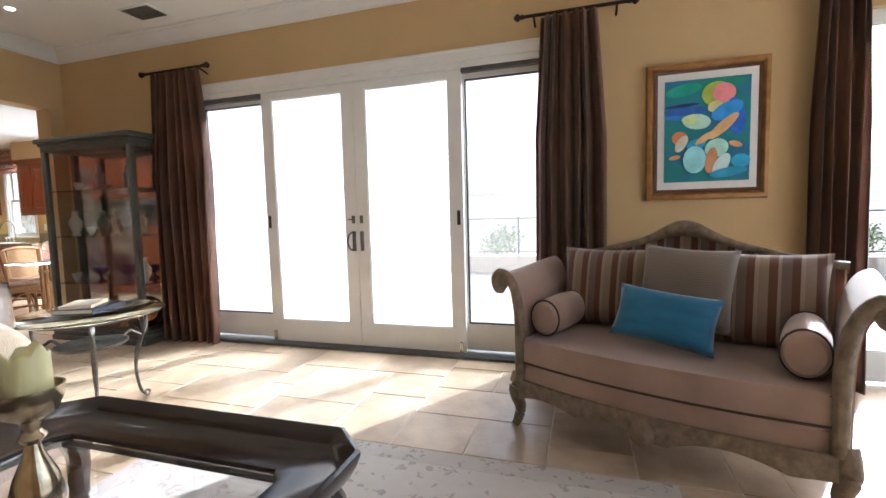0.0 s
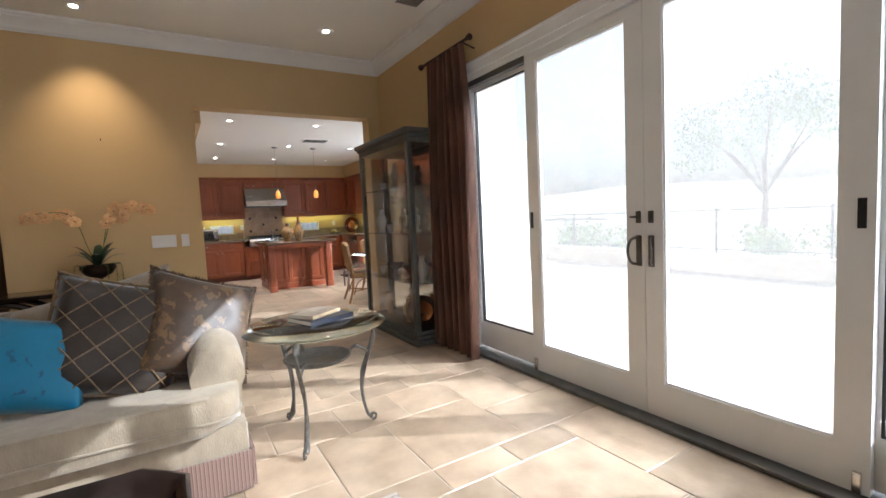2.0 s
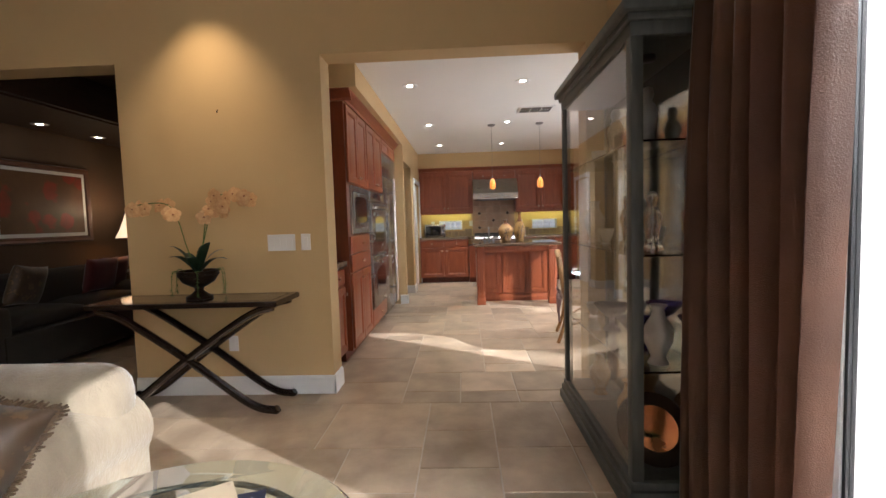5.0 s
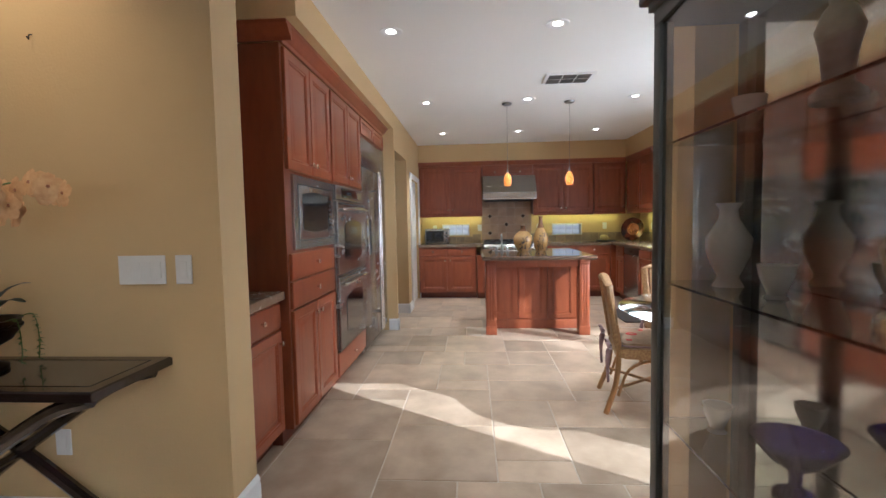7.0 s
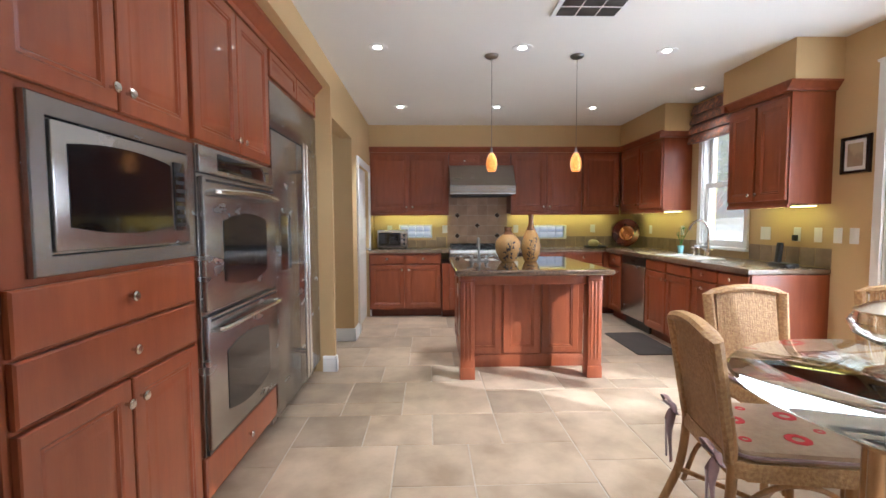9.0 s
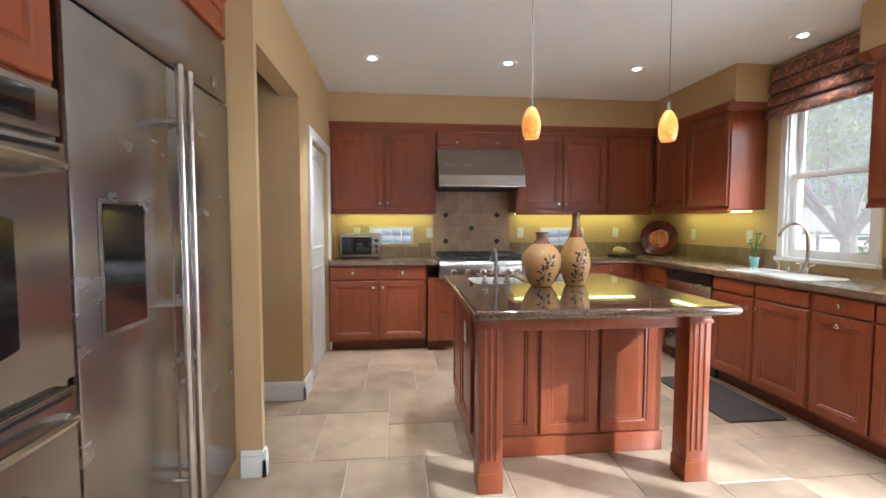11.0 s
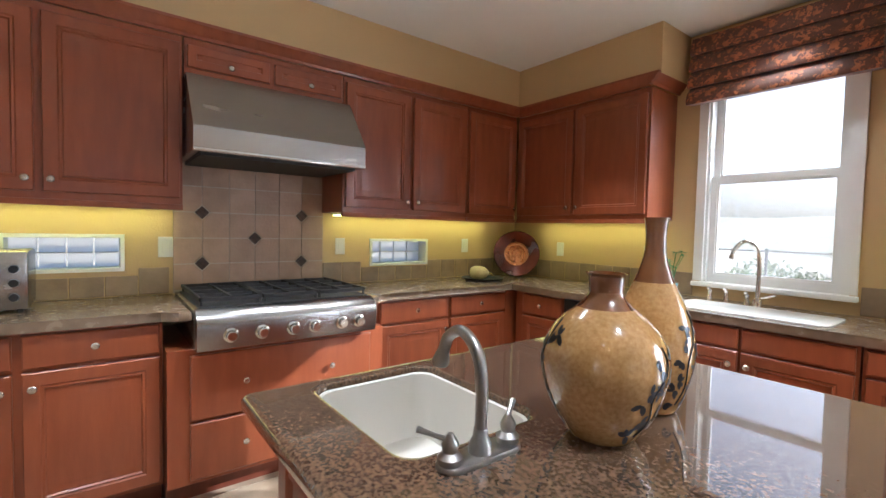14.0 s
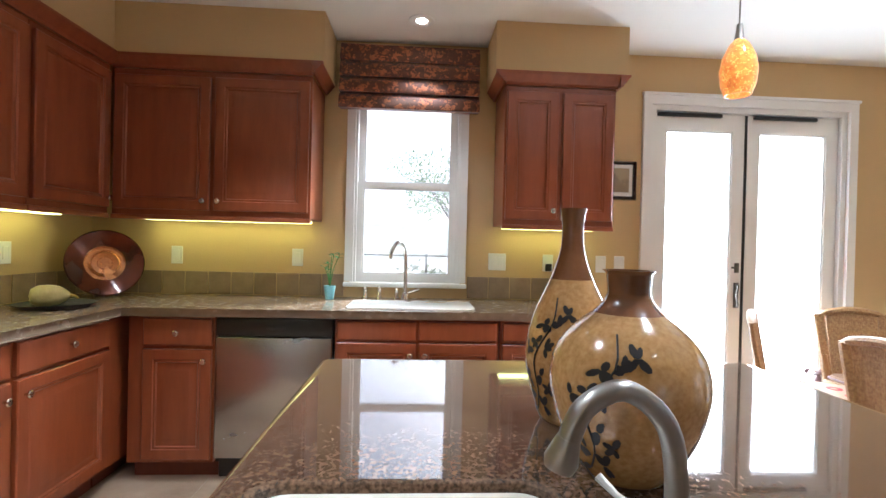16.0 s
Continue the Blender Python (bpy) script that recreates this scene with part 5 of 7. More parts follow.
M["cord"] = surface("grey_cord", (0.25, 0.23, 0.2), None, 5, 0.5)
for px, y in ((-7.32, 2.755), (-7.315, 3.445)):
    pd = thing("pendant_light", "small pendant lamp with amber art glass shade", "pendant lamp", pose(px, y, 0.0765), "pendant lamps over the island")
    part("canopy", lathe([(0, 2.544), (0.055, 2.544), (0.055, 2.535), (0.045, 2.523), (0.01, 2.517), (0, 2.517)], 24), M["pewter"], pd, "brushed metal canopy")
    part("cord", tube([(0, 0, 2.52), (0, 0, 1.80)], 0.002, 6), M["cord"], pd)
    part("socket", lathe([(0, 1.81), (0.007, 1.81), (0.011, 1.775), (0.014, 1.762), (0, 1.762)], 14), M["pewter"], pd)
    part("shade", lathe([(0.012, 1.768), (0.024, 1.755), (0.040, 1.72), (0.046, 1.685), (0.042, 1.645), (0.032, 1.618), (0.028, 1.618), (0.038, 1.645), (0.042, 1.685), (0.036, 1.72), (0.02, 1.752), (0.010, 1.762)], 28), M["ember_glass"], pd, "glowing amber mottled glass shade")
    part("bulb", lathe([(0, 1.66), (0.012, 1.665), (0.014, 1.69), (0.008, 1.73), (0, 1.735)], 14), M["bulb"], pd)
M["strip"] = surface("under_cabinet_strip", (1.0, 0.92, 0.24), (1.0, 0.94, 0.26), 3, 0.5, emit=4.4)
for x0, x1, y0, y1 in ((-10.22, -10.15, 1.52, 2.48), (-10.22, -10.15, 3.45, 4.88), (-9.88, -8.86, 5.15, 5.22), (-7.62, -7.02, 5.15, 5.22)):
    lt = thing("cabinet_light", "thin lit strip under the wall cabinets", "strip light", None, "strip lights under the cabinets")
    part("housing", boxed(x0 - 0.004, x1 + 0.004, y0 - 0.004, y1 + 0.004, ZU - 0.013, ZU - 0.0005), M["plastic_white"], lt)
    part("tube", boxed(x0, x1, y0, y1, ZU - 0.020, ZU - 0.013), M["strip"], lt, "glowing yellow strip")
vt = thing("ceiling_vent", "white ceiling register with six dark openings", "vent", pose(-6.47, 3.255, CEIL_K - 0.0005))
part("frame", boxed(-0.15, 0.15, -0.22, 0.22, -0.012, 0), M["white"], vt)
for i in range(2):
    for k in range(3):
        part("opening", boxed(-0.125 + i * 0.13, -0.012 + i * 0.13, -0.19 + k * 0.13, -0.07 + k * 0.13, -0.014, -0.012), M["screen"], vt)

# ---- breakfast nook ----
M["rattan"] = surface("woven_rattan", (0.42, 0.25, 0.10), (0.27, 0.14, 0.05), 70, 0.5, bump=0.5, bscale=90)
M["bamboo"] = surface("bamboo_pole", (0.38, 0.20, 0.07), (0.26, 0.12, 0.035), 12, 0.35, bump=0.1, stretch=(4, 4, 0.7))
M["seat_cloth"] = surface("tan_seat_cloth", (0.36, 0.235, 0.145), (0.31, 0.195, 0.12), 30, 0.85, bump=0.3, bscale=160)
M["red_flower"] = surface("red_flower_cloth", (0.46, 0.018, 0.016), (0.36, 0.012, 0.012), 30, 0.85)
M["ribbon"] = surface("mauve_ribbon", (0.26, 0.15, 0.14), (0.2, 0.115, 0.11), 20, 0.7, sheen=0.4)


def rattan_chair(m):
    c = thing("dining_chair", "woven rattan dining chair with cushion and ribbon ties", "chair", m, "chairs round the glass table")
    for sx in (-1, 1):
        part("back_leg", tube(curve_points([(sx * 0.235, -0.30, 0.0), (sx * 0.215, -0.235, 0.2), (sx * 0.205, -0.215, 0.43), (sx * 0.21, -0.235, 0.6)], 5), 0.018, 10), M["bamboo"], c)
        part("front_leg", tube(curve_points([(sx * 0.215, 0.22, 0.0), (sx * 0.215, 0.215, 0.2), (sx * 0.215, 0.21, 0.40)], 4), 0.018, 10), M["bamboo"], c)
        part("brace", tube(curve_points([(sx * 0.215, 0.20, 0.08), (sx * 0.215, 0.15, 0.30), (sx * 0.213, 0.0, 0.365), (sx * 0.21, -0.15, 0.30), (sx * 0.215, -0.22, 0.12)], 5), 0.010, 8), M["bamboo"], c)
        part("stretcher", tube([(sx * 0.215, 0.21, 0.17), (-sx * 0.215, -0.235, 0.17)], 0.011, 8), M["bamboo"], c)
    part("seat_frame", prism(round_rect(-0.24, 0.24, -0.23, 0.245, 0.05), 0.38, 0.445, bevel=0.014), M["rattan"], c, "woven rattan seat rim")
    cu = part("cushion", prism(round_rect(-0.225, 0.225, -0.20, 0.24, 0.05), 0.446, 0.482, bevel=0.014), M["seat_cloth"], c, "tan cushion with red flowers")
    part("piping", tube([(x, y, 0.462) for x, y in round_rect(-0.229, 0.229, -0.204, 0.244, 0.05)], 0.006, 6, closed=True), M["ribbon"], cu, "twisted cord piping")
    for fx, fy, fr in ((-0.10, 0.12, 0.042), (0.11, 0.05, 0.045), (-0.04, -0.10, 0.040), (0.13, -0.14, 0.022), (0.03, 0.17, 0.020), (-0.16, -0.02, 0.02)):
        part("flower", lathe([(fr * 0.45, 0.4822), (fr * 0.45, 0.4836), (fr * 0.8, 0.4842), (fr, 0.4834), (fr, 0.4822)], 9, at=(fx, fy, 0)), M["red_flower"], cu, "red flower patch")
    tilt = Matrix.Translation((0, -0.215, 0.43)) @ Matrix.Rotation(radians(9), 4, "X")
    n = 12
    top = [(-0.215 + 0.43 * k / n, 0.44 + 0.035 * math.sin(math.pi * k / n)) for k in range(n + 1)]
    outer = [(-0.195, 0.0), *top, (0.195, 0.0)]
    br = part("back_frame", tube([(x, 0, z) for x, z in outer], 0.030, 8, flat=0.75), M["rattan"], c, "thick woven rattan back frame", tilt)
    bp = bmesh.new()
    for k in range(26):
        x = -0.165 + 0.33 * k / 25
        box(bp, x - 0.0055, x + 0.0055, -0.008, 0.008, 0.02, 0.44 + 0.02 * math.cos(x * 6))
    part("back_weave", bp, M["rattan"], c, "close vertical cane weave", tilt)
    for sx in (-1, 1):
        tie = bmesh.new()
        for d in (-1, 1):
            tube(curve_points([(sx * 0.21, -0.27, 0.46), (sx * 0.21 + d * 0.05, -0.29, 0.49), (sx * 0.21 + d * 0.075, -0.285, 0.455), (sx * 0.21, -0.272, 0.455)], 4), 0.014, 6, tie, flat=0.3)
            tube(curve_points([(sx * 0.21, -0.272, 0.455), (sx * 0.21 + d * 0.02, -0.29, 0.36), (sx * 0.21 + d * 0.03, -0.285, 0.22)], 4), [0.008] + [0.018] * 8, 6, tie, flat=0.3)
        part("ribbon_tie", tie, M["ribbon"], c, "mauve ribbon bow")
    return c


ch = rattan_chair(pose(-5.33, 3.56, 0, 0, 0, -10))
copy_thing(ch, pose(-5.88, 4.05, 0, 0, 0, -92))
copy_thing(ch, pose(-5.85, 4.78, 0, 0, 0, -128))
copy_thing(ch, pose(-5.22, 4.90, 0, 0, 0, 176))
tb = thing("dining_table", "round glass dining table on bamboo poles", "dining table", pose(-4.92, 3.96, 0))
part("tabletop", lathe([(0, 0.735), (0.69, 0.735), (0.70, 0.741), (0.69, 0.748), (0, 0.748)], 64), M["glass_green"], tb, "thick clear glass top with dark edge")
for k in range(4):
    a = radians(5 + 90 * k)
    b = bmesh.new()
    for j in range(4):
        q = radians(90 * j + 20)
        tube([(0.40 * math.cos(a) + 0.028 * math.cos(q), 0.40 * math.sin(a) + 0.028 * math.sin(q), z) for z in (0.0, 0.25, 0.5, 0.732)], 0.021, 10, b)
    lg = part("leg", b, M["bamboo"], tb, "bundle of bamboo poles")
    part("binding", lathe([(0.05, 0), (0.056, 0.01), (0.05, 0.03)], 16, at=(0.40 * math.cos(a), 0.40 * math.sin(a), 0.62)), M["rattan"], lg)
part("shelf_ring", tube([(0.37 * math.cos(2 * math.pi * k / 32), 0.37 * math.sin(2 * math.pi * k / 32), 0.16) for k in range(32)], 0.014, 8, closed=True), M["black"], tb)
M["crystal"] = glass("crystal", (0.98, 0.97, 0.95), 0.02, 1.5)
M["silver"] = surface("old_silver", (0.70, 0.62, 0.50), (0.55, 0.48, 0.38), 18, 0.2, metal=1.0)
ur = thing("glass_urn", "lidded glass bowl on a silver foot", "urn", pose(-5.13, 3.84, 0.749))
part("foot", lathe([(0, 0), (0.075, 0), (0.07, 0.012), (0.02, 0.03), (0.016, 0.08), (0.03, 0.10), (0, 0.10)], 24), M["silver"], ur)
part("bowl", lathe([(0, 0.10), (0.05, 0.105), (0.11, 0.14), (0.125, 0.18), (0.105, 0.215), (0.10, 0.215), (0.118, 0.18), (0.104, 0.145), (0.05, 0.112), (0, 0.108)], 32), M["crystal"], ur, "clear glass bowl")
part("lid", lathe([(0.108, 0.216), (0.11, 0.222), (0.07, 0.248), (0.02, 0.262), (0.014, 0.28), (0.022, 0.295), (0.012, 0.312), (0, 0.318)], 32), M["silver"], ur, "silver lid with finial")


# ---- living room ----
M["curtain"] = surface("brown_curtain_cloth", (0.19, 0.080, 0.036), (0.115, 0.045, 0.019), 3, 0.5, bump=0.25, bscale=240, sheen=0.5)
M["bronze"] = surface("dark_bronze", (0.03, 0.02, 0.015), (0.05, 0.033, 0.022), 20, 0.4, metal=0.8)


def curtain(x0, x1, y, z0, z1, folds, rod0, rod1, seed):
    """A panel that hangs in round folds, tighter at the top, with its rod."""
    rnd = random.Random(seed)
    c = thing("curtain", "floor-length brown curtain panel hanging in deep folds", "curtain", None, "brown curtains")
    n = folds * 10
    ph = [rnd.uniform(-0.5, 0.5) for _ in range(folds + 1)]
    bm = bmesh.new()
    rows = []
    for k in range(25):
        v = k / 24
        pinch = 0.78 + 0.22 * min(1, v * 3)
        row = []
        for i in range(n + 1):
            u = i / n
            f = u * folds
            w = ph[min(int(f), folds)]
            amp = (0.030 + 0.028 * min(1.0, v * 2.2)) * (1 + 0.35 * w)
            xx = x0 + (x1 - x0) * (0.5 + (u - 0.5) * pinch) + 0.012 * math.sin(f * 2.1 + v * 2.5 + w)
            yy = y + amp * math.sin(2 * math.pi * f + 0.5 * w + 0.35 * math.sin(3 * v + w)) + 0.010 * math.sin(7 * u + 4 * v)
            row.append(bm.verts.new((xx, yy, z1 + (z0 - z1) * v)))
        rows.append(row)
    for a, b in zip(rows, rows[1:]):
        for i in range(n):
            bm.faces.new((a[i], a[i + 1], b[i + 1], b[i]))
    bmesh.ops.solidify(bm, geom=bm.faces[:], thickness=0.004)
    part("cloth", bm, M["curtain"], c, "", None, 80)
    r = part("rod", tube([(rod0, y, z1 + 0.012), (rod1, y, z1 + 0.012)], 0.013, 10), M["bronze"], c, "dark bronze rod")
    for x, s in ((rod0, -1), (rod1, 1)):
        part("finial", lathe([(0, -0.03), (0.016, -0.028), (0.02, -0.016), (0.012, -0.006), (0.026, 0.008), (0.028, 0.022), (0.014, 0.04), (0, 0.046)], 14, m=Matrix.Translation((x, y, z1 + 0.012)) @ Matrix.Rotation(radians(90 * s), 4, "Y")), M["bronze"], r)
    for x in (rod0 + 0.10, rod1 - 0.10):
        part("bracket", tube([(x, y, z1 + 0.012), (x, (y + FACE_N) / 2, z1 - 0.005), (x, FACE_N - 0.002, z1 - 0.02)], 0.008, 8), M["bronze"], r)
    return c


curtain(-2.55, -1.82, 3.205, 0.012, 2.655, 7, -2.58, -1.80, 1)
curtain(1.22, 1.73, 3.205, 0.012, 2.64, 6, 1.13, 1.905, 2)
curtain(2.95, 3.28, 3.205, 0.012, 2.64, 5, 2.88, 4.0, 3)

# painting
M["gold_frame"] = surface("gilt_wood", (0.42, 0.22, 0.07), (0.28, 0.13, 0.035), 14, 0.35, metal=0.35, bump=0.1)
M["frame_brown"] = surface("brown_frame_wood", (0.16, 0.06, 0.028), (0.10, 0.04, 0.02), 9, 0.35)
PX, PZ = 2.39, 1.748
pc = thing("painting", "colourful abstract painting with white liner in a gilt frame", "painting", pose(PX, FACE_N, PZ) @ Matrix.Diagonal((1.03, 1.0, 1.045, 1)))
part("frame", rings(0.74, 0.91, [(0, -0.02), (0.008, -0.045), (0.03, -0.05), (0.042, -0.038), (0.05, -0.02)], -0.37, -0.455, 0, -0.001), M["gold_frame"], pc)
part("inner_frame", rings(0.636, 0.806, [(0, -0.038), (0.012, -0.034), (0.02, -0.024)], -0.318, -0.403, 0, -0.03), M["frame_brown"], pc, "brown inner frame")
part("liner", boxed(-0.298, 0.298, -0.034, -0.026, -0.383, 0.383), M["plastic_white"], pc, "white linen liner")
M["canvas"] = figured("painted_canvas", (0.02, 0.16, 0.30), (0.015, 0.24, 0.17), (0.03, 0.20, 0.34), 6, 0.5, 0.45, 0.0)
cv = part("canvas", boxed(-0.255, 0.255, -0.038, -0.034, -0.335, 0.335), M["canvas"], pc, "blue-green painted ground")
paint = {}


def blot(c, cx, cz, rx, rz_, turn=0.0, layer=0):
    if c not in paint:
        paint[c] = surface("paint_dab", c, tuple(min(1, q * 1.3 + 0.02) for q in c), 14, 0.5)
    t = radians(turn)
    o = [(cx + rx * math.cos(a) * math.cos(t) - rz_ * math.sin(a) * math.sin(t), cz + rx * math.cos(a) * math.sin(t) + rz_ * math.sin(a) * math.cos(t)) for a in (2 * math.pi * k / 20 for k in range(20))]
    part("paint_shape", prism(o, -0.0385 - 0.0006 * layer, -0.038, axis="y"), paint[c], cv)


for k, d in enumerate(((( 0.02, 0.10, 0.42), -0.13, 0.13, 0.13, 0.03, 0), ((0.01, 0.03, 0.16), -0.15, 0.17, 0.11, 0.012, 4), ((0.03, 0.2, 0.6), -0.14, 0.09, 0.12, 0.016, -4), ((0.01, 0.22, 0.14), 0.06, 0.29, 0.18, 0.03, 5), ((0.02, 0.30, 0.22), -0.14, 0.27, 0.11, 0.04, 10),
                       ((0.35, 0.42, 0.04), 0.06, 0.23, 0.09, 0.08, 0), ((0.70, 0.22, 0.24), 0.10, 0.235, 0.068, 0.062, 0), ((0.62, 0.56, 0.25), 0.05, 0.15, 0.045, 0.035, 20), ((0.02, 0.12, 0.55), 0.17, 0.08, 0.055, 0.12, 8), ((0.03, 0.24, 0.62), 0.12, 0.12, 0.10, 0.05, 25),
                       ((0.64, 0.38, 0.16), 0.10, 0.02, 0.115, 0.032, 42), ((0.42, 0.62, 0.48), -0.06, 0.06, 0.085, 0.05, -8), ((0.55, 0.66, 0.30), -0.10, 0.075, 0.05, 0.03, 0), ((0.52, 0.18, 0.06), -0.16, -0.045, 0.05, 0.045, -25), ((0.60, 0.55, 0.42), -0.15, -0.08, 0.03, 0.06, -30),
                       ((0.04, 0.32, 0.55), -0.06, -0.09, 0.06, 0.035, 15), ((0.30, 0.62, 0.66), -0.07, -0.19, 0.07, 0.09, 0), ((0.40, 0.66, 0.55), 0.06, -0.12, 0.07, 0.06, 20), ((0.52, 0.24, 0.10), 0.03, -0.20, 0.035, 0.085, -8), ((0.55, 0.70, 0.68), 0.09, -0.23, 0.04, 0.08, -30),
                       ((0.64, 0.38, 0.16), -0.01, -0.05, 0.07, 0.02, 35), ((0.05, 0.38, 0.62), 0.20, -0.21, 0.055, 0.045, 0), ((0.62, 0.30, 0.12), 0.17, -0.10, 0.04, 0.018, -20), ((0.62, 0.30, 0.12), -0.19, -0.17, 0.035, 0.014, 10), ((0.03, 0.28, 0.45), 0.13, -0.28, 0.11, 0.03, 8))):
    c, cx, cz, rx, rz_, tn = d
    blot(c, cx, cz, rx, rz_, tn, k)

# ---- settee ----
M["taupe"] = surface("taupe_velvet", (0.36, 0.232, 0.165), (0.26, 0.162, 0.114), 4, 0.38, bump=0.15, bscale=160, sheen=0.4)
M["taupe_light"] = surface("pale_taupe_satin", (0.43, 0.285, 0.215), (0.32, 0.208, 0.155), 3, 0.34, bump=0.1, bscale=140, sheen=0.4)
M["carved"] = surface("carved_greyed_wood", (0.25, 0.185, 0.115), (0.14, 0.095, 0.055), 26, 0.45, bump=0.35, bscale=70)
M["pipe"] = surface("brown_piping", (0.05, 0.026, 0.018), None, 20, 0.5)
M["stripe"] = stripes("striped_cloth", [(0.0, (0.26, 0.19, 0.13)), (0.22, (0.12, 0.045, 0.022)), (0.42, (0.30, 0.22, 0.16)), (0.50, (0.16, 0.11, 0.08)), (0.72, (0.12, 0.045, 0.022)), (0.90, (0.33, 0.25, 0.18))], 0.19)


def cushion(w, h, d, n=14, puff=1.0, corner=0.12, seed=1, crease=0.006):
    """A soft cushion in the xz plane, thickest in the middle, with drawn-in sides and shallow creases."""
    bm = bmesh.new()
    rnd = random.Random(seed)
    off = Vector((rnd.uniform(0, 50), rnd.uniform(0, 50), 0))
    sides = []
    for s in (-1, 1):
        g = []
        for i in range(n + 1):
            r = []
            for k in range(n + 1):
                u, v = 2 * i / n - 1, 2 * k / n - 1
                px = u * (1 - corner * (1 - v * v) * abs(u) ** 3 * 0.6)
                pz = v * (1 - corner * (1 - u * u) * abs(v) ** 3 * 0.6)
                t = max(0.0, (1 - u ** 4) * (1 - v ** 4)) ** 0.55
                y = s * d / 2 * t * puff + crease * t * noise.noise(Vector((u * 2.2, v * 2.2, s)) + off)
                r.append(bm.verts.new((px * w / 2, y, pz * h / 2)))
            g.append(r)
        sides.append(g)
        for i in range(n):
            for k in range(n):
                q = (g[i][k], g[i + 1][k], g[i + 1][k + 1], g[i][k + 1])
                bm.faces.new(q if s < 0 else q[::-1])
    bmesh.ops.remove_doubles(bm, verts=bm.verts, dist=0.0004)
    return bm


def cushion_edge(w, h, corner=0.12, n=14):
    pts = []
    for a, b in [(2 * k / n - 1, -1) for k in range(n)] + [(1, 2 * k / n - 1) for k in range(n)] + [(1 - 2 * k / n, 1) for k in range(n)] + [(-1, 1 - 2 * k / n) for k in range(n)]:
        pts.append((a * (1 - corner * (1 - b * b) * abs(a) ** 3 * 0.6) * w / 2, 0, b * (1 - corner * (1 - a * a) * abs(b) ** 3 * 0.6) * h / 2))
    return pts


st = thing("settee", "taupe upholstered settee with carved greyed wood frame", "settee", pose(2.003, 2.321, 0, 0, 0, -22) @ Matrix.Diagonal((0.95, 0.95, 1.12, 1)))
HW = 0.80
def bow(x):
    return -0.36 - 0.10 * (1 - (x / HW) ** 2)


o = [(x, bow(x)) for x in np.linspace(-HW + 0.06, HW - 0.06, 17)] + [(HW - 0.06, 0.33), (-HW + 0.06, 0.33)]
part("seat_rail", prism(o, 0.235, 0.315, bevel=0.012), M["taupe"], st, "upholstered seat rail")
o = [(x * 0.99, bow(x) - 0.01) for x in np.linspace(-HW + 0.075, HW - 0.075, 17)] + [(HW - 0.075, 0.28), (-HW + 0.075, 0.28)]
sc = part("seat_cushion", prism(o, 0.316, 0.455, bevel=0.035), M["taupe"], st, "thick bowed seat cushion")
for z in (0.335, 0.44):
    part("piping", tube([(x * 0.995, bow(x) - 0.013 + (0.012 if z > 0.4 else 0), z) for x in np.linspace(-HW + 0.08, HW - 0.08, 25)], 0.0055, 6), M["pipe"], sc, "brown piping")
# scalloped carved apron
b = bmesh.new()
N_ = 40
for i in range(N_):
    xa, xb = (-HW + 0.05 + (2 * HW - 0.1) * k / N_ for k in (i, i + 1))
    za, zb = (0.155 + 0.035 * abs(math.sin(3.5 * math.pi * (x + HW) / (2 * HW))) - 0.035 * math.exp(-(x / 0.13) ** 2) - 0.05 * (abs(x) / HW) ** 4 for x in (xa, xb))
    f0 = [b.verts.new((x, bow(x) - 0.028 + dy, z)) for x, dy, z in ((xa, 0, za), (xb, 0, zb), (xb, 0, 0.245), (xa, 0, 0.245), (xa, 0.035, za), (xb, 0.035, zb), (xb, 0.035, 0.245), (xa, 0.035, 0.245))]
    for q in ((0, 1, 2, 3), (7, 6, 5, 4), (0, 4, 5, 1), (3, 2, 6, 7)):
        b.faces.new([f0[j] for j in q])
bmesh.ops.remove_doubles(b, verts=b.verts, dist=0.0005)
part("carved_apron", b, M["carved"], st, "scalloped carved wood apron")
part("shell_carving", lathe([(0, -0.006), (0.05, -0.004), (0.06, 0.006), (0.045, 0.02), (0.02, 0.028), (0, 0.03)], 18, m=Matrix.Translation((0, bow(0) - 0.028, 0.175)) @ Matrix.Rotation(radians(90), 4, "X")), M["carved"], st)
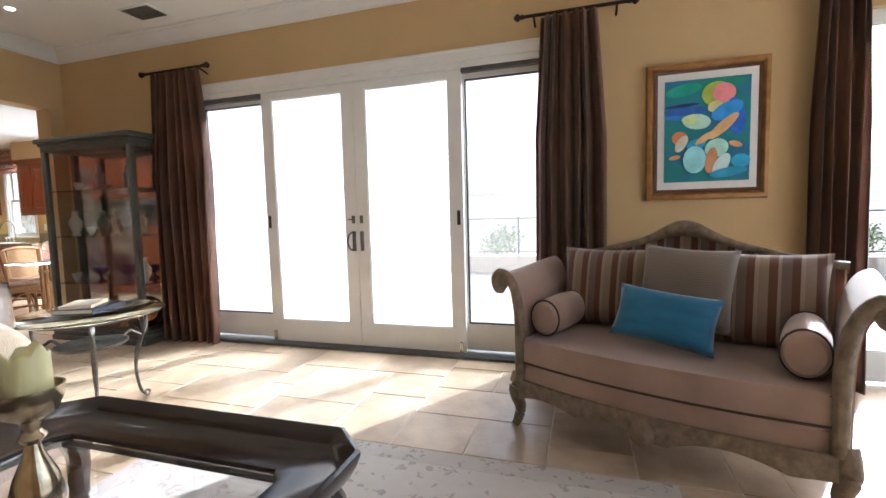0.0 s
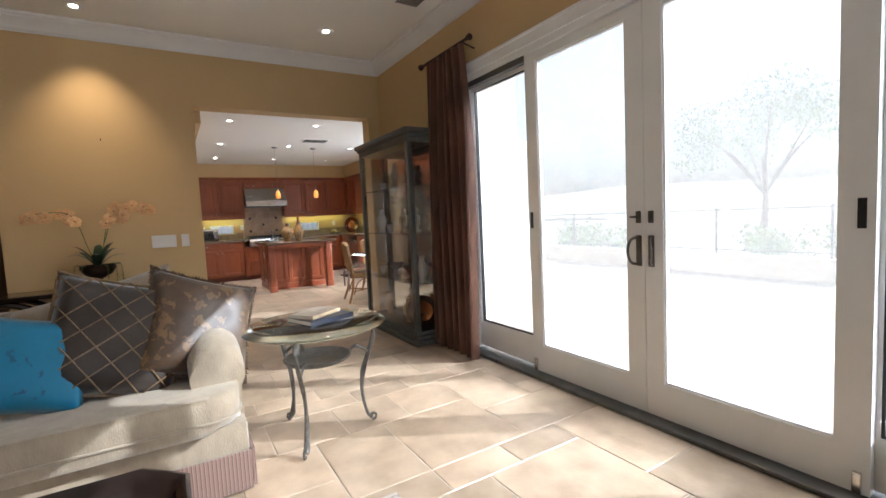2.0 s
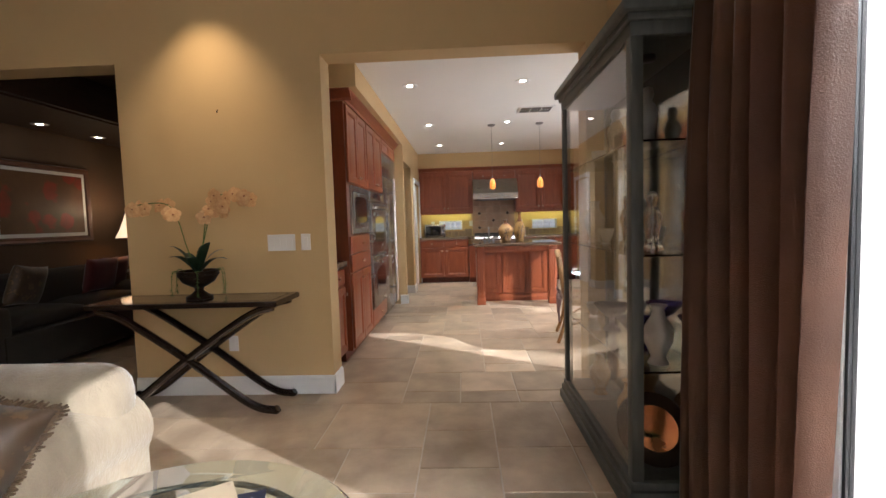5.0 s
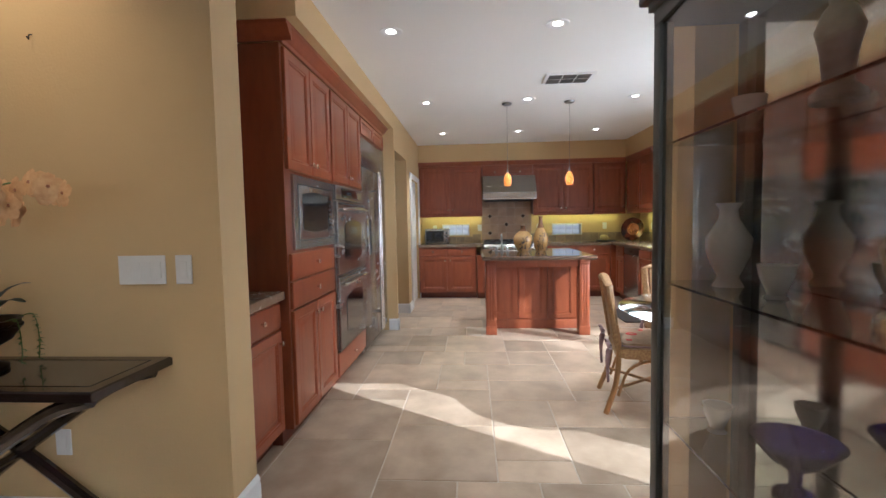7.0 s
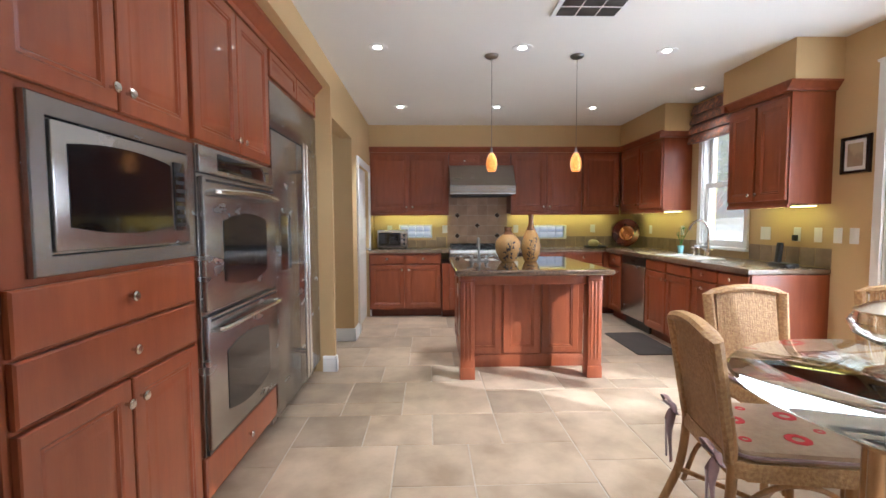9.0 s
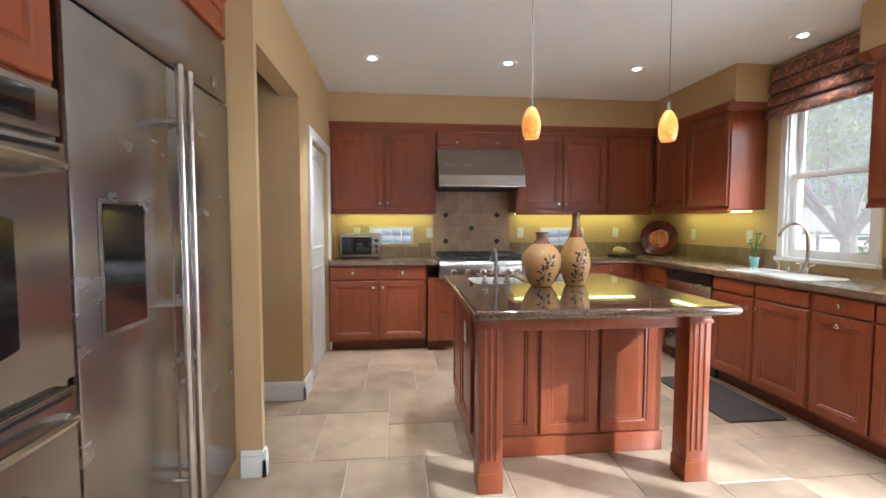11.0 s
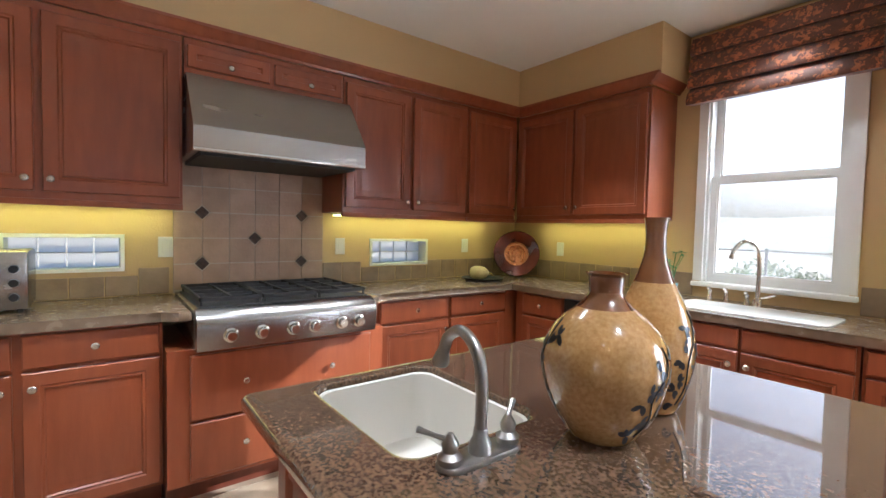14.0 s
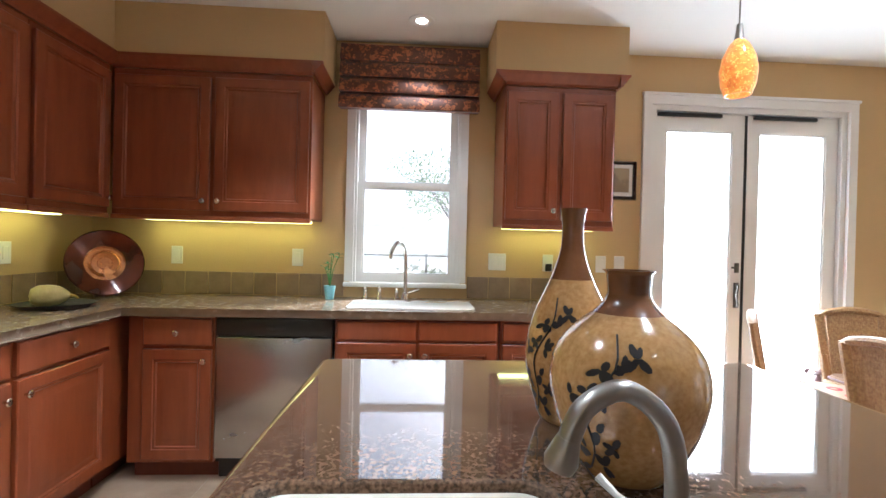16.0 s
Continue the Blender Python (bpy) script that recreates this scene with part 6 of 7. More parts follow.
for sx in (-1, 1):
    x = sx * (HW - 0.07)
    part("front_leg", tube(curve_points([(x, -0.36, 0.26), (x + sx * 0.02, -0.385, 0.18), (x - sx * 0.005, -0.37, 0.09), (x + sx * 0.01, -0.385, 0.025), (x + sx * 0.02, -0.40, 0.0)], 5), [0.05 - 0.0016 * min(k, 16) for k in range(21)], 10), M["carved"], st, "carved cabriole leg")
    part("back_leg", tube(curve_points([(x, 0.30, 0.26), (x, 0.33, 0.12), (x, 0.38, 0.0)], 5), [0.035] * 6 + [0.024] * 5, 8), M["carved"], st)
    # arm: upholstered panel between carved rims, rolling outward at the top
    arm = [(0.0, 0.24), (0.0, 0.45), (0.005, 0.58), (0.03, 0.69), (0.075, 0.755), (0.13, 0.775), (0.165, 0.745), (0.15, 0.70), (0.115, 0.70)]
    sm = curve_points([(p[0], 0, p[1]) for p in arm], 4)
    b = bmesh.new()
    prev = None
    for p in sm:
        row = []
        for k in range(7):
            yy = -0.36 + 0.66 * k / 6
            lean = 0.05 * (p.z - 0.3) * (k / 6)
            row.append(b.verts.new((sx * (HW - 0.09 + p.x), yy + lean, p.z + 0.05 * (k / 6) * min(1, p.z))))
        if prev:
            for k in range(6):
                b.faces.new((prev[k], prev[k + 1], row[k + 1], row[k]))
        prev = row
    bmesh.ops.recalc_face_normals(b, faces=b.faces)
    bmesh.ops.solidify(b, geom=b.faces[:], thickness=0.045)
    ar = part("arm", b, M["taupe_light"], st, "rolled upholstered arm", None, 70)
    part("arm_carving", tube([(sx * (HW - 0.085 + p.x), -0.385, p.z) for p in sm], [0.032] * 12 + [0.028] * (len(sm) - 12), 10), M["carved"], ar, "carved scroll rim")
    part("scroll", lathe([(0, -0.012), (0.04, -0.01), (0.05, 0.0), (0.045, 0.02), (0.025, 0.03), (0, 0.032)], 16, m=Matrix.Translation((sx * (HW + 0.045), -0.385, 0.727)) @ Matrix.Rotation(radians(90), 4, "X")), M["carved"], ar)
    part("bolster", lathe([(0, -0.225), (0.07, -0.222), (0.088, -0.20), (0.093, -0.1), (0.095, 0.0), (0.093, 0.1), (0.088, 0.20), (0.07, 0.222), (0, 0.225)], 26, m=Matrix.Translation((sx * 0.60, -0.09, 0.552)) @ Matrix.Rotation(radians(90), 4, "X")), M["taupe_light"], st, "round bolster cushion with piped ends")
    for yy in (-0.29, 0.11):
        part("bolster_piping", tube([(sx * 0.60 + 0.089 * math.cos(a), yy, 0.552 + 0.089 * math.sin(a)) for a in (2 * math.pi * k / 24 for k in range(24))], 0.005, 6, closed=True), M["pipe"], st)


def crest(x):
    return 0.80 + 0.11 * math.cos(math.pi * x / (2 * HW)) ** 2 + 0.055 * math.exp(-(x / 0.16) ** 2)


b = bmesh.new()
prev = None
for x in np.linspace(-HW + 0.05, HW - 0.05, 33):
    h = crest(x)
    row = [b.verts.new((x, 0.27 + 0.16 * (z - 0.3), z)) for z in np.linspace(0.28, h, 8)]
    if prev:
        for k in range(7):
            b.faces.new((prev[k], row[k], row[k + 1], prev[k + 1]))
    prev = row
bmesh.ops.solidify(b, geom=b.faces[:], thickness=0.05)
bk = part("back", b, M["stripe"], st, "striped upholstered back", None, 60)
part("crest_rail", tube([(x, 0.27 + 0.16 * (crest(x) - 0.3) + 0.02, crest(x) + 0.012) for x in np.linspace(-HW + 0.04, HW - 0.04, 41)], [0.024 + 0.022 * math.exp(-(x / 0.14) ** 2) for x in np.linspace(-HW + 0.04, HW - 0.04, 41)], 10), M["carved"], bk, "carved crest rail with raised centre")
for sx in (-1, 1):
    part("back_cushion", cushion(0.60, 0.44, 0.16, seed=5 + sx), M["stripe"], st, "brown and taupe striped back cushion", pose(sx * 0.40, 0.19, 0.665, -12, 0, 0), 80)
M["cord_grey"] = stripes("ribbed_taupe_cloth", [(0.0, (0.21, 0.165, 0.12)), (0.5, (0.17, 0.13, 0.095))], 0.012, 2)
single("throw_pillow", cushion(0.46, 0.44, 0.15, seed=9), M["cord_grey"], "ribbed taupe square pillow on the settee", "pillow", pose(2.09, 2.36, 0.80, -20, 3, -22), smooth=80)
M["blue_silk"] = surface("bright_blue_silk", (0.008, 0.15, 0.30), (0.006, 0.11, 0.23), 9, 0.42, bump=0.15, bscale=120, sheen=0.4, stretch=(1, 1, 4))
single("throw_pillow", cushion(0.48, 0.28, 0.13, seed=12, crease=0.01), M["blue_silk"], "bright blue silk lumbar pillow on the settee", "pillow", pose(1.96, 2.16, 0.675, -24, 6, -22), smooth=80)

# ---- rug, coffee table ----
M["rug"] = figured("pale_floral_rug", (0.24, 0.19, 0.17), (0.56, 0.51, 0.46), (0.50, 0.45, 0.41), 15, 0.95, 0.25, 0.2)
rg_ = thing("area_rug", "faded pale floral rug under the coffee table", "rug", pose(-0.15, 0.12, 0))
part("field", prism(round_rect(-0.30, 2.0, -1.5, 1.58, 0.01), 0.001, 0.011), M["rug"], rg_)
M["rug_edge"] = figured("rug_border", (0.17, 0.14, 0.13), (0.50, 0.45, 0.41), (0.42, 0.37, 0.34), 18, 0.95, 0.28, 0.2)
for q in ((-0.42, 2.12, 1.58, 1.70), (-0.42, 2.12, -1.62, -1.5), (-0.42, -0.30, -1.5, 1.58), (2.0, 2.12, -1.5, 1.58)):
    part("border", boxed(q[0], q[1], q[2], q[3], 0.001, 0.0115), M["rug_edge"], rg_)

ct = thing("coffee_table", "espresso wood coffee table with clipped corners and glass top", "coffee table", pose(0.25, 0.43, 0) @ Matrix.Diagonal((1.0, 1.0, 1.10, 1)))


def octo(hx, hy, c):
    return [(hx - c, -hy), (hx, -hy + c), (hx, hy - c), (hx - c, hy), (-hx + c, hy), (-hx, hy - c), (-hx, -hy + c), (-hx + c, -hy)]


b = bmesh.new()
ls = [[b.verts.new((x, y, z)) for x, y in octo(0.685 - i, 0.60 - i, 0.125 - i * 0.42)] for i, z in ((0.05, 0.375), (0.03, 0.39), (0.012, 0.42), (0.0, 0.45), (0.0, 0.462), (0.012, 0.466), (0.03, 0.455), (0.05, 0.428), (0.065, 0.42), (0.205, 0.418), (0.212, 0.41), (0.212, 0.375))]
for p, q in zip(ls, ls[1:] + ls[:1]):
    for i in range(8):
        b.faces.new((p[i], p[(i + 1) % 8], q[(i + 1) % 8], q[i]))
part("top_frame", b, M["espresso"], ct, "", None, 25)
part("glass_top", prism(octo(0.472, 0.387, 0.03), 0.398, 0.408), M["glass"], ct, "clear inset glass")
for sx in (-1, 1):
    for sy in (-1, 1):
        part("leg", tube(curve_points([(sx * 0.52, sy * 0.44, 0.38), (sx * 0.58, sy * 0.50, 0.26), (sx * 0.55, sy * 0.47, 0.12), (sx * 0.62, sy * 0.53, 0.012)], 5), [0.045 - 0.001 * k for k in range(16)], 8), M["espresso"], ct, "curved dark leg")
M["mercury"] = surface("mercury_glass", (0.62, 0.53, 0.38), (0.35, 0.27, 0.16), 30, 0.1, metal=0.9, coat=0.5)
M["wax"] = surface("ivory_wax", (0.72, 0.68, 0.38), (0.66, 0.62, 0.32), 6, 0.45)
chd = thing("candle_holder", "mercury glass candle holder on the coffee table", "candle holder", pose(0.34, 0.42, 0.4495) @ Matrix.Diagonal((0.86, 0.86, 1.08, 1)))
part("stem", lathe([(0, 0), (0.075, 0), (0.075, 0.012), (0.05, 0.03), (0.058, 0.07), (0.066, 0.11), (0.05, 0.16), (0.022, 0.215), (0.018, 0.235), (0.034, 0.25), (0.02, 0.265), (0.03, 0.29), (0, 0.29)], 28), M["mercury"], chd)
part("cup", lathe([(0.03, 0.288), (0.062, 0.305), (0.078, 0.335), (0.082, 0.36), (0.076, 0.36), (0.07, 0.338), (0, 0.325)], 28), M["mercury"], chd, "mirrored bowl")
cd = thing("pillar_candle", "ivory pillar candle with melted uneven rim", "candle", pose(0.34, 0.42, 0.8015) @ Matrix.Diagonal((0.86, 0.86, 1.0, 1)))
b = bmesh.new()
rr_ = [[b.verts.new((r * math.cos(2 * math.pi * i / 28), r * math.sin(2 * math.pi * i / 28), z + (0.012 * math.sin(3 * 2 * math.pi * i / 28 + 1) + 0.008 * math.sin(7 * 2 * math.pi * i / 28) if up else 0))) for i in range(28)] for r, z, up in ((0.05, 0.0, 0), (0.056, 0.004, 0), (0.055, 0.115, 1), (0.05, 0.122, 1), (0.044, 0.105, 1), (0.03, 0.085, 0))]
for p, q in zip(rr_, rr_[1:]):
    for i in range(28):
        b.faces.new((p[i], p[(i + 1) % 28], q[(i + 1) % 28], q[i]))
b.faces.new(rr_[-1])
b.faces.new(rr_[0][::-1])
part("wax", b, M["wax"], cd, "", None, 60)
part("wick", tube([(0, 0, 0.084), (0.002, 0, 0.10)], 0.0015, 5), M["iron"], cd)
bx = thing("trinket_box", "small cream painted box with brown flourishes", "box", pose(0.49, 0.36, 0.4495, 0, 0, 25))
M["cream_paint"] = figured("painted_cream", (0.14, 0.06, 0.03), (0.50, 0.42, 0.30), (0.46, 0.38, 0.26), 22, 0.5, 0.2)
part("box_body", boxed(-0.075, 0.075, -0.055, 0.055, 0, 0.06, bevel=0.004), M["cream_paint"], bx)
part("lid", prism([(-0.08, 0.0), (0.08, 0.0), (0.065, 0.03), (-0.065, 0.03)], -0.06, 0.06, axis="y", bevel=0.003), M["cream_paint"], bx, "sloped painted lid", pose(0, 0, 0.061))

# ---- beige sofa with fringe ----
M["beige"] = surface("beige_chenille", (0.34, 0.27, 0.18), (0.27, 0.21, 0.14), 20, 0.8, bump=0.35, bscale=150, sheen=0.4, stretch=(1, 1, 0.5))
M["fringe"] = stripes("bullion_fringe", [(0.0, (0.19, 0.11, 0.08)), (0.5, (0.10, 0.055, 0.04)), (0.75, (0.24, 0.16, 0.12))], 0.016, 1, 0.85)
so = thing("sofa", "beige chenille sofa with brown bullion fringe at the base", "sofa", pose(-1.54, 0.115, 0) @ Matrix.Diagonal((1.03, 1.03, 1.07, 1)))
SL = 1.13
part("base", boxed(-0.52, 0.50, -SL, SL, 0.16, 0.31, bevel=0.02), M["beige"], so)
for q in ((0.505, 0.522, -SL, SL), (-0.52, 0.505, SL + 0.002, SL + 0.02), (-0.52, 0.505, -SL - 0.02, -SL - 0.002)):
    b = boxed(q[0], q[1], q[2], q[3], 0.01, 0.185, bevel=0.004)
    part("fringe", b, M["fringe"], so, "brown bullion fringe")
sq = round_rect(-0.30, 0.56, -SL + 0.05, SL - 0.02, 0.14, 6)
part("seat_cushion", prism(sq, 0.31, 0.465, bevel=0.05), M["beige"], so, "long rounded seat cushion", None, 60)
part("piping", tube([(x, y, 0.36) for x, y in round_rect(-0.303, 0.563, -SL + 0.047, SL - 0.017, 0.14, 6)], 0.006, 6, closed=True), M["beige"], so)
part("back", boxed(-0.52, -0.30, -SL, SL, 0.20, 0.80, bevel=0.09, seg=4), M["beige"], so, "", None, 60)
for s in (-1, 1):
    a = curve_points([(0.12 * math.cos(t), 0, 0.12 * math.sin(t)) for t in np.linspace(-0.6, 3.8, 9)], 3)
    o = [(s * (SL - 0.10 + p.x), 0.60 + p.z) for p in a] + [(s * (SL - 0.20), 0.20), (s * (SL - 0.0), 0.20)]
    if s < 0:
        o = o[::-1]
    b = bmesh.new()
    prev = None
    for k, (x, sc_) in enumerate(((-0.50, 0.97), (-0.35, 1.0), (0.0, 1.0), (0.22, 0.98), (0.33, 0.94), (0.38, 0.86))):
        row = [b.verts.new((x, s * SL + (yy - s * SL) * (0.85 + 0.15 * sc_), 0.2 + (z - 0.2) * sc_ - (0.05 * max(0, x) / 0.38))) for yy, z in o]
        if prev:
            for i in range(len(o)):
                b.faces.new((prev[i], prev[(i + 1) % len(o)], row[(i + 1) % len(o)], row[i]))
        else:
            b.faces.new(row[::-1])
        prev = row
    b.faces.new(prev)
    part("arm", b, M["beige"], so, "plump rolled arm", None, 70)
for y, w in ((0.58, 0.72), (-0.16, 0.72), (-0.80, 0.52)):
    part("back_cushion", cushion(w, 0.48, 0.24, seed=int(20 + y * 10)), M["beige"], so, "", pose(-0.22, y, 0.67, 0, -14, 90), 80)
M["lattice"] = surface("dark_bronze_taffeta", (0.034, 0.020, 0.010), (0.02, 0.012, 0.006), 6, 0.45, bump=0.15, bscale=60, sheen=0.3)
M["gold_cord"] = surface("gold_cord", (0.24, 0.15, 0.07), (0.12, 0.07, 0.035), 60, 0.5)
M["damask"] = figured("bronze_damask", (0.20, 0.11, 0.035), (0.035, 0.016, 0.006), (0.085, 0.044, 0.015), 17, 0.45, 0.36, 0.2)
M["fringe_gold"] = surface("brown_gold_fringe", (0.14, 0.085, 0.04), (0.07, 0.04, 0.02), 80, 0.7, bump=0.5)
lp = thing("throw_pillow", "dark bronze pillow with raised diamond lattice cord", "pillow", pose(-1.38, 0.78, 0.75, -22, 16, 92) @ Matrix.Diagonal((1.12, 1.12, 1.12, 1)))
part("cover", cushion(0.50, 0.50, 0.17, seed=31, crease=0.012), M["lattice"], lp, "", None, 80)
part("rope_edge", tube(cushion_edge(0.505, 0.505), 0.008, 6, closed=True), M["gold_cord"], lp, "twisted gold rope edge")


def cush_y(u, v, d):
    return -d / 2 * max(0.0, (1 - u ** 4) * (1 - v ** 4)) ** 0.55


for s in (-1, 1):
    for k in range(-3, 4):
        pts = []
        for j in range(21):
            a = -1 + 2 * j / 20
            u, v = a, s * a * 0.95 + k * 0.48
            if abs(v) < 0.985:
                pts.append((u * 0.245, cush_y(u, v, 0.17) - 0.003, v * 0.245))
        if len(pts) > 2:
            part("lattice_cord", tube(pts, 0.0032, 5), M["gold_cord"], lp)
dp_ = thing("throw_pillow", "bronze and gold damask pillow with brush fringe", "pillow", pose(-1.42, 1.13, 0.735, -22, 20, 104) @ Matrix.Diagonal((1.04, 1.04, 1.04, 1)))
part("cover", cushion(0.52, 0.52, 0.18, seed=41, crease=0.012), M["damask"], dp_, "", None, 80)
b = bmesh.new()
rnd = random.Random(8)
ed = cushion_edge(0.52, 0.52, n=70)
for p in ed:
    for q in range(2):
        c = Vector(p)
        outv = Vector((p[0], 0, p[2])).normalized()
        d = (outv + Vector((rnd.uniform(-0.5, 0.5), rnd.uniform(-0.8, 0.8), rnd.uniform(-0.5, 0.5)))).normalized() * rnd.uniform(0.010, 0.019)
        tube([c - outv * 0.004, c + d], [0.0045, 0.002], 4, b)
part("brush_fringe", b, M["fringe_gold"], dp_, "brown gold brush fringe")
M["aqua"] = figured("turquoise_paisley", (0.004, 0.03, 0.07), (0.006, 0.14, 0.25), (0.005, 0.12, 0.22), 14, 0.5, 0.2, 0.2)
single("throw_pillow", cushion(0.42, 0.42, 0.15, seed=51), M["aqua"], "turquoise paisley pillow on the beige sofa", "pillow", pose(-1.30, 0.48, 0.70, -20, 14, 96), smooth=80)

# ---- round glass table ----
M["forged"] = surface("forged_pewter_iron", (0.17, 0.155, 0.135), (0.09, 0.08, 0.07), 30, 0.36, metal=0.85, bump=0.2, bscale=50)
rt = thing("side_table", "round glass side table on scrolled forged iron legs", "side table", pose(-1.385, 1.72, 0) @ Matrix.Diagonal((1.0, 1.0, 1.10, 1)))
part("glass_top", lathe([(0, 0.588), (0.395, 0.588), (0.408, 0.596), (0.395, 0.604), (0, 0.604)], 64), M["glass_green"], rt, "thick round glass top with bevelled edge").visible_shadow = False
part("ring", tube([(0.31 * math.cos(2 * math.pi * k / 40), 0.31 * math.sin(2 * math.pi * k / 40), 0.575) for k in range(40)], 0.010, 8, closed=True), M["forged"], rt)
part("shelf", lathe([(0, 0.405), (0.17, 0.40), (0.19, 0.412), (0.195, 0.422), (0.185, 0.425), (0.165, 0.413), (0, 0.413)], 40), M["forged"], rt, "small hammered metal shelf")
for k, a in enumerate((radians(-33), radians(82), radians(205))):
    ca, sa = math.cos(a), math.sin(a)

    def at(r, z):
        return (r * ca, r * sa, z)
    leg = part("leg", tube(curve_points([at(0.24, 0.52), at(0.262, 0.555), at(0.30, 0.568), at(0.335, 0.54), at(0.335, 0.48), at(0.305, 0.40), at(0.265, 0.30), at(0.25, 0.18), at(0.272, 0.06), at(0.30, 0.022)], 5), 0.017, 8, flat=0.6), M["forged"], rt, "curved forged leg")
    part("scroll", tube([at(0.325 + 0.026 * (1 - t / 9) * math.cos(t) - 0.015, 0.535 + 0.026 * (1 - t / 9) * math.sin(t)) for t in np.linspace(0, 8, 20)], 0.011, 6), M["forged"], leg)
    part("foot_scroll", tube([at(0.31 + 0.02 * math.cos(t), 0.024 + 0.018 * math.sin(t)) for t in np.linspace(-2, 3.4, 12)], 0.0075, 6), M["forged"], leg)
    part("shelf_arm", tube(curve_points([at(0.18, 0.415), at(0.225, 0.445), at(0.26, 0.43), at(0.305, 0.40)], 5), 0.009, 6), M["forged"], leg)
M["paper"] = surface("page_edges", (0.72, 0.68, 0.60), (0.64, 0.6, 0.52), 40, 0.8, stretch=(1, 1, 20))
M["navy"] = surface("navy_cover", (0.02, 0.025, 0.05), (0.015, 0.018, 0.035), 9, 0.25)
M["tan_cover"] = figured("sepia_cover", (0.24, 0.15, 0.07), (0.50, 0.38, 0.22), (0.42, 0.31, 0.18), 14, 0.5, 0.3)


def book(label, m, w, d, h, cover):
    k = thing("book", label, "book", m, "books on the glass table")
    part("pages", boxed(-w / 2 + 0.002, w / 2 - 0.004, -d / 2 + 0.004, d / 2 - 0.004, 0.003, h - 0.003), M["paper"], k, "pale page block")
    b = bmesh.new()
    for q in ((-w / 2, w / 2, -d / 2, d / 2, 0, 0.003), (-w / 2, w / 2, -d / 2, d / 2, h - 0.003, h), (-w / 2 - 0.003, -w / 2, -d / 2, d / 2, 0, h)):
        box(b, *q)
    part("cover", b, cover, k)
    return k


book("large dark blue book with white pages lying flat", pose(-1.445, 1.77, 0.6655, 0, 0, 200), 0.24, 0.30, 0.028, M["navy"])
book("tan illustrated book lying on a larger book", pose(-1.465, 1.745, 0.6945, 0, 0, 215), 0.17, 0.25, 0.020, M["tan_cover"])

gs = thing("glass_side_table", "round glass table beside the settee", "side table", pose(3.03, 1.66, 0))
part("glass_top", lathe([(0, 0.488), (0.295, 0.488), (0.305, 0.494), (0.295, 0.50), (0, 0.50)], 48), M["glass_green"], gs, "round glass top with teal edge")
part("pedestal", lathe([(0, 0), (0.16, 0), (0.15, 0.02), (0.03, 0.06), (0.025, 0.30), (0.05, 0.44), (0.12, 0.487), (0, 0.487)], 28), M["forged"], gs)

# ---- console with orchid ----
co = thing("console_table", "dark wood console table with crossed curved legs", "console table", pose(-3.715, 0.44, 0) @ Matrix.Diagonal((1.0, 1.0, 1.03, 1)))
part("top_frame", rings(0.40, 1.30, [(0, -0.028), (0.006, -0.034), (0.05, -0.034), (0.056, -0.028)], -0.20, -0.65, 0, 0.0), M["espresso"], co, "", Matrix.Translation((0, 0, 0.712)) @ Matrix.Rotation(radians(-90), 4, "X") @ Matrix.Diagonal((1, 1, -1, 1)), 20)
part("glass_inset", boxed(-0.142, 0.142, -0.592, 0.592, 0.741, 0.746), surface("smoked_glass", (0.03, 0.03, 0.028), None, 3, 0.05, coat=0.5), co, "dark glass inset")
for x in (-0.15, 0.15):
    for s in (-1, 1):
        part("leg", tube(curve_points([(x, s * -0.60, 0.70), (x, s * -0.42, 0.64), (x, s * 0.0, 0.37), (x, s * 0.40, 0.08), (x, s * 0.57, 0.028), (x, s * 0.60, 0.04)], 6), 0.026, 8), M["espresso"], co, "curved crossed leg")
part("stretcher", tube([(-0.15, 0, 0.36), (0.15, 0, 0.36)], 0.018, 8), M["espresso"], co)
M["petal"] = surface("cream_orchid_petal", (0.75, 0.48, 0.22), (0.62, 0.33, 0.13), 40, 0.55)
M["petal_core"] = surface("orchid_core", (0.35, 0.12, 0.04), None, 30, 0.5)
M["dark_leaf"] = surface("dark_orchid_leaf", (0.02, 0.045, 0.02), (0.012, 0.03, 0.012), 20, 0.35)
M["vine"] = surface("trailing_green", (0.12, 0.20, 0.04), (0.08, 0.14, 0.03), 30, 0.5)
oc = thing("potted_orchid", "cream orchid in a dark footed urn with trailing vines", "plant", pose(-3.71, 0.465, 0.7695))
ub = part("urn", lathe([(0, 0), (0.085, 0), (0.085, 0.015), (0.055, 0.03), (0.028, 0.055), (0.03, 0.075), (0.05, 0.085), (0.10, 0.115), (0.125, 0.155), (0.128, 0.185), (0.135, 0.195), (0.12, 0.195), (0.105, 0.165), (0, 0.16)], 32), M["bronze"], oc, "dark bronze footed urn")
part("bead_band", tube([(0.128 * math.cos(2 * math.pi * k / 48), 0.128 * math.sin(2 * math.pi * k / 48), 0.165 + 0.006 * (k % 2)) for k in range(48)], 0.006, 5, closed=True), M["bronze"], ub)
rnd = random.Random(21)
lf = bmesh.new()


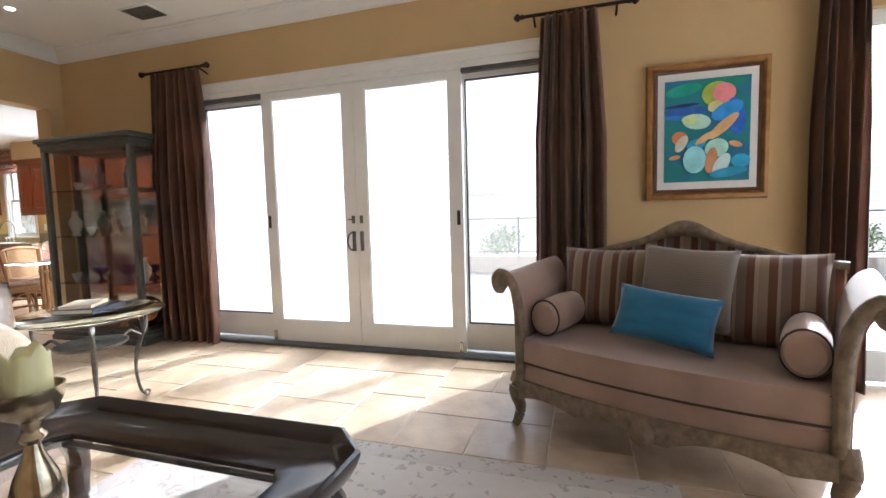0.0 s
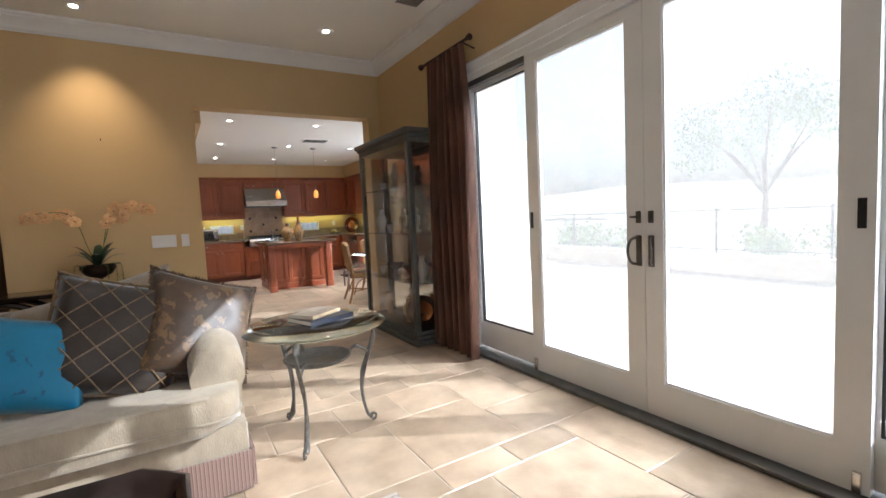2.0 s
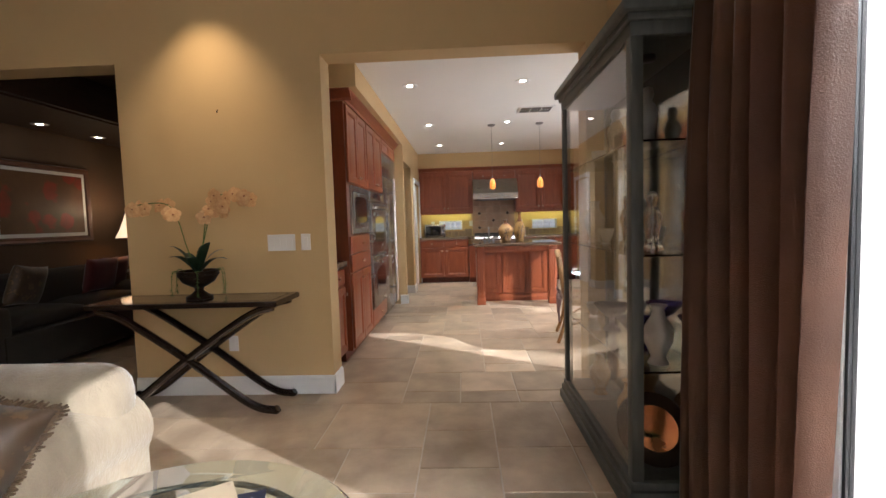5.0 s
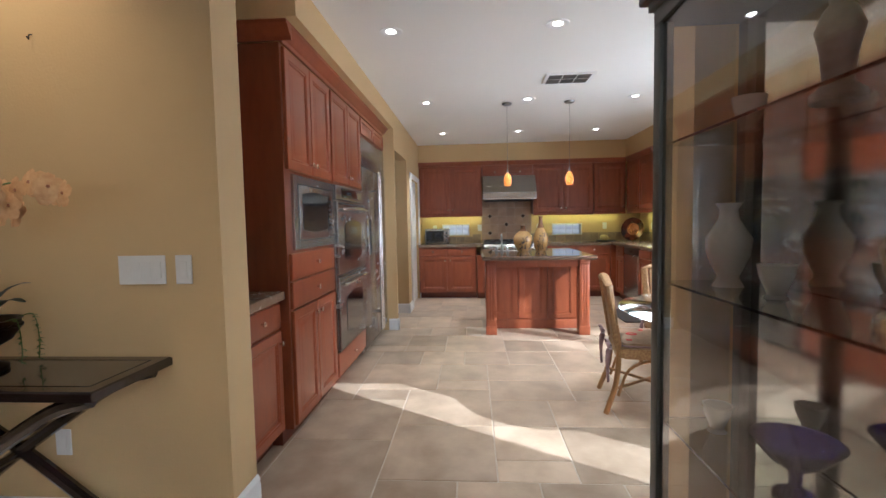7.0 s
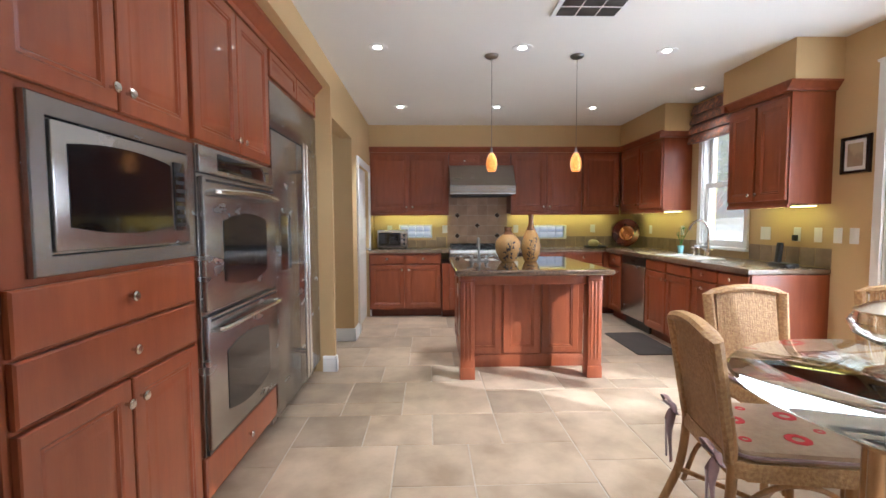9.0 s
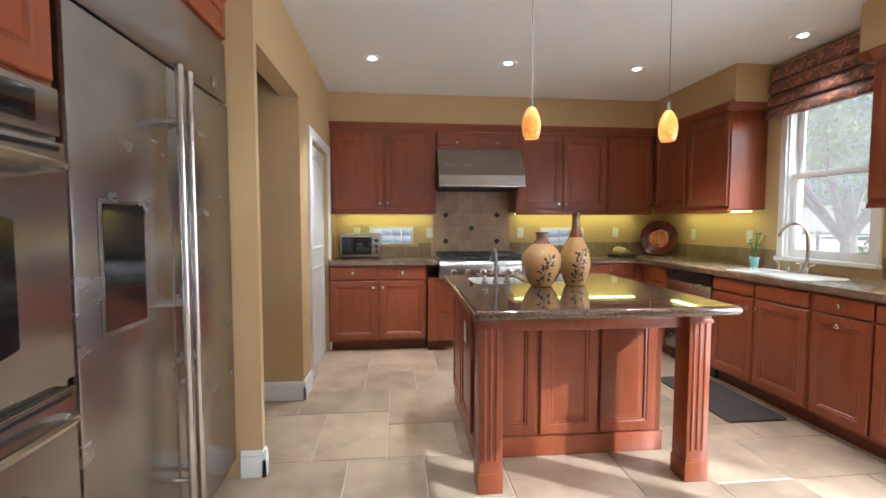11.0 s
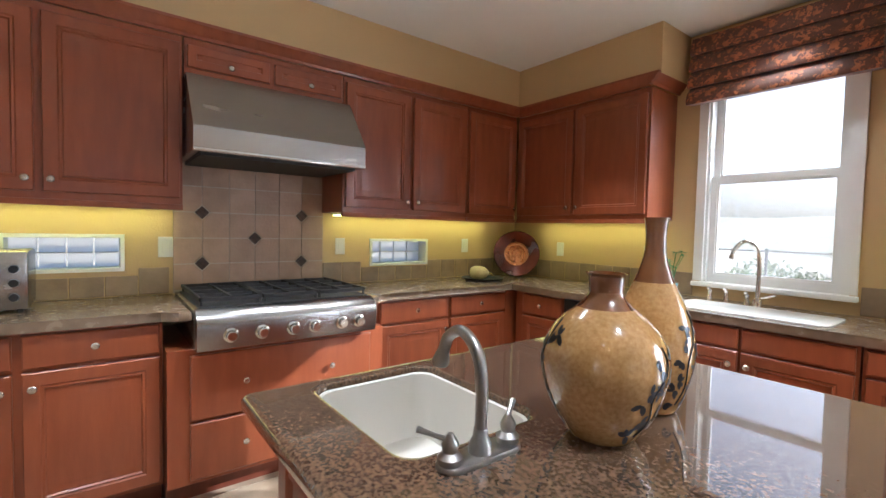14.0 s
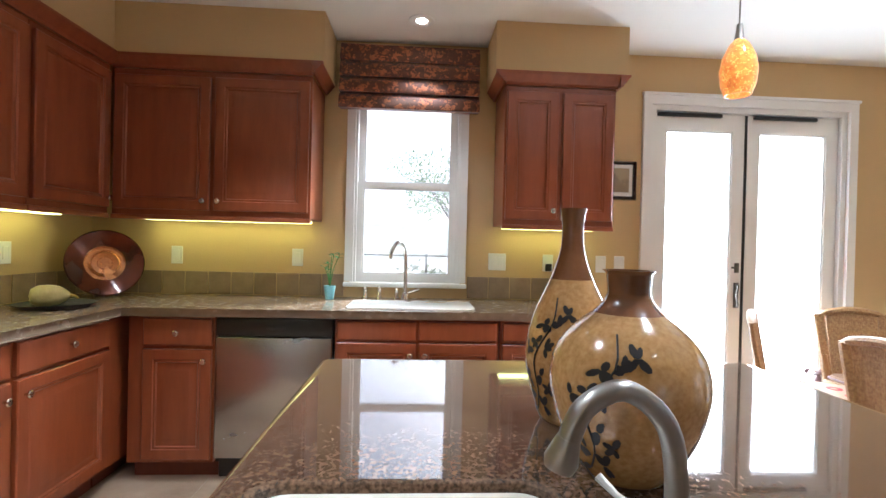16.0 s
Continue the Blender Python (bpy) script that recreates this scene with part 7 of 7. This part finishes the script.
def blade(bm, base, tip, width, sag=0.02, n=6):
    base, tip = Vector(base), Vector(tip)
    d = tip - base
    s = d.cross(Vector((0, 0, 1)))
    s = s.normalized() if s.length > 1e-4 else Vector((1, 0, 0))
    rows = []
    for k in range(n + 1):
        t = k / n
        p = base + d * t + Vector((0, 0, 4 * sag * t * (1 - t)))
        w = width * math.sin(math.pi * min(0.97, 0.12 + 0.88 * t)) ** 0.7
        rows.append([bm.verts.new(p - s * w), bm.verts.new(p + Vector((0, 0, -0.15 * w))), bm.verts.new(p + s * w)])
    for a, b in zip(rows, rows[1:]):
        for i in range(2):
            bm.faces.new((a[i], a[i + 1], b[i + 1], b[i]))


for a, l, z in ((-1.6, 0.20, 0.12), (1.5, 0.22, 0.10), (-1.2, 0.17, 0.20), (1.0, 0.16, 0.22), (0.1, 0.16, 0.12), (2.2, 0.18, 0.16), (-2.2, 0.20, 0.14), (3.0, 0.10, 0.2)):
    b = bmesh.new()
    blade(b, (0, 0, 0.17), (0.8 * l * math.cos(a), l * math.sin(a), 0.17 + z), 0.035, 0.05)
    part("leaf", b, M["dark_leaf"], oc, "dark green strap leaf")
for s, reach, top in ((-1, 0.45, 0.46), (1, 0.42, 0.50), (1, 0.22, 0.45)):
    path = curve_points([(0, 0, 0.17), (0.02, s * 0.05, 0.34), (0.03, s * 0.14, 0.17 + top), (0.03, s * (reach * 0.75), 0.20 + top), (0.02, s * reach, 0.16 + top)], 7)
    part("flower_stem", tube(path, 0.0035, 5), M["vine"], oc)
    for k in range(9):
        p = path[len(path) - 1 - k * 2] + Vector((rnd.uniform(-0.02, 0.03), rnd.uniform(-0.025, 0.025), rnd.uniform(-0.04, 0.02)))
        b = bmesh.new()
        face = Vector((1, rnd.uniform(-0.5, 0.5), rnd.uniform(-0.2, 0.5))).normalized()
        u = face.cross(Vector((0, 0, 1))).normalized()
        v = u.cross(face)
        for j in range(5):
            t = 2 * math.pi * j / 5 + 0.3
            d = (u * math.cos(t) + v * math.sin(t))
            q = d.cross(face)
            L, Wd = 0.054, 0.027
            cs = [p, p + d * L * 0.35 + q * Wd + face * 0.006, p + d * L * 0.8 + q * Wd * 0.8, p + d * L + face * -0.003, p + d * L * 0.8 - q * Wd * 0.8, p + d * L * 0.35 - q * Wd + face * 0.006]
            b.faces.new([b.verts.new(c) for c in cs])
        fl = part("blossom", b, M["petal"], oc, "cream orchid blossom")
        part("core", lathe([(0, -0.004), (0.007, 0), (0.005, 0.008), (0, 0.01)], 8, at=tuple(p)), M["petal_core"], fl)
for a in (-1.7, 1.6, -0.6, 0.5, 2.4):
    b = bmesh.new()
    pts = curve_points([(0.10 * math.cos(a), 0.10 * math.sin(a), 0.18), (0.16 * math.cos(a), 0.16 * math.sin(a), 0.20), (0.175 * math.cos(a), 0.175 * math.sin(a), 0.10), (0.17 * math.cos(a), 0.17 * math.sin(a), rnd.uniform(0.01, 0.05))], 6)
    tube(pts, 0.002, 4, b)
    for p in pts[3:]:
        for q in range(2):
            d = Vector((rnd.uniform(-1, 1), rnd.uniform(-1, 1), rnd.uniform(-0.6, 0.2))).normalized() * 0.02
            blade(b, p, p + d, 0.006, 0.0, 2)
    part("vine", b, M["vine"], oc, "trailing green vine")
outlet(FACE_W, 0.976, 1.131, 90, 0.205, 0.12, "switch", None, 4)["label"] = "white four-gang light switch plate"
outlet(FACE_W, 1.157, 1.131, 90, 0.07, 0.12, "switch")["label"] = "white dimmer switch plate on ochre wall"
outlet(FACE_W, 0.573, 0.388, 90)["label"] = "white electrical outlet above the baseboard"
single("wall_hook", tube([(FACE_W, 0.559, 2.105), (FACE_W + 0.012, 0.559, 2.10), (FACE_W + 0.016, 0.559, 2.082), (FACE_W + 0.022, 0.559, 2.09)], 0.003, 6), M["bronze"], "small bare picture hook on the wall", "hook")

# ---- china cabinet ----
CX0, CX1, CY0, CY1, CZ = -3.79, -2.545, 2.985, 3.318, 2.06
cc = thing("china_cabinet", "grey-green wood display cabinet with glass sides and shelves", "display cabinet")
MIR = surface("cabinet_mirror", (0.62, 0.64, 0.62), None, 3, 0.02, metal=1.0)
b = boxed(CX0 - 0.03, CX1 + 0.03, CY0 - 0.03, CY1, 0.0, 0.055, bevel=0.008)
box(b, CX0 - 0.018, CX1 + 0.018, CY0 - 0.018, CY1, 0.055, 0.10, bevel=0.008)
box(b, CX0 - 0.006, CX1 + 0.006, CY0 - 0.006, CY1, 0.10, 0.135, bevel=0.004)
part("plinth", b, M["cab_grey"], cc, "stepped moulded plinth")
for x in (CX0, CX1 - 0.055):
    for y in (CY0, CY1 - 0.05):
        part("post", boxed(x, x + 0.055, y, y + 0.05, 0.135, CZ - 0.10, bevel=0.005), M["cab_grey"], cc)
part("top_rail", boxed(CX0, CX1, CY0, CY1, CZ - 0.10, CZ - 0.045, bevel=0.004), M["cab_grey"], cc)
b = boxed(CX0 - 0.015, CX1 + 0.015, CY0 - 0.015, CY1, CZ - 0.045, CZ - 0.015, bevel=0.006)
box(b, CX0 - 0.04, CX1 + 0.04, CY0 - 0.04, CY1, CZ - 0.015, CZ + 0.03, bevel=0.010)
part("crown", b, M["cab_grey"], cc, "stepped crown moulding")
part("mirror_back", boxed(CX0 + 0.055, CX1 - 0.055, CY1 - 0.02, CY1 - 0.012, 0.135, CZ - 0.10), MIR, cc, "mirrored back panel", None, 0)
part("front_glass", boxed(CX0 + 0.055, CX1 - 0.055, CY0 + 0.012, CY0 + 0.017, 0.135, CZ - 0.10), M["glass"], cc, "clear front pane", None, 0)
for x in (CX0 + 0.02, CX1 - 0.025):
    part("side_glass", boxed(x, x + 0.005, CY0 + 0.05, CY1 - 0.05, 0.135, CZ - 0.10), M["glass"], cc, "clear side pane", None, 0)
SHZ = (0.59, 1.08, 1.55)
for z in SHZ:
    part("shelf", boxed(CX0 + 0.03, CX1 - 0.03, CY0 + 0.03, CY1 - 0.03, z, z + 0.008), M["glass_green"], cc, "glass shelf", None, 0)
part("cabinet_lamp", lathe([(0, 0), (0.035, 0), (0.035, -0.02), (0.028, -0.025), (0, -0.025)], 16, at=(CX1 - 0.25, (CY0 + CY1) / 2, CZ - 0.10)), M["black"], cc)
M["cobalt"] = glass("cobalt_glass", (0.08, 0.06, 0.35), 0.02)
M["teal_glass"] = glass("teal_glass", (0.10, 0.45, 0.42), 0.05)
M["porcelain"] = surface("ivory_porcelain", (0.70, 0.66, 0.58), (0.62, 0.57, 0.48), 9, 0.2, coat=0.4)
M["figurine"] = surface("grey_stone_figure", (0.35, 0.33, 0.30), (0.22, 0.2, 0.18), 20, 0.3)
cy = (CY0 + CY1) / 2
BOWL = [(0, 0), (0.05, 0), (0.045, 0.012), (0.014, 0.03), (0.016, 0.07), (0.06, 0.10), (0.10, 0.15), (0.095, 0.15), (0.055, 0.106), (0, 0.085)]
URN = [(0, 0), (0.045, 0), (0.03, 0.03), (0.06, 0.10), (0.065, 0.15), (0.03, 0.21), (0.025, 0.24), (0.038, 0.26), (0, 0.25)]
FIG = [(0, 0), (0.05, 0), (0.05, 0.02), (0.028, 0.04), (0.034, 0.10), (0.045, 0.15), (0.03, 0.19), (0.018, 0.205), (0.028, 0.235), (0.02, 0.262), (0, 0.27)]
CUP = [(0, 0), (0.03, 0), (0.02, 0.01), (0.04, 0.06), (0.045, 0.09), (0.04, 0.09), (0.034, 0.06), (0, 0.02)]
for nm, lb, cat_, prof, mt, x, z in (
        ("glass_bowl", "cobalt blue footed glass bowl on a shelf", "bowl", BOWL, M["cobalt"], -2.62, SHZ[0]), ("glass_bowl", "cobalt blue footed glass bowl on a shelf", "bowl", BOWL, M["cobalt"], -3.05, SHZ[0]),
        ("glass_bowl", "teal glass bowl on the cabinet floor", "bowl", BOWL, M["teal_glass"], -2.45, 0.135), ("urn_vase", "ivory porcelain vase on a shelf", "vase", URN, M["porcelain"], -2.38, SHZ[0]),
        ("urn_vase", "ivory porcelain vase on a shelf", "vase", URN, M["porcelain"], -3.40, SHZ[1]), ("ornament", "crystal ornament on a glass shelf", "ornament", FIG, M["crystal"], -2.75, SHZ[1]),
        ("ornament", "crystal ornament on a glass shelf", "ornament", FIG, M["crystal"], -2.45, SHZ[1]), ("ornament", "grey stone ornament on the top shelf", "ornament", FIG, M["figurine"], -2.50, SHZ[2]),
        ("ornament", "grey stone ornament on the top shelf", "ornament", FIG, M["figurine"], -2.95, SHZ[2]), ("cup", "ivory porcelain cup on a shelf", "cup", CUP, M["porcelain"], -3.15, SHZ[1]),
        ("cup", "ivory porcelain cup on a shelf", "cup", CUP, M["porcelain"], -3.30, SHZ[2]), ("cup", "ivory porcelain cup on a shelf", "cup", CUP, M["porcelain"], -3.45, SHZ[0]),
        ("urn_vase", "golden brown vase on the cabinet floor", "vase", URN, M["amber_glaze"], -2.75, 0.135), ("urn_vase", "golden brown vase on the cabinet floor", "vase", URN, M["amber_glaze"], -3.3, 0.135)):
    single(nm, lathe(prof, 24), mt, lb, cat_, pose(CX0 + (x + 3.60) * 0.902, cy, z + (0.0085 if z > 0.2 else 0.0005)), "china on the cabinet shelves", smooth=60)
dpl = thing("display_plate", "large teal plate with golden centre standing upright", "plate", pose(-2.68, cy - 0.02, 0.305, 82, 0, 50))
part("rim", lathe([(0.10, 0.0), (0.155, 0.02), (0.16, 0.018), (0.10, -0.006)], 36), M["bronze"], dpl)
part("well", lathe([(0, 0.004), (0.10, 0.002), (0.10, -0.006), (0, -0.006)], 36), M["copper_gold"], dpl, "golden centre")

# ---- living room ceiling fittings ----
downlight(-3.18, 2.49, CEIL_L, 12)
wash = downlight(-3.52, 0.51, CEIL_L, 44, 80, (-3.875, 0.50, 1.4))
for o in wash.children:
    if o.type == "LIGHT":
        o.data.color, o.data.spot_blend = (1.0, 0.70, 0.40), 1.0
downlight(-0.4, 0.4, CEIL_L, 12)
lv_ = thing("ceiling_vent", "grey ceiling register in the living room", "vent", pose(-2.18, 2.935, CEIL_L - 0.0005))
part("frame", boxed(-0.17, 0.17, -0.12, 0.12, -0.01, 0, bevel=0.003), M["white"], lv_)
for k in range(9):
    part("slat", boxed(-0.15, 0.15, -0.10 + k * 0.0235, -0.085 + k * 0.0235, -0.014, -0.010), M["screen"], lv_)

# ---- dim sitting room ----
M["sunset"] = figured("sunset_canvas", (0.40, 0.03, 0.012), (0.16, 0.08, 0.03), (0.10, 0.04, 0.02), 5, 0.5, 0.4, 0.0)
picture("wide red and gold landscape painting in a dark frame", pose(-5.55, -2.4, 1.585, 0, 0, 180), 1.24, 0.89, 0.07, 0.04, M["sunset"], M["frame_brown"], 0.04)
M["dim_sofa"] = surface("dark_olive_upholstery", (0.035, 0.028, 0.02), (0.024, 0.02, 0.015), 8, 0.8, bump=0.2)
ds = thing("sofa", "dark upholstered sofa against the sitting room wall", "sofa", pose(-5.15, -1.93, 0))
part("base", boxed(-0.95, 0.95, -0.40, 0.42, 0.05, 0.40, bevel=0.03), M["dim_sofa"], ds)
part("back", boxed(-0.95, 0.95, -0.43, -0.20, 0.40, 0.86, bevel=0.06, seg=3), M["dim_sofa"], ds)
for s in (-1, 1):
    part("arm", boxed(s * 0.95 - 0.11, s * 0.95 + 0.11, -0.40, 0.40, 0.05, 0.64, bevel=0.06, seg=3), M["dim_sofa"], ds)
    part("seat_cushion", cushion(0.84, 0.66, 0.2, seed=60 + s), M["dim_sofa"], ds, "", pose(s * 0.43, 0.06, 0.46, 90, 0, 0), 80)
M["wine"] = surface("wine_red_cloth", (0.13, 0.02, 0.015), (0.09, 0.014, 0.01), 8, 0.8, sheen=0.3)
for x in (-5.95, -5.75):
    single("throw_pillow", cushion(0.42, 0.40, 0.14, seed=70), M["wine"], "wine red pillow on the dark sofa", "pillow", pose(x, -1.98 + 0.1 * (x + 5.95), 0.75, 14, 0, 175), smooth=80)
single("throw_pillow", cushion(0.42, 0.40, 0.14, seed=72), M["damask"], "patterned brown pillow on the dark sofa", "pillow", pose(-4.85, -1.96, 0.75, 14, 8, 190), smooth=80)
et = thing("end_table", "dark wooden end table with a lamp", "end table", pose(-6.34, -1.95, 0) @ Matrix.Diagonal((1.0, 1.0, 1.25, 1)))
part("top", boxed(-0.25, 0.25, -0.25, 0.25, 0.56, 0.59, bevel=0.006), M["walnut"], et)
for sx in (-1, 1):
    for sy in (-1, 1):
        part("leg", boxed(sx * 0.22 - 0.02, sx * 0.22 + 0.02, sy * 0.22 - 0.02, sy * 0.22 + 0.02, 0, 0.56, bevel=0.003), M["walnut"], et)
tl = thing("table_lamp", "lit table lamp with cream pleated shade", "lamp", pose(-6.34, -1.95, 0.738) @ Matrix.Diagonal((1.12, 1.12, 1.18, 1)))
part("lamp_base", lathe([(0, 0), (0.07, 0), (0.065, 0.015), (0.025, 0.04), (0.05, 0.13), (0.055, 0.19), (0.03, 0.26), (0.012, 0.30), (0.01, 0.36), (0, 0.36)], 24), M["crystal"], tl, "glass lamp base")
M["lampshade"] = surface("lit_lampshade", (1.0, 0.74, 0.42), (1.0, 0.66, 0.34), 14, 0.8, emit=0.8)
part("shade", lathe([(0.19, 0.36), (0.15, 0.44), (0.11, 0.54), (0.085, 0.62), (0.08, 0.62), (0.105, 0.54), (0.145, 0.44), (0.185, 0.36)], 32), M["lampshade"], tl, "glowing cream shade")
ld = new("lamp", bpy.data.lights.new("lamp", "POINT"))
ld.data.energy, ld.data.color, ld.data.shadow_soft_size = 4, (1.0, 0.68, 0.36), 0.05
ld.parent, ld.location = tl, (0, 0, 0.64)
tagged(ld, "warm bulb")
structure("ceiling_soffit_sitting", boxed(-7.47, -4.12, -2.4, -1.45, 2.40, 2.799), M["walnut"], "dark wood soffit of the tray ceiling", "ceiling")
for x in (-5.30, -6.06):
    downlight(x, -2.115, 2.40, 1.5, 80)
structure("trim_tray_edge", boxed(-7.47, -4.12, -1.45, -1.40, 2.42, 2.50), M["walnut"], "dark wood moulding round the tray", "moulding")

# ---- outdoors ----
rnd = random.Random(77)
M["hill"] = surface("dry_scrub_hill", (0.29, 0.255, 0.19), (0.15, 0.15, 0.095), 0.25, 0.95, bump=0.4, bscale=0.8, detail=10)
M["bush"] = surface("shrub_leaves", (0.19, 0.27, 0.07), (0.10, 0.15, 0.035), 3, 0.6)
M["bark"] = surface("grey_bark", (0.16, 0.12, 0.085), (0.09, 0.065, 0.045), 14, 0.9, bump=0.6)
b = bmesh.new()
prev = None
for i in range(80):
    x = -260 + 520 * i / 79
    row = []
    for k in range(16):
        y = 45 + 13 * k
        h = -0.3 + (1 - math.cos(math.pi * min(1, k / 11))) * 0.5 * (11 + 9 * noise.noise(Vector((x * 0.012, 3.1, 0))) + 0.045 * x) + 1.2 * noise.noise(Vector((x * 0.06, y * 0.06, 2)))
        row.append(b.verts.new((x, y, h)))
    if prev:
        for k in range(15):
            b.faces.new((prev[k], row[k], row[k + 1], prev[k + 1]))
    prev = row
structure("backdrop_hill", b, M["hill"], "distant scrubby hillside under a pale sky", "hill", 60)


def leafy(bm, c, r, n, size, squash=0.8):
    for _ in range(n):
        d = Vector((rnd.gauss(0, 1), rnd.gauss(0, 1), rnd.gauss(0, 1))).normalized() * r * rnd.uniform(0.45, 1.0)
        p = Vector(c) + Vector((d.x, d.y, d.z * squash))
        u = Vector((rnd.gauss(0, 1), rnd.gauss(0, 1), rnd.gauss(0, 1))).normalized()
        v = u.orthogonal().normalized()
        s = size * rnd.uniform(0.6, 1.3)
        bm.faces.new([bm.verts.new(q) for q in (p - u * s, p + v * s * 0.4, p + u * s, p - v * s * 0.4)])


def tree(x, y, h, r, name="tree", label="leafy garden tree in bright sun"):
    t = thing(name, label, "tree", pose(x, y, -0.3), "garden trees")
    b = bmesh.new()
    tube(curve_points([(0, 0, 0), (0.1, 0.05, h * 0.3), (0.0, 0.1, h * 0.6)], 5), [0.16 - 0.009 * k for k in range(11)], 8, b)
    part("trunk", b, M["bark"], t)
    tips = []
    for k in range(6):
        a = k * 1.05 + rnd.uniform(-0.3, 0.3)
        e = (r * 0.7 * math.cos(a), r * 0.7 * math.sin(a), h * rnd.uniform(0.6, 0.95))
        part("limb", tube(curve_points([(0.05, 0.06, h * 0.35), (e[0] * 0.5, e[1] * 0.5, h * 0.6), e], 4), [0.07, 0.06, 0.055, 0.05, 0.045, 0.04, 0.03, 0.025, 0.02], 6), M["bark"], t)
        tips.append(e)
    b = bmesh.new()
    for e in tips + [(0, 0, h)]:
        for q in range(3):
            leafy(b, (e[0] + rnd.uniform(-0.5, 0.5), e[1] + rnd.uniform(-0.5, 0.5), e[2] + rnd.uniform(-0.5, 0.5)), r * 0.42, 260, 0.07)
    part("crown", b, M["bush"], t, "uneven leafy crown", None, 0)
    return t


tree(-11.9, 9.4, 3.6, 1.7)
tree(-14.0, 8.6, 4.0, 1.9)
tree(-6.5, 19, 5.0, 2.4)
for k in range(16):
    x, y = -14 + k * 1.9 + rnd.uniform(-0.6, 0.6), 12.5 + rnd.uniform(-1.2, 2.5)
    s = thing("shrub", "sunlit garden shrub along the terrace", "shrub", pose(x, y, -0.3), "garden shrubs")
    b = bmesh.new()
    R = rnd.uniform(0.6, 1.1)
    for q in range(5):
        leafy(b, (rnd.uniform(-0.5, 0.5) * R, rnd.uniform(-0.5, 0.5) * R, R * rnd.uniform(0.4, 0.9)), R * 0.6, 180, 0.07)
    part("foliage", b, M["bush"], s, "", None, 0)
    part("stem", tube([(0, 0, 0), (0.02, 0, R * 0.5)], 0.04, 6), M["bark"], s)
structure("garden_wall", boxed(-16, 16, 11.0, 11.3, -0.3, 0.12), M["stucco"], "low pale terrace wall", "wall")
fn = thing("garden_fence", "thin dark metal garden fence", "fence", pose(0, 11.15, 0.12))
for z in (0.1, 0.95):
    part("rail", tube([(-16, 0, z), (16, 0, z)], 0.015, 6), M["iron"], fn)
pm = mesh_of("post", boxed(-0.02, 0.02, -0.02, 0.02, 0, 1.0), M["iron"], 0)
for k in range(17):
    part("post", pm, None, fn, "", pose(-16 + k * 2, 0, 0))
for x in (-6.4,):
    cl = thing("patio_column", "pale stucco patio column", "column", pose(x, 7.7, -0.3))
    part("shaft", lathe([(0.17, 0.0), (0.17, 2.9), (0, 2.9)], 20), M["stucco"], cl)
    part("plinth", boxed(-0.24, 0.24, -0.24, 0.24, 0, 0.25, bevel=0.02), M["stucco"], cl)
    part("cap", boxed(-0.23, 0.23, -0.23, 0.23, 2.9, 3.05, bevel=0.02), M["stucco"], cl)

# ---- stone floor tiles ----
U = 0.205
rnd = random.Random(5)
tile_mesh = {}


def tile_of(a, b):
    if (a, b) not in tile_mesh:
        tile_mesh[(a, b)] = mesh_of("tile", boxed(0.0035, a * U - 0.0035, 0.0035, b * U - 0.0035, -0.011, 0.0, bevel=0.003, seg=1), M["tile"], 0)
    return tile_mesh[(a, b)]


fl = tagged(thing("floor", "pale travertine floor tiles of mixed sizes", "floor"), kind="structure")
far = bmesh.new()
X0, Y0, NX, NY = -10.28, -3.69, 77, 44
used = np.zeros((NX, NY), bool)
SHAPES = [(3, 2), (2, 3), (2, 2), (3, 3), (2, 2), (3, 2), (1, 2), (2, 1), (1, 1)]
count = 0
for j in range(NY):
    for i in range(NX):
        if used[i, j]:
            continue
        order = SHAPES[:]
        rnd.shuffle(order)
        order = [s for s in order if s[0] * s[1] > 2] + [(2, 1), (1, 2), (1, 1)]
        for a, b in order:
            if i + a <= NX and j + b <= NY and not used[i:i + a, j:j + b].any():
                break
        used[i:i + a, j:j + b] = True
        x, y = X0 + i * U, Y0 + j * U
        near_living = -4.3 < x < 2.2 and 1.3 < y < 3.3 or -2.4 < x < -0.4 and 0.9 < y < 1.4
        near_kitchen = -9.9 < x < -4.2 and 1.1 < y < 3.9
        if (near_living or near_kitchen) and count < 300:
            part("tile", tile_of(a, b), None, fl, "", pose(x, y, 0))
            count += 1
        else:
            vs = [far.verts.new((x + p, y + q, r)) for r in (-0.011, -0.001) for p, q in ((0.0025, 0.0025), (a * U - 0.0025, 0.0025), (a * U - 0.0025, b * U - 0.0025), (0.0025, b * U - 0.0025))]
            far.faces.new(vs[4:])
            for k in range(4):
                far.faces.new((vs[k], vs[(k + 1) % 4], vs[4 + (k + 1) % 4], vs[4 + k]))
tagged(part("tile_field", far, M["tile"], fl, "", None, 0), kind="stuff")
